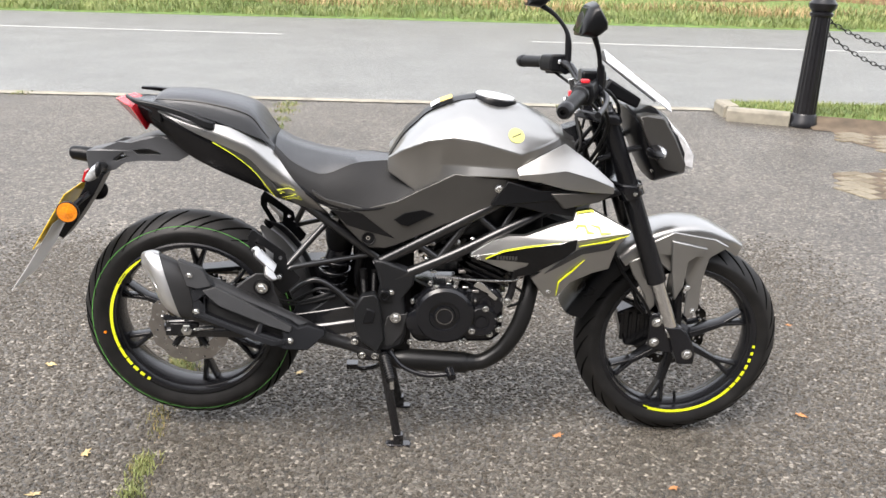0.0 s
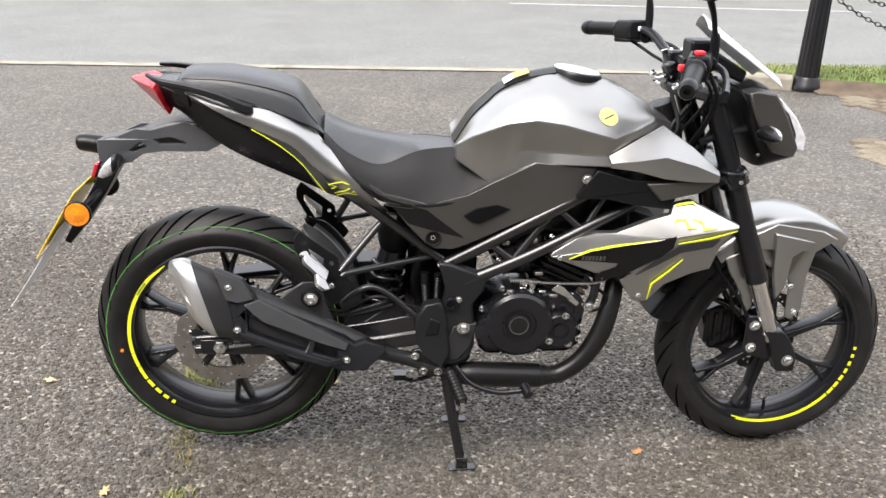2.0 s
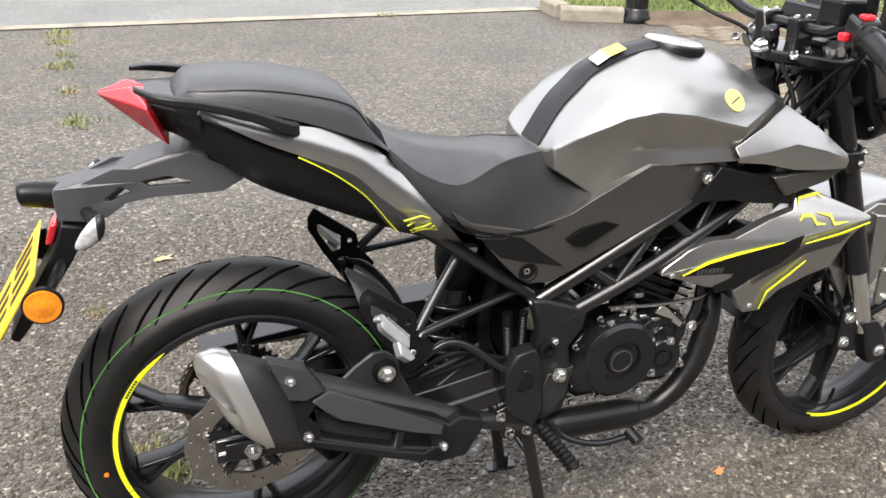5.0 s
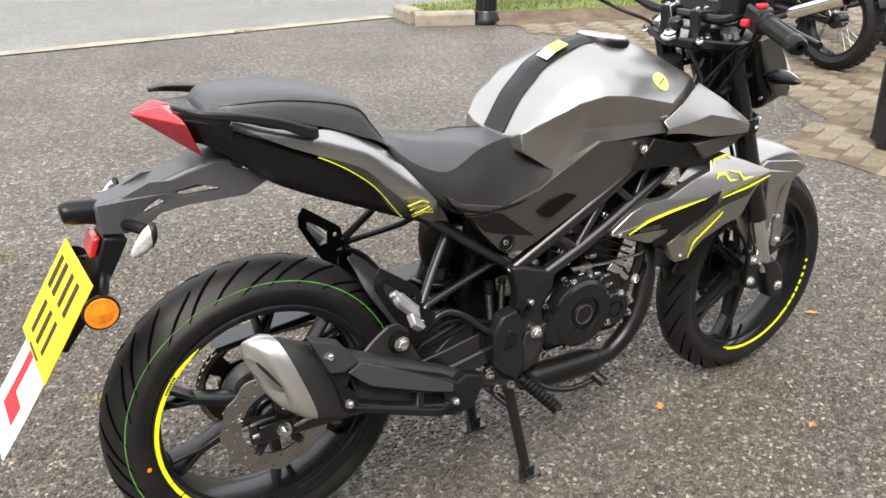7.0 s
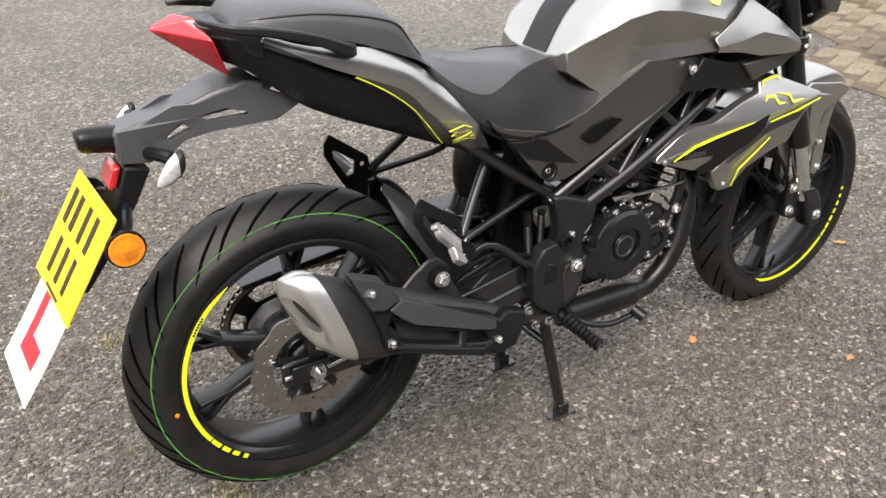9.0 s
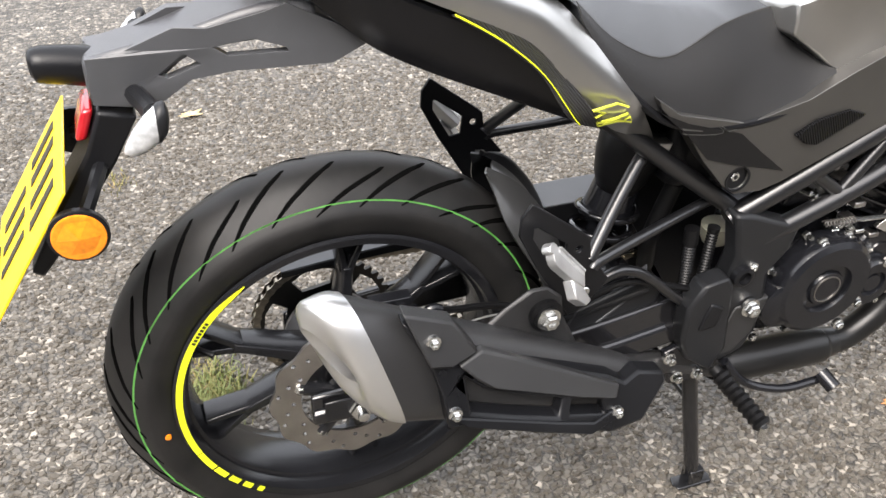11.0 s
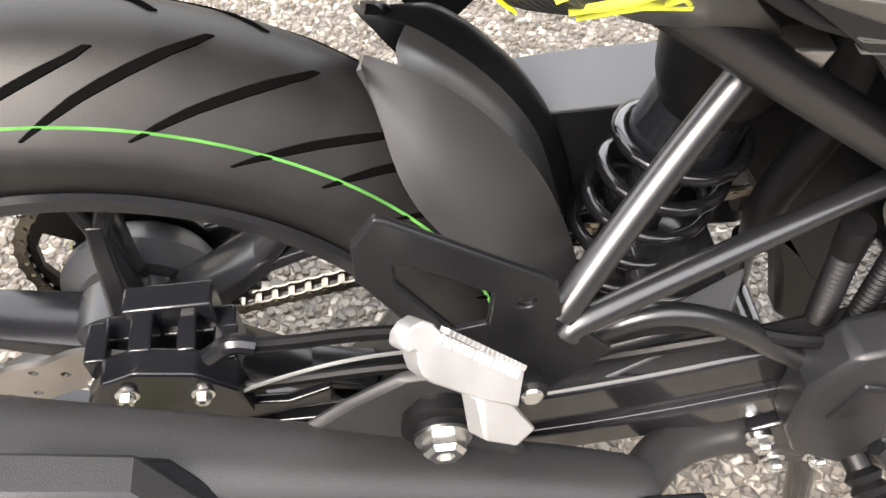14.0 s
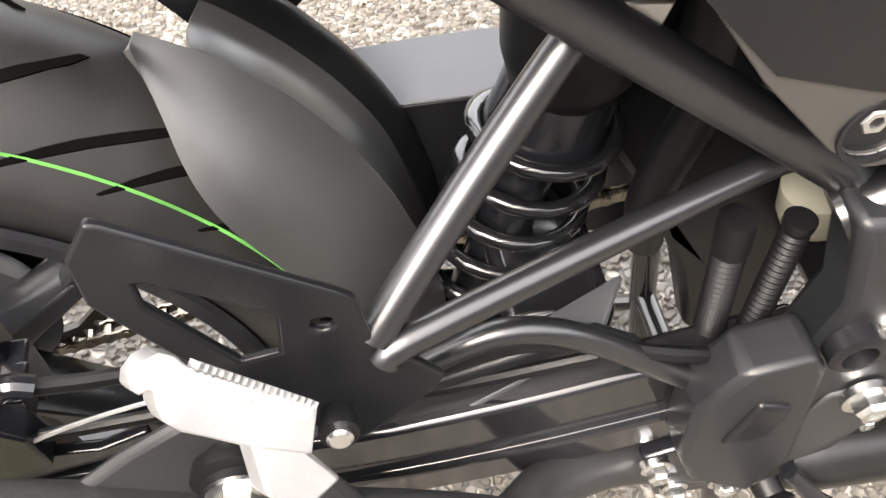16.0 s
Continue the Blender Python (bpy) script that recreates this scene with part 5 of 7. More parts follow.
# pivot plates
for s in (-1, 1):
    bm = B()
    slab(bm, [(.500, .560), (.530, .556), (.612, .524), (.606, .490), (.580, .455), (.588, .402), (.588, .350), (.574, .315), (.552, .305), (.505, .303), (.503, .345), (.506, .425), (.518, .490), (.508, .530)], s * .132, s * .098)
    pp = part("pivot_plate", bm, PLASTIC_GREY, bike, "dark plastic frame cover at the swing arm pivot", 30, 0.006)
    bm = B()
    slab(bm, [(.449, .426), (.469, .461), (.506, .468), (.516, .452), (.531, .338), (.513, .298), (.466, .333), (.451, .370)], s * .144, s * .112)
    part("pivot_cap", bm, PLASTIC_GREY, pp, "angular plastic cover", 30, 0.005)
    bm = B()
    slab(bm, [(.472, .385), (.484, .430), (.506, .420), (.500, .388)], s * .1475, s * .140)
    part("pivot_cap_step", bm, PLASTIC, pp, "", 30, 0.003)
    bm = B()
    slab(bm, [(.538, .402), (.592, .410), (.578, .350), (.552, .318), (.530, .316), (.522, .352)], s * .1345, s * .120)
    part("knurled_insert", bm, SHIELD_TEX, pp, "knurled black panel", 30, 0.002)
    bm = B()
    lathe(bm, [(0, .016), (.01, .016), (.012, .013), (.012, .010), (.004, .009)], (.530, s * .132, .462), (0, s, 0), 20)
    part("pivot_bush", bm, PLASTIC, pp)
    bolt(pp, (.560, s * .138, .400), (0, s, 0), .011, .012)
    bolt(pp, (.548, s * .133, .470), (0, s, 0), .006, .005)
    for x, z in ((.450, .325), (.470, .285), (.505, .283)):
        bolt(pp, (x, s * .128, z), (0, s, 0), .0075, .010)
    bm = B()
    slab(bm, [(.44, .335), (.47, .345), (.54, .325), (.56, .285), (.52, .265), (.46, .270)], s * .126, s * .114)
    part("peg_bracket", bm, ENGINE, bike, "black foot peg bracket", 30, 0.003)
    # rider peg
    bm = B()
    a, b = Vector((.530, s * .135, .290)), Vector((.552, s * .235, .262))
    q = [a.lerp(b, k / 20) for k in range(21)]
    tube(bm, q, [.0125 + (.0022 if k % 2 else -.0012) if k > 2 else .010 for k in range(21)], 12, 1)
    rp = part("rider_peg", bm, RUBBER, bike, "ribbed black rubber rider foot peg")
    bm = B()
    tube(bm, [b, b + Vector((.002, 0, -.022))], .006, 8, 1)
    part("peg_feeler", bm, BOLT, rp)
# brake pedal
bm = B()
tube(bm, [(.545, -.135, .300), (.580, -.150, .262), (.64, -.165, .245), (.70, -.170, .250)], .0065, 10, 5)
tube(bm, [(.705, -.168, .262), (.712, -.195, .252)], .012, 12, 1)
part("brake_pedal", bm, ENGINE, bike, "black rear brake pedal")
# centre stand
bm = B()
for s in (-1, 1):
    tube(bm, [(.520, s * .085, .285), (.540, s * .098, .170), (.568, s * .112, .020)], .0125, 14, 4)
tube(bm, [(.535, -.10, .195), (.535, .10, .195)], .010, 12, 1)
stand = part("centre_stand", bm, GLOSS, bike, "gloss black tubular centre stand")
for s in (-1, 1):
    bm = B()
    loft(bm, [[(.568 + x, s * .112 + y, z) for x, y in ((-.030, -.014), (.034, -.014), (.038, 0), (.034, .014), (-.030, .014), (-.034, 0))] for z in (.0, .006)])
    loft(bm, [[(.568 + x, s * .112 + y, z) for x, y in ((-.012, -.012), (.016, -.012), (.016, .012), (-.012, .012))] for z in (.004, .036)])
    part("stand_foot", bm, GLOSS, stand, "", 30, 0.002)
bm = B()
tube(bm, [(.54, .10, .17), (.50, .135, .125), (.455, .15, .108), (.43, .15, .118)], .008, 10, 5)
box(bm, (.408, .135, .112), (.442, .168, .128))
part("stand_lever", bm, GLOSS, stand, "stand lever with foot pad")

# rear brake caliper and hose
bm = B()
loft(bm, [[(x, y, z) for x, z in ((.000, .432), (.018, .462), (.040, .470), (.074, .462), (.096, .438), (.100, .408), (.060, .392), (.020, .400))] for y in (-.104, -.098, -.086, -.084)])
caliper = part("rear_caliper", bm, ENGINE, bike, "black rear brake caliper", 30, 0.004)
for x0, x1, z0, z1, y0, y1 in ((.004, .018, .440, .460, -.086, -.056), (.034, .048, .452, .470, -.088, -.052), (.062, .074, .446, .466, -.088, -.054), (.080, .096, .428, .449, -.086, -.060), (.010, .094, .410, .448, -.064, -.044), (.028, .084, .440, .472, -.060, -.040)):
    bm = B()
    box(bm, (x0, y0, z0), (x1, y1, z1))
    part("caliper_rib", bm, ENGINE, caliper, "", 30, 0.002)
bm = B()
slab(bm, [(-.012, .352), (-.004, .400), (.014, .432), (.050, .404), (.120, .398), (.150, .410), (.150, .392), (.060, .372), (.022, .345)], -.094, -.086)
part("caliper_bracket", bm, ENGINE, caliper, "dark cast caliper bracket", 30, 0.002)
for x, z, y in ((.030, .448, -.104), (.074, .440, -.104), (.012, .385, -.095)):
    bolt(caliper, (x, y, z), r=.0055, h=.007)
bm = B()
tube(bm, [(.082, -.092, .462), (.098, -.092, .474), (.110, -.092, .470)], .0065, 10, 3)
part("banjo_fitting", bm, ENGINE, caliper)
bm = B()
tube(bm, [(.050, -.098, .396), (.10, -.10, .432), (.16, -.095, .444), (.22, -.09, .440)], .0014, 6, 6)
part("sensor_wire", bm, ALU, caliper, "thin bare wire")
bm = B()
tube(bm, [(.105, -.092, .470), (.13, -.088, .462), (.20, -.08, .446), (.28, -.095, .428), (.36, -.11, .47), (.44, -.118, .45), (.52, -.115, .42)], .0048, 8, 6)
tube(bm, [(.08, -.095, .425), (.20, -.092, .424), (.30, -.10, .42), (.40, -.112, .45)], .004, 8, 6)
part("brake_hose", bm, RUBBER, bike, "black rubber rear brake hoses")

# shrouds beside the engine
for s in (-1, 1):
    def sy(x, z):
        """The shroud's outer face: it flares forward, and folds back above and below its ridge."""
        ridge = float(np.interp(x, (.752, .838, .981, 1.024, 1.151), (.576, .594, .628, .640, .668)))
        up, down = max(0, z - ridge), max(0, ridge - z)
        return s * (.141 + .205 * (x - .757) - .12 * (ridge - .58) - float(np.interp(x, (.75, .95, 1.05), (.30, .40, .64))) * up - .24 * down)
    fold = [(.752, .576), (.838, .594), (.981, .628), (1.024, .640), (1.151, .668)]
    bm = B()
    slab(bm, [(.757, .586), (.806, .618), (.849, .634), (.892, .637), (.961, .667), (1.012, .682), (1.017, .702), (1.059, .712), (1.151, .672)] + fold[::-1], sy, lambda x, z: sy(x, z) - s * .020)
    shr = part("radiator_shroud", bm, SILVER, bike, "matt silver side shroud with yellow lines", 35, 0.003)
    bm = B()
    slab(bm, fold + [(1.125, .630), (1.119, .612), (1.109, .560), (1.07, .545), (1.016, .512), (.985, .466), (.955, .464), (.938, .484), (.914, .520), (.938, .541), (.900, .530), (.853, .538), (.789, .563)], sy, lambda x, z: sy(x, z) - s * .020)
    part("shroud_flank", bm, SILVER, shr, "", 35, 0.002)

    def strip(name, pts, w, material, label=""):
        bm = B()
        rows = [[], []]
        for i, (x, z) in enumerate(pts):
            p, q = Vector(pts[max(i - 1, 0)]), Vector(pts[min(i + 1, len(pts) - 1)])
            t = (q - p).normalized()
            n = Vector((-t.y, t.x))
            ww = w * (0.25 if i in (0, len(pts) - 1) else 1)
            for r, g in ((0, 1), (1, -1)):
                xx, zz = x + n.x * ww * g, z + n.y * ww * g
                rows[r].append((xx, sy(xx, zz) + s * .0046, zz))
        shell(bm, rows if s > 0 else rows[::-1], 0.002)
        part(name, bm, material, shr, label)
    bm = B()
    slab(bm, [(.790, .570), (.838, .594), (.893, .608), (.981, .626), (1.021, .641), (1.019, .612), (.993, .585), (.940, .549), (.918, .533), (.876, .522), (.866, .540), (.900, .556), (.905, .566), (.839, .570)], lambda x, z: sy(x, z) + s * .0026, sy)
    part("dark_inlay", bm, DECAL_DARK, shr, "black inlay on the shroud")
    strip("yellow_line", [(.792, .574), (.838, .598), (.893, .612), (.981, .630)], .0023, NEON, "neon yellow line")
    strip("yellow_line", [(1.018, .692), (1.022, .703), (1.059, .710), (1.066, .702)], .0022, NEON, "neon yellow line")
    strip("yellow_line", [(1.026, .624), (1.094, .641), (1.146, .662)], .0022, NEON, "neon yellow line")
    strip("yellow_line", [(1.043, .584), (1.019, .553), (.985, .515), (.982, .473)], .0022, NEON, "neon yellow line")
    strip("emblem_stroke", [(1.016, .665), (1.022, .674), (1.040, .674), (1.046, .660), (1.062, .660)], .0032, NEON_DIM, "yellow emblem stroke")
    strip("emblem_stroke", [(1.052, .678), (1.074, .674), (1.078, .660), (1.104, .664)], .0032, NEON_DIM, "yellow emblem stroke")
    bm = B()
    slab(bm, [(.947, .537), (.982, .574), (1.03, .616), (1.115, .638), (1.102, .618), (1.036, .600), (.990, .566)], lambda x, z: sy(x, z) + s * .0046, sy)
    part("carbon_patch", bm, CARBON, shr, "carbon weave graphic")
    for x0 in range(7):
        x = .821 + x0 * .0078
        bm = B()
        slab(bm, [(x, .572), (x + .0055, .573), (x + .0055, .584), (x, .583)], lambda x, z: sy(x, z) + s * .0036, sy)
        part("maker_mark_bar", bm, DECAL_GREY, shr)
    bolt(shr, (.774, sy(.774, .572), .574), (0, s, 0), .005, .004)
    bolt(shr, (.963, sy(.963, .48), .481), (0, s, 0), .005, .004)
    bm = B()
    slab(bm, [(.90, .56), (.97, .63), (1.06, .60), (1.02, .50), (.96, .47), (.92, .50)], s * .128, s * .05)
    part("shroud_inner", bm, PLASTIC, bike, "black inner shroud", 30, 0.006)
# tank emblem and warning label
for s in (-1, 1):
    bm = B()
    c = Vector((.858, s * .1370, .895))
    nrm = Vector((0.20, s * .77, .62)).normalized()
    lathe(bm, [(-.008, .021), (.0010, .021), (.0012, .019)], c, nrm, 28)
    em = part("tank_emblem", bm, EMBLEM, tank, "round pale yellow emblem")
    bm = B()
    _, e1, e2 = basis(nrm)
    loft(bm, [[c + nrm * h + e1 * (p * .016) + e2 * (p * .006 + q) for p, q in ((-.8, -.0012), (.8, -.0012), (.8, .0016), (-.8, .0016))] for h in (.0005, .0018)])
    part("emblem_centre", bm, DECAL_GREY, em)
bm = B()
shell(bm, [[(.668, -.028, .959), (.668, .006, .9635)], [(.700, -.028, .9705), (.700, .006, .9745)]], 0.001)
part("warning_label", bm, ORANGE_LABEL, tank, "orange warning label")
bm = B()
shell(bm, [[(.645, -.028, .9455), (.645, .006, .950)], [(.667, -.028, .9585), (.667, .006, .963)]], 0.001)
part("warning_label", bm, WHITE_LABEL, tank, "white warning label")

# front end
for s in (-1, 1):
    bm = B()
    a, b = Vector((fork_x(.955), s * .105, .955)), Vector((fork_x(.50), s * .105, .50))
    tube(bm, [a, a.lerp(b, .35), a.lerp(b, .8), b], [.0215, .0245, .0255, .0265], 24, 4)
    leg = part("fork_leg", bm, FRAME, bike, "satin black upside-down fork leg")
    bm = B()
    tube(bm, [b, Vector((fork_x(.345), s * .105, .345))], .0190, 24, 1)
    part("fork_slider", bm, CHROME, leg, "bright chrome fork slider")
    bm = B()
    loft(bm, [[(x + c, s * .105 + q, z) for c, q in ((-.026 * w, -.020), (.026 * w, -.020), (.030 * w, 0), (.026 * w, .020), (-.026 * w, .020), (-.030 * w, 0))] for x, z, w in ((fork_x(.365) + .002, .372, .8), (1.335, .345, 1.0), (1.352, .300, 1.1), (1.360, .262, .8))], 3)
    part("fork_foot", bm, ENGINE, leg, "black cast fork foot", 30, 0.004)
    bm = B()
    tube(bm, [Vector((fork_x(.955), s * .105, .955)), Vector((fork_x(.972), s * .105, .972))], .019, 16, 1)
    part("fork_cap", bm, CHROME, leg, "polished fork cap")
    bolt(bike, (FX, s * .124, FZ), (0, s, 0), .011, .008)
    for z in (.742,):
        bolt(bike, (fork_x(z) + .002, s * .136, z + .008), (0, s, 0), .0065, .008)
        bolt(bike, (fork_x(z) + .014, s * .132, z + .028), (0, s, 0), .0055, .008)
    bm = B()
    lathe(bm, [(0, .034), (.032, .034), (.036, .031)], (fork_x(.735), s * .105, .735), (-.36, 0, .93), 24)
    part("lower_clamp", bm, ENGINE, bike, "black lower fork clamp", 30, 0.002)
for z, h, name in ((.742, .03, "lower_yoke"), (.925, .026, "top_yoke")):
    bm = B()
    x = fork_x(z)
    out = [(x - .075, -.03), (x - .035, -.10), (x - .02, -.138), (x + .02, -.138), (x + .035, -.10), (x + .02, -.05), (x + .02, .05), (x + .035, .10), (x + .02, .138), (x - .02, .138), (x - .035, .10), (x - .075, .03)]
    loft(bm, [[(q[0] - .38 * (zz - z), q[1], zz) for q in out] for zz in (z, z + h)])
    part(name, bm, ENGINE, bike, "black cast fork yoke", 30, 0.006)
bm = B()
tube(bm, [(1.075, 0, .72), (1.01, 0, .90)], .032, 20, 1)
part("steering_head", bm, FRAME, bike, "black steering head tube")
bolt(bike, (1.012, 0, .955), (-.36, 0, .93), .016, .010, CHROME)
for y in (-.045, .045):
    bm = B()
    loft(bm, [[(1.055 + x * w, y + q * w, z) for x, q in ((-.022, -.016), (.022, -.016), (.022, .016), (-.022, .016))] for z, w in ((.945, 1.0), (.975, .9), (.992, 1.0), (1.012, .95))])
    cl = part("bar_clamp", bm, ENGINE, bike, "black handlebar clamp", 30, 0.004)
    for x in (1.042, 1.068):
        bolt(cl, (x, y, 1.012), (0, 0, 1), .005, .005)
BARS = [(.932, .385, 1.003), (.965, .31, 1.014), (1.000, .25, 1.024), (1.035, .19, 1.026), (1.052, .12, 1.000), (1.056, .06, .995), (1.056, 0, .995)]
bm = B()
tube(bm, [(x, y, z + .055 * max(0, y - .06)) for x, y, z in BARS] + mirror(BARS[:-1])[::-1], .0112, 14, 5)
part("handlebar", bm, FRAME, bike, "satin black tubular handlebar")
for s in (-1, 1):
    rise = .055 if s > 0 else 0.0
    g0, g1 = Vector((.936, s * .378, 1.004 + .318 * rise)), Vector((.985, s * .272, 1.020 + .212 * rise))
    bm = B()
    q = [g0.lerp(g1, k / 24) for k in range(25)]
    tube(bm, q, [.0165 + (.0008 if k % 2 else 0) if k < 22 else .021 for k in range(25)], 16, 1)
    gr = part("hand_grip", bm, RUBBER, bike, "black ribbed rubber hand grip")
    bm = B()
    dd = (g0 - g1).normalized()
    lathe(bm, [(-.002, .017), (.004, .019), (.022, .018), (.030, .014), (.030, .007), (.020, .006)], g0, dd, 20)
    part("bar_end", bm, PLASTIC, gr, "black bar end weight")
    bm = B()
    c = Vector((1.000, s * .245, 1.022 + .185 * rise))
    loft(bm, [[c + Vector((x, 0, z)) + dd * t for x, z in ((-.024, -.022), (.022, -.026), (.028, 0), (.022, .026), (-.022, .024), (-.028, 0))] for t in (-.032, -.026, .020, .028)])
    sw = part("switch_housing", bm, PLASTIC, bike, "black switch housing", 30, 0.006)
    if s < 0:
        bm = B()
        box(bm, (.988, -.258, 1.043), (1.008, -.240, 1.053))
        part("kill_switch", bm, RED_PLASTIC, sw, "red engine stop switch", 30, 0.003)
        bm = B()
        box(bm, (.962, -.246, 1.010), (.976, -.230, 1.024))
        part("start_button", bm, RED_PLASTIC, sw, "red start button", 30, 0.003)
        bm = B()
        loft(bm, [[(1.03 + x, -.165 + y, z) for x, y in ((-.03, -.028), (.03, -.028), (.03, .028), (-.03, .028))] for z in (1.022, 1.065)])
        part("brake_reservoir", bm, PLASTIC, bike, "black brake fluid reservoir", 30, 0.006)
    # levers reach forward of the grips
    bm = B()
    tube(bm, [(1.045, s * .205, 1.018), (1.050, s * .25, 1.012), (1.035, s * .31, 1.000), (1.005, s * .385, .992)], [.010, .0075, .0065, .0075], 10, 5)
    part("hand_lever", bm, PLASTIC, bike, "black hand lever")
    # mirrors
    bm = B()
    st = [(1.042, s * .213, 1.022), (1.040, s * .213, 1.074), (1.037, s * .214, 1.082), (1.030, s * .215, 1.117), (1.016, s * .217, 1.152)] if s < 0 else [(1.036, .213, 1.03), (1.034, .213, 1.088), (1.026, .216, 1.126), (.994, .226, 1.166), (.954, .238, 1.192)]
    tube(bm, st, [.0095, .0095, .006, .006, .008], 12, 4)
    stem = part("mirror_stem", bm, PLASTIC, bike, "black mirror stem")
    top = Vector(st[-1])
    # a drop-shaped shell with the glass on its rear face
    shell_xz = [(-.044, -.001), (-.038, .034), (-.024, .066), (-.006, .074), (.022, .030), (.022, .014), (.008, .002), (-.006, -.006)]
    mid = Vector((-.010, 0, .030))
    bm = B()
    loft(bm, [[top + mid + Vector(((x - mid.x) * k + (1 - k) * .010, s * y, (z - mid.z) * k + (1 - k) * .012)) for x, z in shell_xz] for y, k in ((-.052, .45), (-.044, .80), (-.020, 1.0), (.030, 1.0), (.062, .82), (.072, .45))], 2)
    part("mirror_shell", bm, PLASTIC, stem, "black plastic mirror shell", 40)
    bm = B()
    loft(bm, [[top + Vector((x - .0015 * q, s * y, z)) for x, y, z in ((-.043, -.030, .006), (-.043, .048, .006), (-.027, .040, .060), (-.027, -.022, .060))] for q in (0, 1)])
    part("mirror_glass", bm, MIRROR, stem, "mirror glass")
# headlamp
HL = [(1.160, .948), (1.238, .948), (1.285, .902), (1.315, .845), (1.316, .790), (1.230, .765), (1.198, .825), (1.172, .885)]
cx, cz = 1.235, .86
bm = B()
loft(bm, [[(cx + (x - cx) * k - .015 * (1 - k), y, cz + (z - cz) * k) for x, z in HL] for y, k in ((-.112, .55), (-.100, .85), (-.06, 1.0), (0, 1.03), (.06, 1.0), (.100, .85), (.112, .55))], 2)
head = part("headlamp", bm, PLASTIC, bike, "black angular headlamp housing", 30, 0.006)
for s in (-1, 1):
    bm = B()
    slab(bm, [(1.166, .944), (1.196, .950), (1.232, .944), (1.268, .890), (1.302, .822), (1.294, .800), (1.238, .812), (1.214, .846), (1.190, .890)], lambda x, z: s * (.124 - .10 * max(0, x - 1.22)), s * .07)
    part("lamp_cheek", bm, GREY, head, "grey headlamp cheek panel", 30, 0.005)
    bm = B()
    tube(bm, [(1.205, s * .08, .858), (1.210, s * .13, .862)], .010, 10, 1)
    st = part("front_indicator_stem", bm, PLASTIC, bike)
    bm = B()
    loft(bm, [[(1.208 + .022 * h * math.cos(a), s * y, .862 + .017 * h * math.sin(a)) for a in (2 * math.pi * k / 16 for k in range(16))] for y, h in ((.125, .5), (.140, 1.0), (.165, .9), (.195, .5), (.21, .1))], 3)
    part("front_indicator", bm, GLOSSY_PLASTIC, st, "black drop-shaped front indicator")
    bm = B()
    loft(bm, [[(1.214 + .022 * h * abs(math.cos(a)) * .9, s * y, .863 + .016 * h * math.sin(a)) for a in (math.pi * k / 10 - math.pi / 2 for k in range(11))] for y, h in ((.138, .9), (.150, 1.05), (.172, .9), (.196, .4))], 3)
    part("front_indicator_lens", bm, CLEAR, st, "clear indicator lens")
    bolt(head, (1.222, s * .100, .806), (0, s, 0), .006, .006)
bm = B()
loft(bm, [[(x + .004, y, z) for x, z in ((1.252, .938 - d), (1.290, .902 - d), (1.320, .845), (1.322, .795 + d), (1.296, .800 + d), (1.272, .86))] for y, d in ((-.100, .014), (-.06, .005), (0, 0), (.06, .005), (.100, .014))], 2)
part("headlamp_lens", bm, LENS, head, "clear headlamp lens", 30, 0.004)
bm = B()
shell(bm, [[(1.090 + .170 * k / 6, y * (.55 + .45 * min(1, k / 3)), 1.098 - .120 * k / 6 - 4.0 * y * y) for y in (-.08, -.05, 0, .05, .08)] for k in range(7)], 0.003, 2, 3)
part("fly_screen", bm, PALE_SCREEN, bike, "small pale glossy fly screen")
bm = B()
loft(bm, [[(1.115 + a + .02, y, .985 + b) for a, b in ((-.035, .045), (.05, -.005), (.04, -.03), (-.05, .01))] for y in (-.062, .062)])
dash = part("instrument_pod", bm, PLASTIC, bike, "black instrument pod", 30, 0.006)
bm = B()
loft(bm, [[(1.113 + a, y, .990 + b) for a, b in ((-.014, .0395), (.048, .0035), (.046, -.002), (-.018, .034))] for y in (-.05, .05)])
part("display", bm, SCREEN, dash, "dark glossy display")
# front mudguard
def fpolar(r, deg, y):
    a = radians(deg)
    return (FX + r * math.cos(a), y, FZ + r * math.sin(a))


def guard(name, degs, material, label, half=.072, drop=.035):
    rows = []
    for deg, r, k in degs:
        w = half * k
        rows.append([fpolar(r - drop, deg, -w), fpolar(r - .010, deg, -w * .96), fpolar(r, deg, -w * .72), fpolar(r + .004, deg, 0), fpolar(r, deg, w * .72), fpolar(r - .010, deg, w * .96), fpolar(r - drop, deg, w)])
    bm = B()
    shell(bm, rows, 0.003, 4, 3)
    return part(name, bm, material, bike, label, 40)


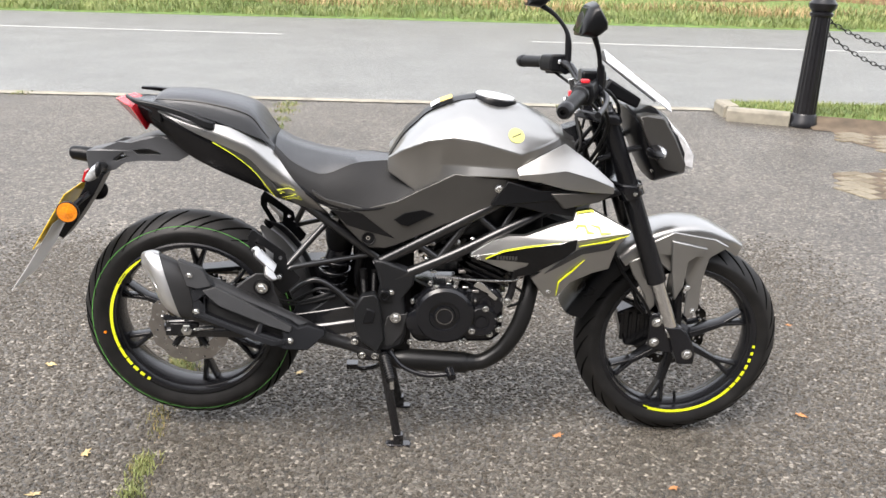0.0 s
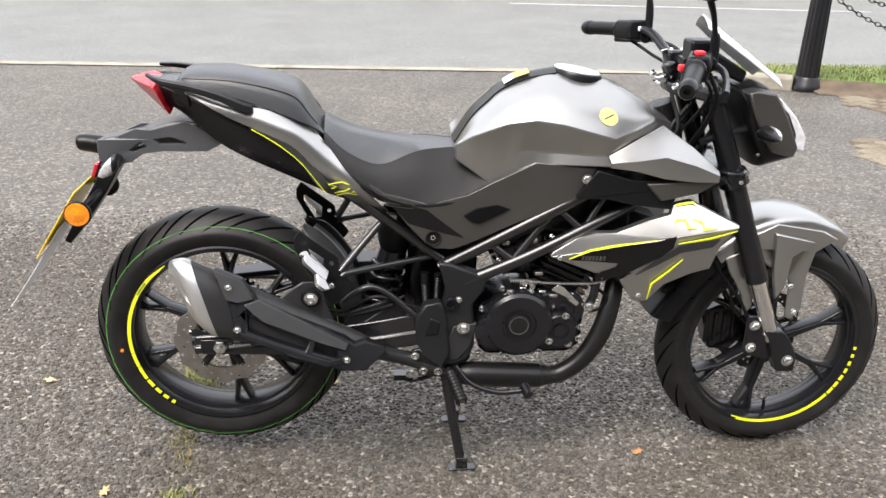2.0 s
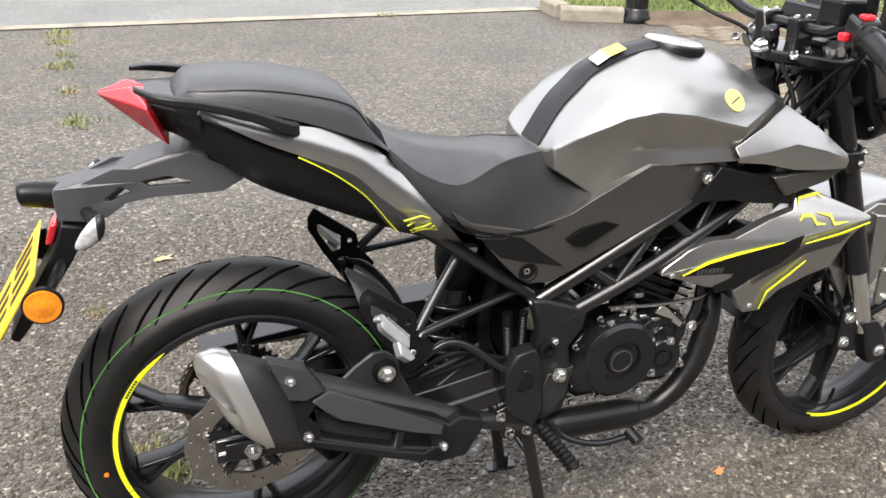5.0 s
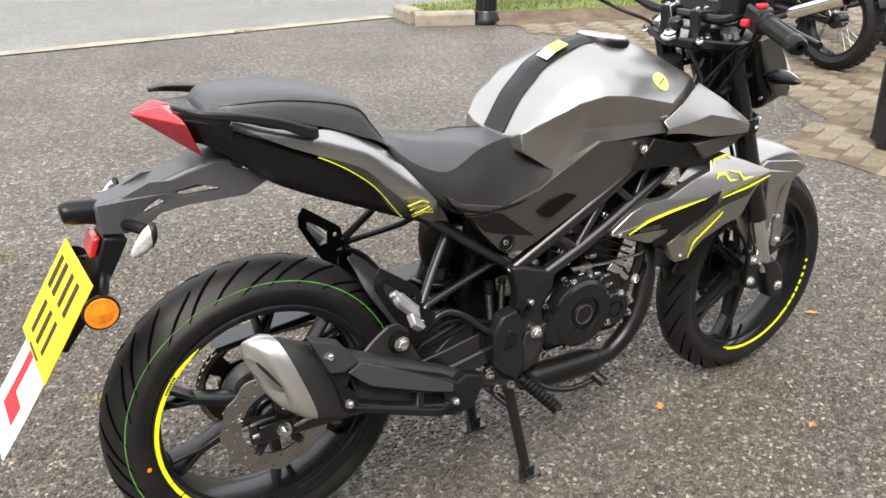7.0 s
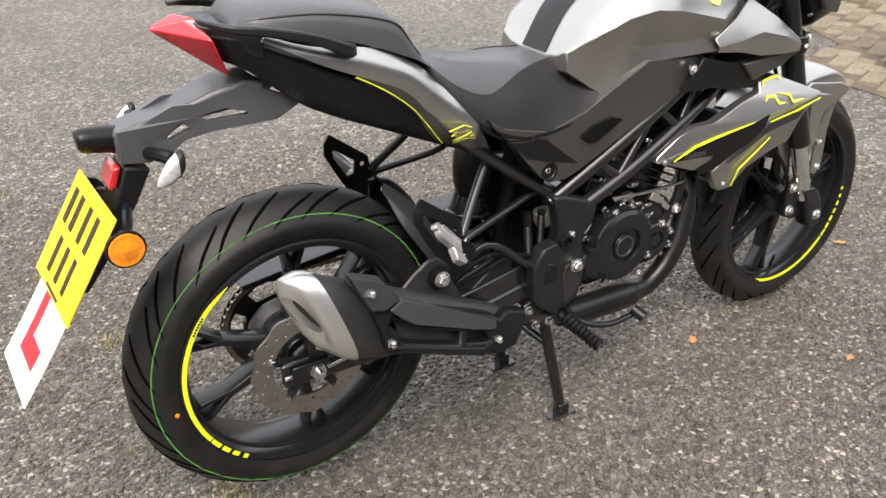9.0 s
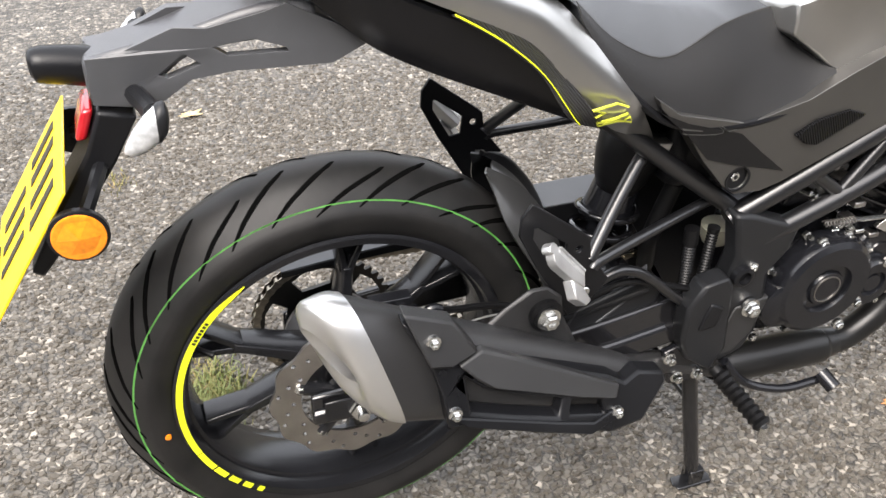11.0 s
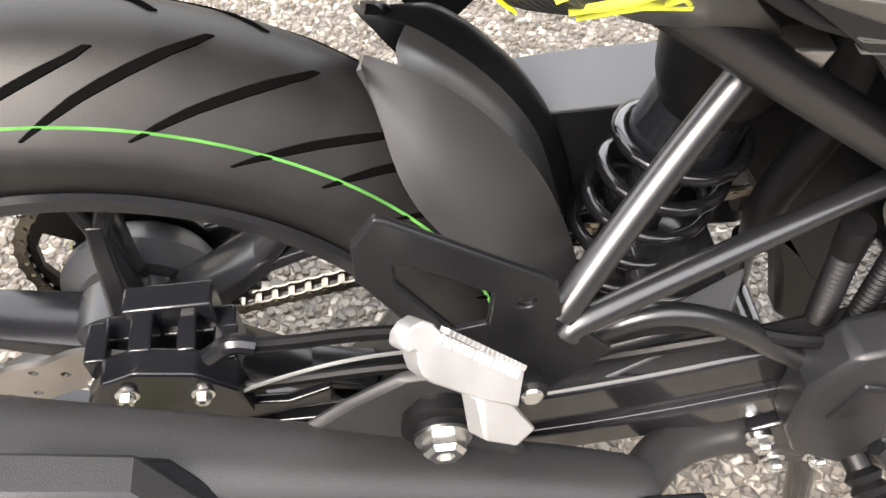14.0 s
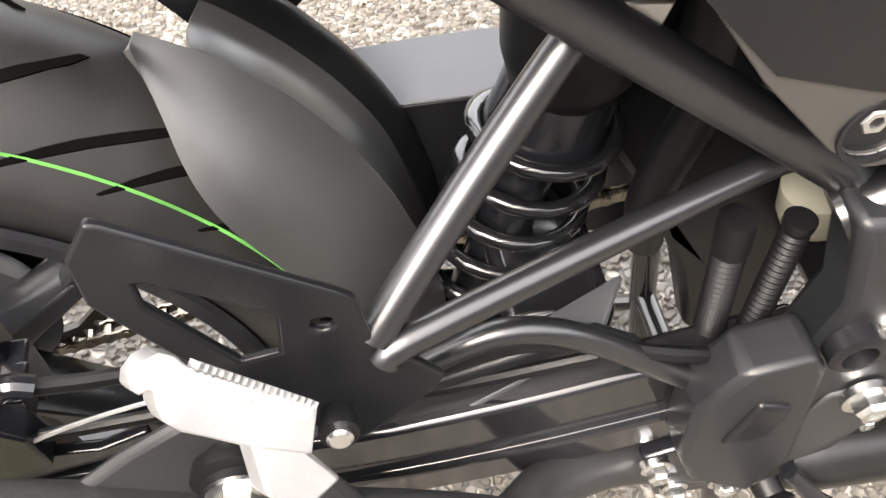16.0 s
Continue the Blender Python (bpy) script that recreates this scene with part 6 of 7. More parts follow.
guard("front_mudguard", ((63, .325, .55), (72, .335, .85), (85, .350, 1.0), (100, .352, 1.05), (115, .345, 1.08), (127, .335, 1.08)), SILVER, "matt silver front mudguard")
guard("mudguard_extension", ((122, .334, 1.0), (138, .330, 1.0), (152, .332, 1.0), (164, .345, .98)), PLASTIC, "black rear half of the front mudguard", drop=.045)
for s in (-1, 1):
    bm = B()
    slab(bm, [(1.225, .592), (1.300, .632), (1.420, .612), (1.455, .592), (1.405, .560), (1.392, .500), (1.388, .415), (1.368, .388), (1.350, .395), (1.352, .470), (1.330, .560), (1.300, .520), (1.275, .540), (1.250, .570)], lambda x, z: s * (.086 + .06 * max(0, .52 - z)), lambda x, z: s * (.078 + .06 * max(0, .52 - z)))
    st = part("mudguard_stay", bm, SILVER, bike, "matt silver mudguard stay", 30, 0.003)
    bm = B()
    slab(bm, [(1.295, .612), (1.395, .590), (1.345, .555), (1.338, .48), (1.318, .44), (1.300, .53)], lambda x, z: s * .098, s * .082)
    part("stay_inlay", bm, SILVER, st, "", 30, 0.004)
    bolt(st, (1.348, s * .100, .48), (0, s, 0), .0065, .005)
    bolt(st, (1.372, s * .093, .408), (0, s, 0), .0065, .005)
    bm = B()
    slab(bm, [(1.185, .545), (1.235, .57), (1.262, .50), (1.268, .42), (1.248, .395), (1.238, .45), (1.20, .51)], s * .086, s * .078)
    part("rear_stay", bm, SILVER, bike, "matt silver rear mudguard stay", 30, 0.003)
# front caliper on the far leg, sensor bracket on the near one
bm = B()
loft(bm, [[(x, y, z) for x, z in ((1.200, .345), (1.250, .365), (1.300, .355), (1.325, .275), (1.285, .235), (1.230, .240))] for y in (.046, .052, .106, .112)])
cal = part("front_caliper", bm, ENGINE, bike, "black front brake caliper", 30, 0.006)
for k in range(4):
    bm = B()
    box(bm, (1.212 + .024 * k, .040, .262), (1.222 + .024 * k, .050, .345))
    part("caliper_rib", bm, ENGINE, cal, "", 30, 0.002)
bm = B()
slab(bm, [(1.256, .405), (1.296, .402), (1.345, .330), (1.335, .290), (1.285, .292), (1.256, .306)], -.106, -.092)
brk = part("fork_bracket", bm, ENGINE, bike, "black bracket at the fork foot", 30, 0.004)
bolt(brk, (1.273, -.106, .380), r=.010, h=.010)
bolt(brk, (1.271, -.106, .321), r=.010, h=.010)
for k, (a, b) in enumerate((((1.255, -.10, .40), (1.16, -.085, .54)), ((1.24, -.09, .40), (1.22, -.06, .60)))):
    bm = B()
    p, q = Vector(a), Vector(b)
    tube(bm, [p, p + Vector((-.03, 0, .05)), q, q + Vector((-.05, .02, .16)), Vector((1.10, -.05, .90))], .0045, 8, 6)
    part("brake_line", bm, RUBBER, bike, "black rubber brake line")
for pts in ([(1.03, -.17, 1.03), (1.09, -.14, 1.00), (1.12, -.09, .93), (1.07, -.05, .80), (1.0, -.05, .74)], [(1.045, .20, 1.02), (1.10, .14, .99), (1.11, .05, .90), (1.05, .03, .80)], [(1.04, -.21, 1.0), (1.08, -.16, .93), (1.05, -.10, .82), (.98, -.07, .75)], [(1.02, -.05, .93), (1.03, -.09, .86), (1.0, -.08, .80)]):
    bm = B()
    tube(bm, pts, .0048, 8, 7)
    part("control_cable", bm, RUBBER, bike, "black control cable")
bm = B()
box(bm, (1.015, -.05, .76), (1.06, .05, .86))
part("horn_box", bm, PLASTIC, bike, "", 30, 0.01)

# small fittings round the yokes
for x, y, z in ((1.035, -.085, .953), (1.035, .085, .953), (1.085, -.060, .953), (1.085, .060, .953)):
    bolt(bike, (x - .02, y, z), (-.36, 0, .93), .0065, .008, CHROME)
bm = B()
lathe(bm, [(0, .016), (.016, .016), (.019, .013), (.021, .006)], (1.028, 0, .972), (-.36, 0, .93), 20)
lock = part("ignition_lock", bm, ENGINE, bike, "black ignition lock")
bm = B()
slab(bm, [(1.010, .990), (1.024, .996), (1.016, 1.022), (1.002, 1.018)], -.002, .002)
part("ignition_key", bm, CHROME, lock, "small steel key", 30, 0.001)
for s in (-1, 1):
    bm = B()
    lathe(bm, [(0, .017), (.014, .017), (.016, .014)], (1.030, s * .208, 1.022), (0, s, 0), 18)
    part("lever_clamp", bm, ENGINE, bike, "black lever clamp")
    bolt(bike, (1.012, s * .208, 1.040), (-.3, 0, .95), .005, .006, CHROME)
    bm = B()
    tube(bm, [(1.075, s * .105, .830), (1.13, s * .100, .850), (1.19, s * .090, .862)], .008, 10, 4)
    part("lamp_bracket", bm, FRAME, bike, "black headlamp bracket")
for pts, r in (([(1.000, -.255, 1.010), (1.040, -.215, .975), (1.070, -.140, .935), (1.050, -.090, .870), (.985, -.075, .800)], .0042), ([(1.000, .255, 1.010), (1.045, .205, .980), (1.080, .120, .950), (1.060, .060, .880)], .0042), ([(1.090, -.075, .960), (1.120, -.095, .905), (1.100, -.085, .840), (1.060, -.075, .780)], .0055), ([(1.060, -.060, .905), (1.020, -.075, .860), (1.000, -.085, .810)], .0060)):
    bm = B()
    tube(bm, pts, r, 8, 6)
    part("control_cable", bm, RUBBER, bike, "black control cable")

# ---- surroundings ----
KERB_Z = 0.11
CAST = mat("black_cast_iron", (0.012, 0.012, 0.014), 0.3, 0.3, 0.2, 12, 0.5, 300, 0.08)
BLADE = mat("grass_blades", (0.15, 0.21, 0.055), 0.6, 0, 0.4, 1.7, 0, 400, 0.05, second=(0.28, 0.31, 0.11))
MOSS = mat("yellow_green_moss", (0.17, 0.17, 0.045), 0.7, 0, 0.4, 9, 0, 400, 0.05, second=(0.30, 0.27, 0.10))
STRAW = mat("dry_stalks", (0.34, 0.25, 0.12), 0.7, 0, 0.35, 3, 0, 400, 0.05)
LEAF = mat("fallen_leaf", (0.45, 0.20, 0.07), 0.6, 0, 0.35, 40, 0.6, 200, 0.08)
LEAF_PALE = mat("pale_fallen_leaf", (0.52, 0.40, 0.20), 0.6, 0, 0.35, 40, 0.6, 200, 0.08)


def island_tone(m, lo, hi):
    """Gives every loose piece of a mesh its own tone."""
    nt = m.node_tree
    b = nt.nodes["Principled BSDF"]
    geo = nt.nodes.new("ShaderNodeNewGeometry")
    r = nt.nodes.new("ShaderNodeValToRGB")
    e = r.color_ramp.elements
    e[0].color, e[1].color = (*lo[0], 1), (*hi[-1], 1)
    stops = [*lo, *hi]
    for i, c in enumerate(stops[1:-1]):
        e.new((i + 1) / (len(stops) - 1)).color = (*c, 1)
    nt.links.new(geo.outputs["Random Per Island"], r.inputs["Fac"])
    nt.links.new(r.outputs["Color"], b.inputs["Base Color"])
    return m


def from_arrays(name, verts, faces, material, smooth=False):
    me = bpy.data.meshes.new(name)
    me.from_pydata(verts, [], faces)
    me.materials.append(material)
    me.update()
    if smooth:
        me.polygons.foreach_set("use_smooth", [True] * len(me.polygons))
    return new(name, me)


# chippings standing proud of the tarmac round the motorcycle
rng = np.random.default_rng(7)
CHIPS = island_tone(mat("tarmac_chippings", (0.2, 0.2, 0.2), 0.72, 0, 0.2, 60, 0.6, 400, 0.1), [(0.052, 0.044, 0.033), (0.066, 0.057, 0.044), (0.075, 0.066, 0.052)], [(0.085, 0.074, 0.060), (0.096, 0.086, 0.071), (0.130, 0.119, 0.101)])
step = 0.0148
gx, gy = np.meshgrid(np.arange(-1.45, 2.65, step), np.arange(-0.95, 1.95, step * 0.87))
gx = gx + (np.arange(gx.shape[0])[:, None] % 2) * step / 2
px = (gx + rng.uniform(-.38, .38, gx.shape) * step).ravel()
py = (gy + rng.uniform(-.38, .38, gx.shape) * step).ravel()
rim = np.minimum.reduce([px + 1.45, 2.65 - px, py + .95, 1.95 - py])
keep = rng.random(px.shape) < np.clip(rim / .55, 0, .92)
px, py = px[keep], py[keep]
n = len(px)
rad = step * rng.uniform(0.36, 0.66, n)
turn = rng.uniform(0, 6.28, n)
lean = rng.uniform(-.34, .34, (n, 2))
hgt = rng.uniform(0.0010, 0.0046, n)
V = np.zeros((n, 10, 3))
for k in range(5):
    a = turn + 2 * math.pi * k / 5
    rr = rad * rng.uniform(0.75, 1.2, n)
    for lvl, (f, z) in enumerate(((1.0, -0.001), (0.62, 1.0))):
        dx, dy = np.cos(a) * rr * f, np.sin(a) * rr * f * 0.85
        V[:, lvl * 5 + k, 0] = px + dx
        V[:, lvl * 5 + k, 1] = py + dy
        V[:, lvl * 5 + k, 2] = -0.001 if lvl == 0 else hgt + dx * lean[:, 0] + dy * lean[:, 1]
faces = []
quad = [(k, (k + 1) % 5, 5 + (k + 1) % 5, 5 + k) for k in range(5)]
for i in range(n):
    o = i * 10
    faces += [(o + a, o + b, o + c, o + d) for a, b, c, d in quad]
    faces.append((o + 5, o + 6, o + 7, o + 8, o + 9))
tagged(from_arrays("tarmac_chippings", V.reshape(-1, 3).tolist(), faces, CHIPS), "loose-looking grey and tan stone chippings in the tarmac", "chippings", kind="stuff")


def blades(name, places, height, material, label, cat, width=0.004, bend=0.5, kind="stuff"):
    """Tapered bent blades of grass, one strip each, all in one mesh."""
    vs, fs = [], []
    for x, y, z in places:
        h = height * rng.uniform(.45, 1.15)
        a, l = rng.uniform(0, 6.28), rng.uniform(.1, bend) * h
        w = width * rng.uniform(.6, 1.3)
        c, s = math.cos(a), math.sin(a)
        o = len(vs)
        for f, q in ((0, 1), (.5, .8), (1, .1)):
            mx, my, mz = x + c * l * f * f, y + s * l * f * f, z + h * f * (1 - .15 * f)
            vs += [(mx - s * w * q, my + c * w * q, mz), (mx + s * w * q, my - c * w * q, mz)]
        fs += [(o, o + 1, o + 3, o + 2), (o + 2, o + 3, o + 5, o + 4)]
    return tagged(from_arrays(name, vs, fs, material), label, cat, kind=kind)


# weeds along the crack in the tarmac
crack = [(-.105, -.36, .6), (-.112, -.22, 1), (-.12, -.05, .5), (-.137, .05, .9), (-.16, .32, 1.3), (-.18, .42, .8), (-.20, .74, .6), (-.29, 1.15, .6), (-.30, 1.9, .5), (-.35, 3.25, 1.1), (-.40, 3.9, .5), (-.46, 4.54, 1.0), (-.45, 4.9, .7), (-.48, 5.3, 1.1), (-.50, 5.62, 1.2), (-3.0, 5.98, .8), (2.0, 5.80, .8)]
for x, y, s in crack:
    k = int(130 * s)
    sp = 0.020 + .012 * s
    far = 1 if y < 2 else 2.2
    pts = [(x + rng.normal(0, sp * .7 * far), y + rng.normal(0, sp * far), 0.0) for _ in range(k)]
    blades("weed_tuft", pts[: int(k * .7)], .016 * (1 + .3 * s) * (1 if y < 2 else 1.5), BLADE if y > 2 else MOSS, "low green weeds growing in a crack in the tarmac", "weeds", 0.0016 * far, .9)
    blades("dry_moss_tuft", pts[int(k * .7):], .014, STRAW, "dry brown moss and straw in a crack in the tarmac", "weeds", 0.0018 * far, 1.2)

# thick tuft behind the rear wheel
pts = [(-.158 + rng.normal(0, .030), .33 + rng.normal(0, .040), 0.0) for _ in range(620)]
blades("weed_tuft", pts[:400], .030, BLADE, "thick green weeds and moss in a crack in the tarmac", "weeds", 0.0017, .9)
blades("weed_tuft", pts[400:], .026, MOSS, "yellow-green moss in a crack in the tarmac", "weeds", 0.0018, 1.1)

for x, y, k in ((-.104, -.36, 170), (-.112, -.24, 240)):
    pts = [(x + rng.normal(0, .016), y + rng.normal(0, .034), 0.0) for _ in range(k)]
    blades("weed_tuft", pts, .024, BLADE, "green weeds in a crack beside the rear tyre", "weeds", 0.0016, .9)

# fallen leaves


def leaf(x, y, size, turn, material, label):
    bm = B()
    k = 14
    ring_pts = []
    for i in range(k):
        a = 2 * math.pi * i / k
        r = size * (1.0 if i % 2 == 0 else .52) * (0.75 + .35 * math.cos(a) ** 2) * rng.uniform(.85, 1.1)
        ring_pts.append(Vector((r * math.cos(a), r * math.sin(a) * .75, .004 + .25 * size * rng.uniform(0, 1))))
    m = Matrix.Translation((x, y, 0.002)) @ Matrix.Rotation(turn, 4, "Z")
    c = bm.verts.new(m @ Vector((0, 0, .006)))
    c2 = bm.verts.new(m @ Vector((0, 0, .0045)))
    v = [bm.verts.new(m @ p) for p in ring_pts]
    w = [bm.verts.new(m @ (p - Vector((0, 0, .0012)))) for p in ring_pts]
    for i in range(k):
        j = (i + 1) % k
        bm.faces.new((c, v[i], v[j]))
        bm.faces.new((c2, w[j], w[i]))
        bm.faces.new((v[i], w[i], w[j], v[j]))
    tagged(part("fallen_leaf", bm, material), label, "leaf", "fallen leaves")


for x, y, size, m in ((1.03, -.072, .020, LEAF), (1.80, .055, .020, LEAF), (1.296, -.335, .017, LEAF), (-.28, -.176, .022, LEAF_PALE), (-.07, 1.47, .040, LEAF_PALE), (-.343, -.366, .02, LEAF_PALE), (.345, .847, .018, LEAF_PALE), (.24, .32, .018, LEAF_PALE), (-.58, .366, .024, LEAF_PALE), (1.5, .62, .012, LEAF), (2.05, .75, .014, LEAF)):
    leaf(x, y, size, rng.uniform(0, 6.28), m, "small curled orange-brown fallen leaf on tarmac" if m is LEAF else "small curled pale brown fallen leaf on tarmac")

# road markings along the road's middle


def line_y(x):
    return 12.36 - 0.088 * x


for x0, x1 in ((-30, -1.5), (2.55, 8.2), (8.4, 40)):
    bm = B()
    a, b = Vector((x0, line_y(x0), .006)), Vector((x1, line_y(x1), .006))
    box(bm, (0, -.036, 0), (1, .036, .003), lambda p: a.lerp(b, p.x) + Vector((0, p.y, p.z)))
    tagged(part("road_marking", bm, ROADPAINT), "worn white painted centre line on the road", "road marking", kind="structure")

# verge beyond the road
def verge(x, y):
    d = max(0, y - 16.3 + .03 * x)
    return min(.35, d * .12) + .05 * math.sin(x * 1.3) * min(1, d)


bm = B()
xs = [-30 + 60 * i / 60 for i in range(61)]
ys = [16.2, 16.6, 17.2, 18.0, 19.0, 20.0, 21.0]
grid = [[bm.verts.new((x, y - .03 * x, verge(x, y - .03 * x) + .006)) for x in xs] for y in ys]
for a, b in zip(grid, grid[1:]):
    bridge(bm, a, b, False)
tagged(part("verge", bm, TURF), "grassy road verge", "verge", kind="structure")
pts = []
for _ in range(26000):
    x, y = rng.uniform(-12, 16), 16.4 + abs(rng.normal(0, 1.3))
    pts.append((x, y - .03 * x, verge(x, y - .03 * x)))
blades("verge_grass", pts, .17, BLADE, "long green grass on the road verge", "grass", 0.008, .9)
pts = [(x, 17.6 + abs(rng.normal(0, 1.4)) - .03 * x, .15) for x in rng.uniform(-12, 16, 9000)]
blades("dry_bracken", pts, .30, STRAW, "brown dry bracken and stalks behind the verge grass", "bracken", 0.012, 1.0)
bm = B()
xs = [-30 + 60 * i / 120 for i in range(121)]
rows = []
for y, z in ((20.5, .2), (20.9, 1.0), (21.5, 1.7), (22.4, 2.0), (24, 1.6)):
    rows.append([bm.verts.new((x, y + rng.normal(0, .15), z * (1 + rng.normal(0, .1)))) for x in xs])
for a, b in zip(rows, rows[1:]):
    bridge(bm, a, b, False)
tagged(part("backdrop", bm, BRACKEN), "brown hedge bank behind the verge", "hedge bank", kind="structure")

# kerbed grass corner with bollards
KERB = [(3.33, 5.22), (3.81, 5.00)]
for p, q in ((KERB[0], KERB[1]), ((3.40, 5.75), (3.37, 5.38))):
    bm = B()
    a, b = Vector((*p, 0)), Vector((*q, 0))
    d = (b - a).normalized()
    nn = Vector((-d.y, d.x, 0))
    nn = nn if nn.x + nn.y > 0 else -nn
    loft(bm, [[a + d * t + nn * w + Vector((0, 0, z)) for w, z in ((0, -.01), (0, KERB_Z - .02), (.02, KERB_Z), (.13, KERB_Z), (.13, -.01))] for t in (.005, (b - a).length - .005)])
    tagged(part("kerb_stone", bm, STONE, None, "", 30, 0.008), "weathered pale concrete kerb stone beside the grass", "kerb", "kerb stones")
bm = B()
poly = [(3.50, 5.74), (3.48, 5.40), (3.60, 5.25), (3.95, 5.08), (4.28, 4.96), (5.0, 4.66), (6.2, 4.45), (9.0, 4.3), (9.0, 5.55), (6.0, 5.65)]
bm.faces.new([bm.verts.new((x, y, KERB_Z - .02)) for x, y in poly])
bmesh.ops.triangulate(bm, faces=bm.faces)
r = bmesh.ops.extrude_face_region(bm, geom=list(bm.faces))
for v in [g for g in r["geom"] if isinstance(g, bmesh.types.BMVert)]:
    v.co.z = -.01
tagged(part("lawn", bm, TURF), "small mown grass corner behind the kerb", "lawn", kind="structure")
pts = []
while len(pts) < 15000:
    x, y = rng.uniform(3.4, 8.5), rng.uniform(4.3, 5.75)
    inside = False
    for (x1, y1), (x2, y2) in zip(poly, poly[1:] + poly[:1]):
        if (y1 > y) != (y2 > y) and x < (x2 - x1) * (y - y1) / (y2 - y1) + x1:
            inside = not inside
    if inside:
        pts.append((x, y, KERB_Z - .02))
blades("lawn_grass", pts, .045, BLADE, "short green grass of the kerbed corner", "grass", 0.0035, .8)
bm = B()
edge = [(3.95, 4.96), (4.3, 4.82), (4.65, 4.66), (5.1, 4.5), (6.2, 4.28)]
for i, (x, y) in enumerate(edge[:-1]):
    x2, y2 = edge[i + 1]
    loft(bm, [[(u, v - .12, .004), (u, v, .03), (u, v + .12, .09), (u, v + .16, .0)] for u, v in ((x, y), (x2, y2))])
tagged(part("soil_edge", bm, SOIL), "bare brown soil edge below the grass", "soil", kind="structure")


def bollard(x, y, z):
    ob = tagged(new("bollard"), "black cast iron fluted bollard with a flared top", "bollard", "bollards and chains")
    ob.location, ob.rotation_euler = (x, y, z), (0, radians(1.2), 0)
    bm = B()
    lathe(bm, [(0, .122), (.03, .122), (.05, .108), (.085, .102), (.10, .092)], (0, 0, 0), (0, 0, 1), 28)
    part("foot", bm, CAST, ob)
    bm = B()
    loops = []
    for h, r in ((.09, .092), (.5, .084), (.84, .076)):
        loops.append([(r * (1 - (.07 if k % 2 else 0)) * math.cos(2 * math.pi * k / 32), r * (1 - (.07 if k % 2 else 0)) * math.sin(2 * math.pi * k / 32), h) for k in range(32)])
    loft(bm, loops, 1)
    part("shaft", bm, CAST, ob, "", 20)
    bm = B()
    lathe(bm, [(.83, .080), (.845, .092), (.86, .092), (.87, .078), (.90, .105), (.93, .110), (.95, .092), (.99, .065), (1.02, .03), (1.03, .0)], (0, 0, 0), (0, 0, 1), 28, False)
    part("cap", bm, CAST, ob)
    for zz in (.80, .70):
        bm = B()
        ring(bm, [(-.004 + .004 * math.cos(a), .016 + .004 * math.sin(a)) for a in (2 * math.pi * k / 8 for k in range(8))], (.082, 0, zz), 16)
        part("chain_eye", bm, CAST, ob)
    return ob


bollard(3.93, 5.03, .005).scale = (1, 1, 1.08)
bollard(5.95, 4.95, KERB_Z - .03)
me = bpy.data.meshes.new("link")
bm = B()
tube(bm, [(.024 * math.cos(a) * (1.35), .0, .015 * math.sin(a)) for a in (2 * math.pi * k / 14 for k in range(15))], .004, 6, 1)
bm.to_mesh(me)
bm.free()
me.materials.append(CAST)
for z0, sag in ((.83, .26), (.73, .34)):
    ch = tagged(new("chain"), "black iron chain hung between the bollards", "chain", "bollards and chains")
    a, b = Vector((4.03, 5.09, z0 + .05)), Vector((5.87, 4.955, z0 + .05))
    m = 44
    for k in range(m):
        t = (k + .5) / m
        p = a.lerp(b, t) - Vector((0, 0, sag * 4 * t * (1 - t)))
        sl = -sag * 4 * (1 - 2 * t) / (b - a).length
        o = new("link", me)
        o.parent = ch
        o.matrix_basis = Matrix.Translation(p) @ Matrix.Rotation(-math.atan(sl), 4, "Y") @ Matrix.Rotation(radians(90 if k % 2 else 0), 4, "X")

# plain black post with a wedge foot on the paving
post = tagged(new("black_post"), "plain black round post with a wedge-shaped foot on brick paving", "post")
bm = B()
lathe(bm, [(0, .066), (.9, .066), (.93, .062), (.94, .03)], (3.62, 1.03, .05), (0, 0, 1), 28)
part("pole", bm, CAST, post)
bm = B()
loft(bm, [[(3.47, .93, .035), (3.60, .87, .035), (3.66, 1.00, .035), (3.53, 1.06, .035)], [(3.51, .955, .24), (3.615, .90, .24), (3.65, .97, .24), (3.55, 1.03, .24)]])
part("wedge_foot", bm, CAST, post, "", 30, 0.006)

# parked motorcycles on the paving


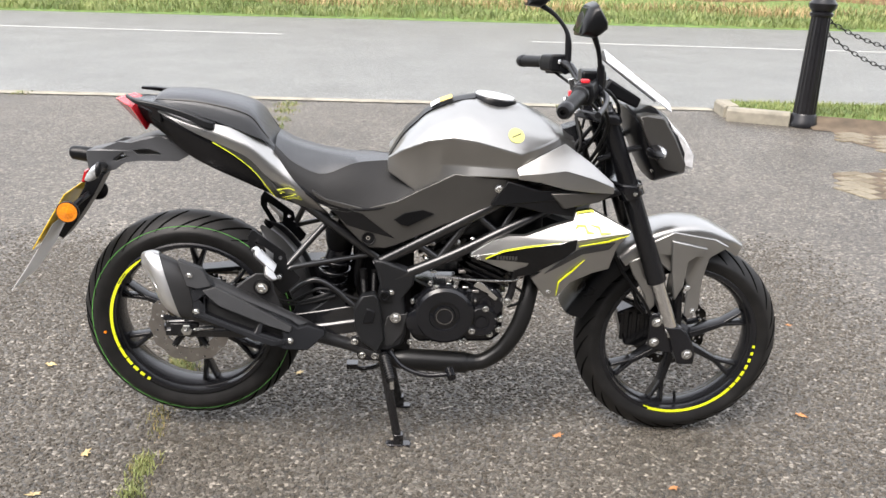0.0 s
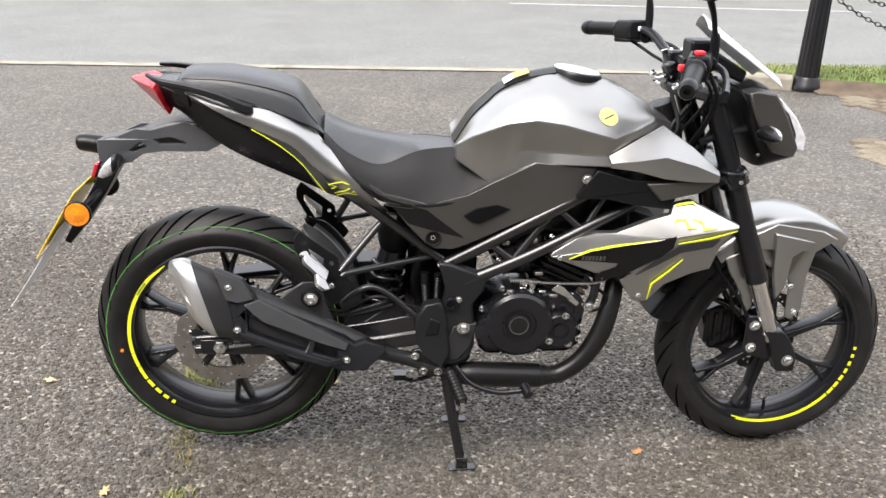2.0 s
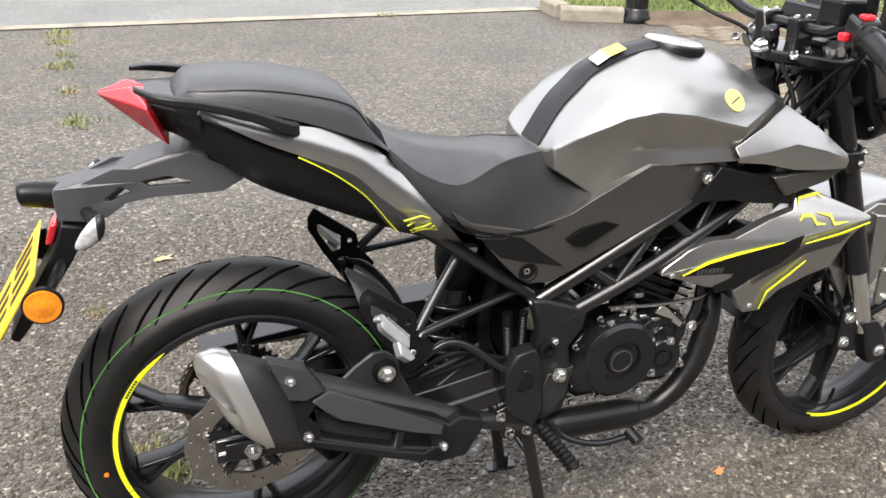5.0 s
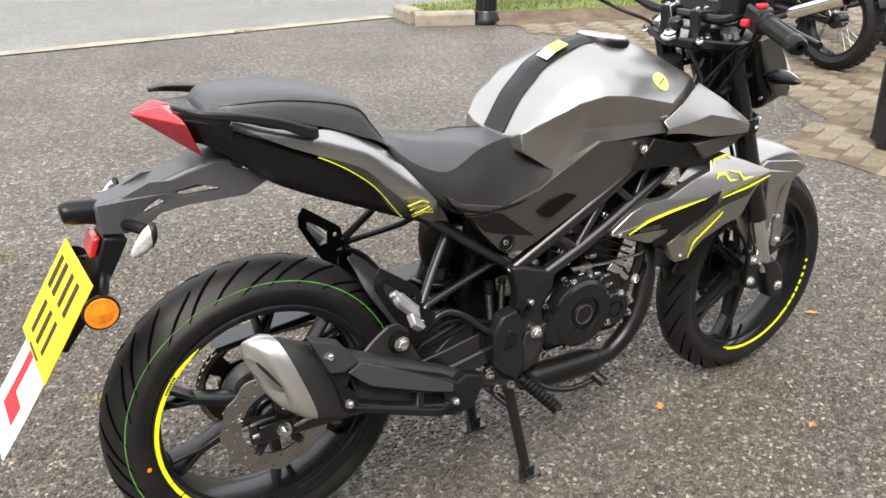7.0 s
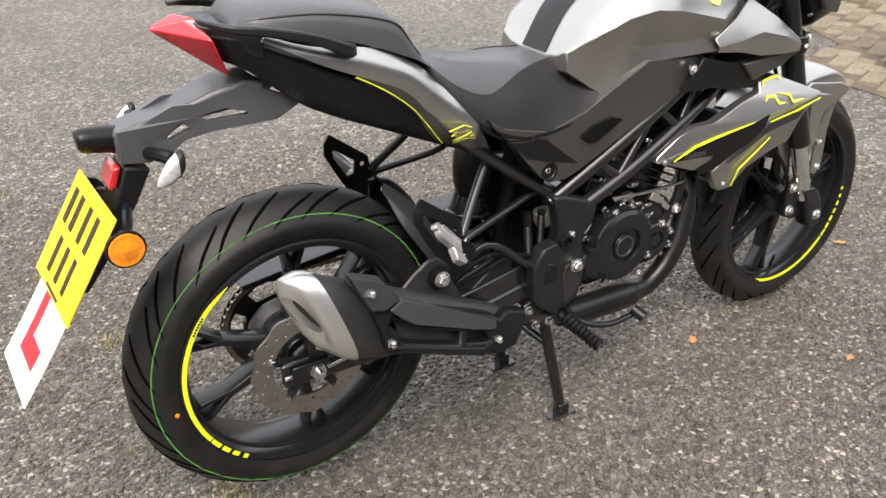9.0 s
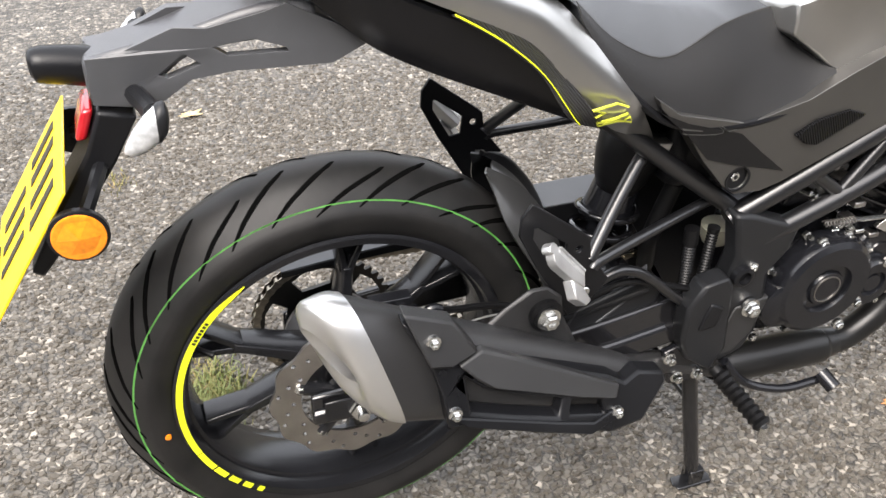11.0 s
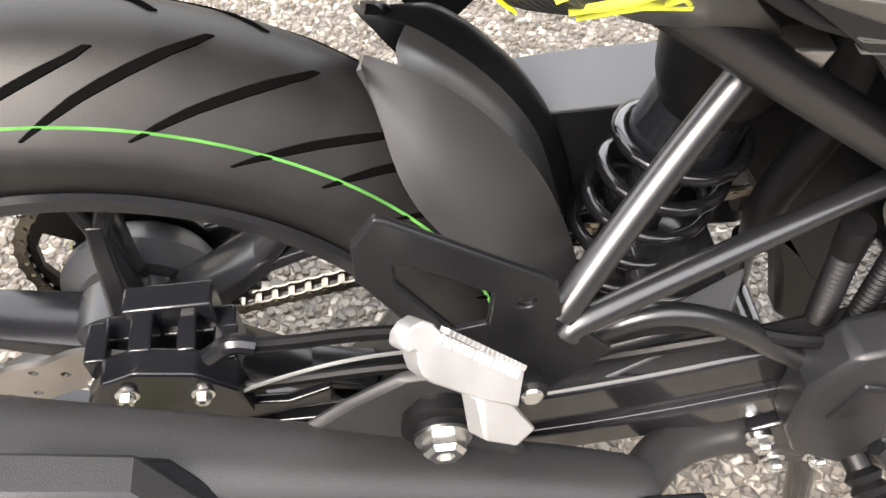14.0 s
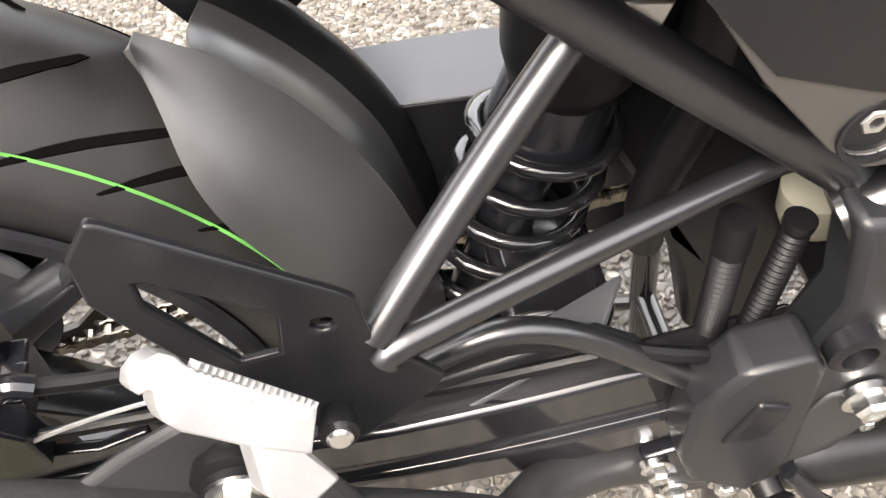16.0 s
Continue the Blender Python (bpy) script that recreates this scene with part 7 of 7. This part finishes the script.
def spoked_wheel(x, r, w, parent, hubr=.05):
    bm = B()
    ring(bm, [(-w * .7, r - .085), (-w, r - .05), (-w * .8, r - .02), (-w * .4, r), (w * .4, r), (w * .8, r - .02), (w, r - .05), (w * .7, r - .085)], (x, 0, r), 64)
    t = part("tyre", bm, TYRE, parent, "black block-tread tyre", 40)
    bm = B()
    for k in range(40):
        a0 = 2 * math.pi * k / 40
        for s in (-1, 1):
            c = Vector((x + (r + .002) * math.cos(a0), s * w * .3, r + (r + .002) * math.sin(a0)))
            e, nn = Vector((math.cos(a0), 0, math.sin(a0))), Vector((-math.sin(a0), 0, math.cos(a0)))
            box(bm, (-.006, -w * .25, -.014), (.005, w * .25, .014), lambda p: c + e * p.x + Vector((0, p.y, 0)) + nn * p.z)
    tagged(part("tread_block", bm, TYRE, t), kind="stuff")
    bm = B()
    ring(bm, [(-w * .72, r - .083), (-w * .72, r - .098), (0, r - .106), (w * .72, r - .098), (w * .72, r - .083)], (x, 0, r), 64)
    part("rim", bm, FRAME, parent)
    bm = B()
    for k in range(28):
        a = 2 * math.pi * k / 28
        b = a + (.35 if k % 2 else -.35)
        s = 1 if k % 4 < 2 else -1
        tube(bm, [(x + hubr * math.cos(b), s * .03, r + hubr * math.sin(b)), (x + (r - .1) * math.cos(a), s * .008, r + (r - .1) * math.sin(a))], .0016, 5, 1)
    tagged(part("wire_spoke", bm, BOLT, parent, "bright wire spokes"), kind="stuff")
    bm = B()
    lathe(bm, [(-.05, .03), (-.04, hubr), (.04, hubr), (.05, .03)], (x, 0, r), (0, 1, 0), 20)
    part("hub", bm, FRAME, parent)


def parked(m, label, chrome, paint):
    ob = tagged(new("parked_motorcycle"), label, "motorcycle", "parked motorcycles")
    spoked_wheel(0, .315, .06, ob)
    spoked_wheel(1.40, .315, .05, ob)
    bm = B()
    loft(bm, [[(x, -y, z) for y, z in ((0, t), (w, t - .03), (w, b), (0, b - .02))] + [(x, y, z) for y, z in ((w, b), (w, t - .03))] for x, t, b, w in ((.55, .84, .74, .05), (.65, .93, .74, .12), (.85, .97, .75, .14), (1.0, .90, .78, .07))], 4)
    part("fuel_tank", bm, paint, ob, "", 40)
    bm = B()
    loft(bm, [[(x, -w, t), (x, w, t), (x, w, b), (x, -w, b)] for x, t, b, w in ((-.15, .86, .80, .10), (.2, .83, .76, .12), (.58, .80, .72, .09))], 4)
    part("seat", bm, SEAT, ob, "", 30, .015)
    bm = B()
    box(bm, (.45, -.13, .28), (.85, .13, .62))
    part("engine", bm, ENGINE, ob, "", 30, .03)
    bm = B()
    tube(bm, [(.78, .10, .50), (.80, .14, .30), (.6, .15, .24), (.35, .16, .30), (.25, .165, .34)], .02, 12, 5)
    part("exhaust_pipe", bm, EXHAUST, ob)
    bm = B()
    tube(bm, [(.27, .165, .335), (.22, .168, .352), (.0, .175, .43), (-.16, .18, .487), (-.165, .18, .489)], [.025, .044, .047, .047, .030], 24, 4)
    part("silencer", bm, chrome, ob, "polished steel silencer")
    bm = B()
    lathe(bm, [(0, .022), (.004, .022), (.004, .014), (-.02, .014)], (-.167, .18, .490), (-.93, .02, .34), 20)
    part("outlet", bm, INK, ob)
    for s in (-1, 1):
        bm = B()
        tube(bm, [(0, s * .085, .315), (.50, s * .09, .36)], .022, 12, 1)
        part("swing_arm", bm, FRAME, ob)
        bm = B()
        tube(bm, [(.05, s * .10, .36), (.16, s * .11, .74)], .022, 12, 1)
        part("shock", bm, GLOSS, ob)
        bm = B()
        tube(bm, [(1.40, s * .085, .315), (1.18, s * .085, .90)], .022, 12, 1)
        part("fork_leg", bm, STEEL, ob)
        bm = B()
        tube(bm, [(.45, s * .11, .40), (.55, s * .12, .70), (1.12, s * .05, .86)], .016, 10, 3)
        part("frame_tube", bm, FRAME, ob)
        bm = B()
        tube(bm, [(.52, s * .14, .30), (.53, s * .25, .29)], .014, 10, 1)
        part("foot_peg", bm, RUBBER, ob)
    bm = B()
    tube(bm, [(1.02, .38, 1.03), (1.10, .22, 1.06), (1.14, 0, .98), (1.10, -.22, 1.06), (1.02, -.38, 1.03)], .013, 12, 6)
    part("handlebar", bm, FRAME, ob)
    bm = B()
    lathe(bm, [(0, .05), (.03, .085), (.10, .09), (.12, .07)], (1.20, 0, .90), (1, 0, 0), 24)
    part("headlamp", bm, FRAME, ob)
    bm = B()
    ring(bm, [(-.06, .345), (-.05, .352), (.05, .352), (.06, .345), (.05, .342), (-.05, .342)], (1.40, 0, .315), 24, a0=40, a1=130)
    part("front_mudguard", bm, FRAME, ob)
    bm = B()
    ring(bm, [(-.08, .37), (-.06, .38), (.06, .38), (.08, .37), (.06, .366), (-.06, .366)], (0, 0, .315), 24, a0=60, a1=160)
    part("rear_mudguard", bm, FRAME, ob)
    bm = B()
    tube(bm, [(.55, .13, .30), (.52, .28, .02)], .010, 10, 1)
    part("side_stand", bm, FRAME, ob)
    ob.matrix_basis = m
    return ob


parked(pose(4.83, 2.24, .01, 0, 0, 86), "black parked motorcycle with wire wheels and polished silencer on brick paving", CHROME, GLOSS)
parked(pose(5.72, 2.30, .01, 0, 0, 84), "black parked motorcycle with wire wheels beside another", EXHAUST, GREY)

# unseen walls and hedges added behind the camera and at the ends, darkening reflections
WALLMAT = mat("unseen_grey_wall", (0.11, 0.11, 0.115), 0.85, 0, 0.25, 2.5, 0.8, 60, 0.08)
HEDGE = mat("unseen_dark_hedge", (0.03, 0.045, 0.015), 0.9, 0, 0.5, 3, 1.0, 30, 0.05)
for name, lo, hi, m, label in (("wall_south_unseen", (-16, -9.3, 0), (18, -9.0, 6.5), WALLMAT, "unseen grey wall added to darken reflections"), ("wall_east_unseen", (17.7, -9.0, 0), (18, 3.0, 5.0), WALLMAT, "unseen grey wall added to darken reflections")):
    bm = B()
    box(bm, lo, hi)
    tagged(part(name, bm, m), label, "wall", kind="structure")
for x0, y0, x1, y1, h in ((-15, -9, -15, 5, 5.5), (-30, 24.5, 30, 24.0, 5.0)):
    bm = B()
    rows = []
    k = 60
    for dz, dd in ((0, 0), (.35, .5), (.7, .6), (.9, .3), (1.0, -.4)):
        rows.append([bm.verts.new((x0 + (x1 - x0) * i / k + (dd if x0 == x1 else 0) + rng.normal(0, .2), y0 + (y1 - y0) * i / k - (dd if x0 != x1 else 0) + rng.normal(0, .2), h * dz * (1 + rng.normal(0, .06)))) for i in range(k + 1)])
    for a, b in zip(rows, rows[1:]):
        bridge(bm, a, b, False)
    tagged(part("backdrop", bm, HEDGE), "unseen dark green hedge added to darken reflections", "hedge", kind="structure")

# block paving, last: herringbone bricks
BRICK = bpy.data.materials.new("paving_brick")
BRICK.use_nodes = True
nt = BRICK.node_tree
b = nt.nodes["Principled BSDF"]
info, geo = nt.nodes.new("ShaderNodeObjectInfo"), nt.nodes.new("ShaderNodeNewGeometry")
co, nz = nt.nodes.new("ShaderNodeTexCoord"), nt.nodes.new("ShaderNodeTexNoise")
nz.inputs["Scale"].default_value, nz.inputs["Detail"].default_value = 38, 8
nt.links.new(co.outputs["Object"], nz.inputs["Vector"])
sm = nt.nodes.new("ShaderNodeMath")
sm.operation = "ADD"
nt.links.new(info.outputs["Random"], sm.inputs[0])
nt.links.new(geo.outputs["Random Per Island"], sm.inputs[1])
fr = nt.nodes.new("ShaderNodeMath")
fr.operation = "FRACT"
nt.links.new(sm.outputs[0], fr.inputs[0])
tone = nt.nodes.new("ShaderNodeValToRGB")
tone.color_ramp.elements[0].color, tone.color_ramp.elements[1].color = (0.125, 0.100, 0.065, 1), (0.20, 0.175, 0.125, 1)
nt.links.new(fr.outputs[0], tone.inputs["Fac"])
mx = nt.nodes.new("ShaderNodeMix")
mx.data_type, mx.blend_type = "RGBA", "OVERLAY"
mx.inputs["Factor"].default_value = 0.6
nt.links.new(tone.outputs["Color"], mx.inputs["A"])
nt.links.new(nz.outputs["Fac"], mx.inputs["B"])
nt.links.new(mx.outputs["Result"], b.inputs["Base Color"])
b.inputs["Roughness"].default_value = 0.8
bp = nt.nodes.new("ShaderNodeBump")
bp.inputs["Strength"].default_value, bp.inputs["Distance"].default_value = 0.6, 0.002
nt.links.new(nz.outputs["Fac"], bp.inputs["Height"])
nt.links.new(bp.outputs["Normal"], b.inputs["Normal"])
PAVE = [(4.6, 4.72), (4.1, 4.86), (4.0, 4.45), (4.25, 3.75), (3.75, 3.35), (3.38, 3.28), (3.27, 2.75), (3.62, 2.52), (4.02, 1.95), (3.75, 1.45), (3.20, 1.32), (3.16, .70), (3.3, -1.5), (9.0, -1.5), (9.0, 4.2), (6.2, 4.35)]


def inside(x, y, poly):
    ok = False
    for (x1, y1), (x2, y2) in zip(poly, poly[1:] + poly[:1]):
        if (y1 > y) != (y2 > y) and x < (x2 - x1) * (y - y1) / (y2 - y1) + x1:
            ok = not ok
    return ok


from mathutils.geometry import tessellate_polygon
bm = B()
pv = [bm.verts.new((x, y, .003)) for x, y in PAVE]
for t in tessellate_polygon([[Vector((x, y, 0)) for x, y in PAVE]]):
    bm.faces.new([pv[i] for i in t])
pavement = tagged(part("pavement", bm, SOIL), "weathered brown herringbone block paving", "paving", kind="structure")
bm = B()
L, W, H = .0965, .0465, .03
loft(bm, [[(-L * k, -W * k2, z), (L * k, -W * k2, z), (L * k, W * k2, z), (-L * k, W * k2, z)] for z, k, k2 in ((.0, 1, 1), (H - .005, 1, 1), (H, .955, .91))])
brick_me = bpy.data.meshes.new("brick")
bm.to_mesh(brick_me)
bm.free()
brick_me.materials.append(BRICK)
spots = []
rot = radians(20)
for i in range(-90, 90):
    for j in range(-45, 45):
        # herringbone: steps of one brick width along the diagonal
        for u, v, t in ((i * .1 + j * .2, i * .1 - j * .2, 0), (i * .1 + j * .2 + .15, i * .1 - j * .2 + .05, 1)):
            x = 5.5 + u * math.cos(rot) - v * math.sin(rot)
            y = 2.2 + u * math.sin(rot) + v * math.cos(rot)
            if inside(x, y, PAVE):
                spots.append((x, y, rot + t * math.pi / 2))
spots.sort(key=lambda p: (p[0] - 3.0) ** 2 + (p[1] - 1.6) ** 2)
base_v = [v.co.copy() for v in brick_me.vertices]
base_f = [tuple(p.vertices) for p in brick_me.polygons]
vs, fs = [], []
for i, (x, y, a) in enumerate(spots):
    m = Matrix.Translation((x, y, -.022 + rng.uniform(-.002, .003))) @ Matrix.Rotation(a, 4, "Z") @ Matrix.Rotation(rng.normal(0, .012), 4, "X") @ Matrix.Rotation(rng.normal(0, .008), 4, "Y")
    if i < 300:
        o = new("brick", brick_me)
        o.parent = pavement
        o.matrix_basis = m
    else:
        k = len(vs)
        vs += [m @ v for v in base_v]
        fs += [tuple(q + k for q in f) for f in base_f]
rest = from_arrays("brick_rest", vs, fs, BRICK)
rest.parent = pavement
tagged(rest, kind="stuff")
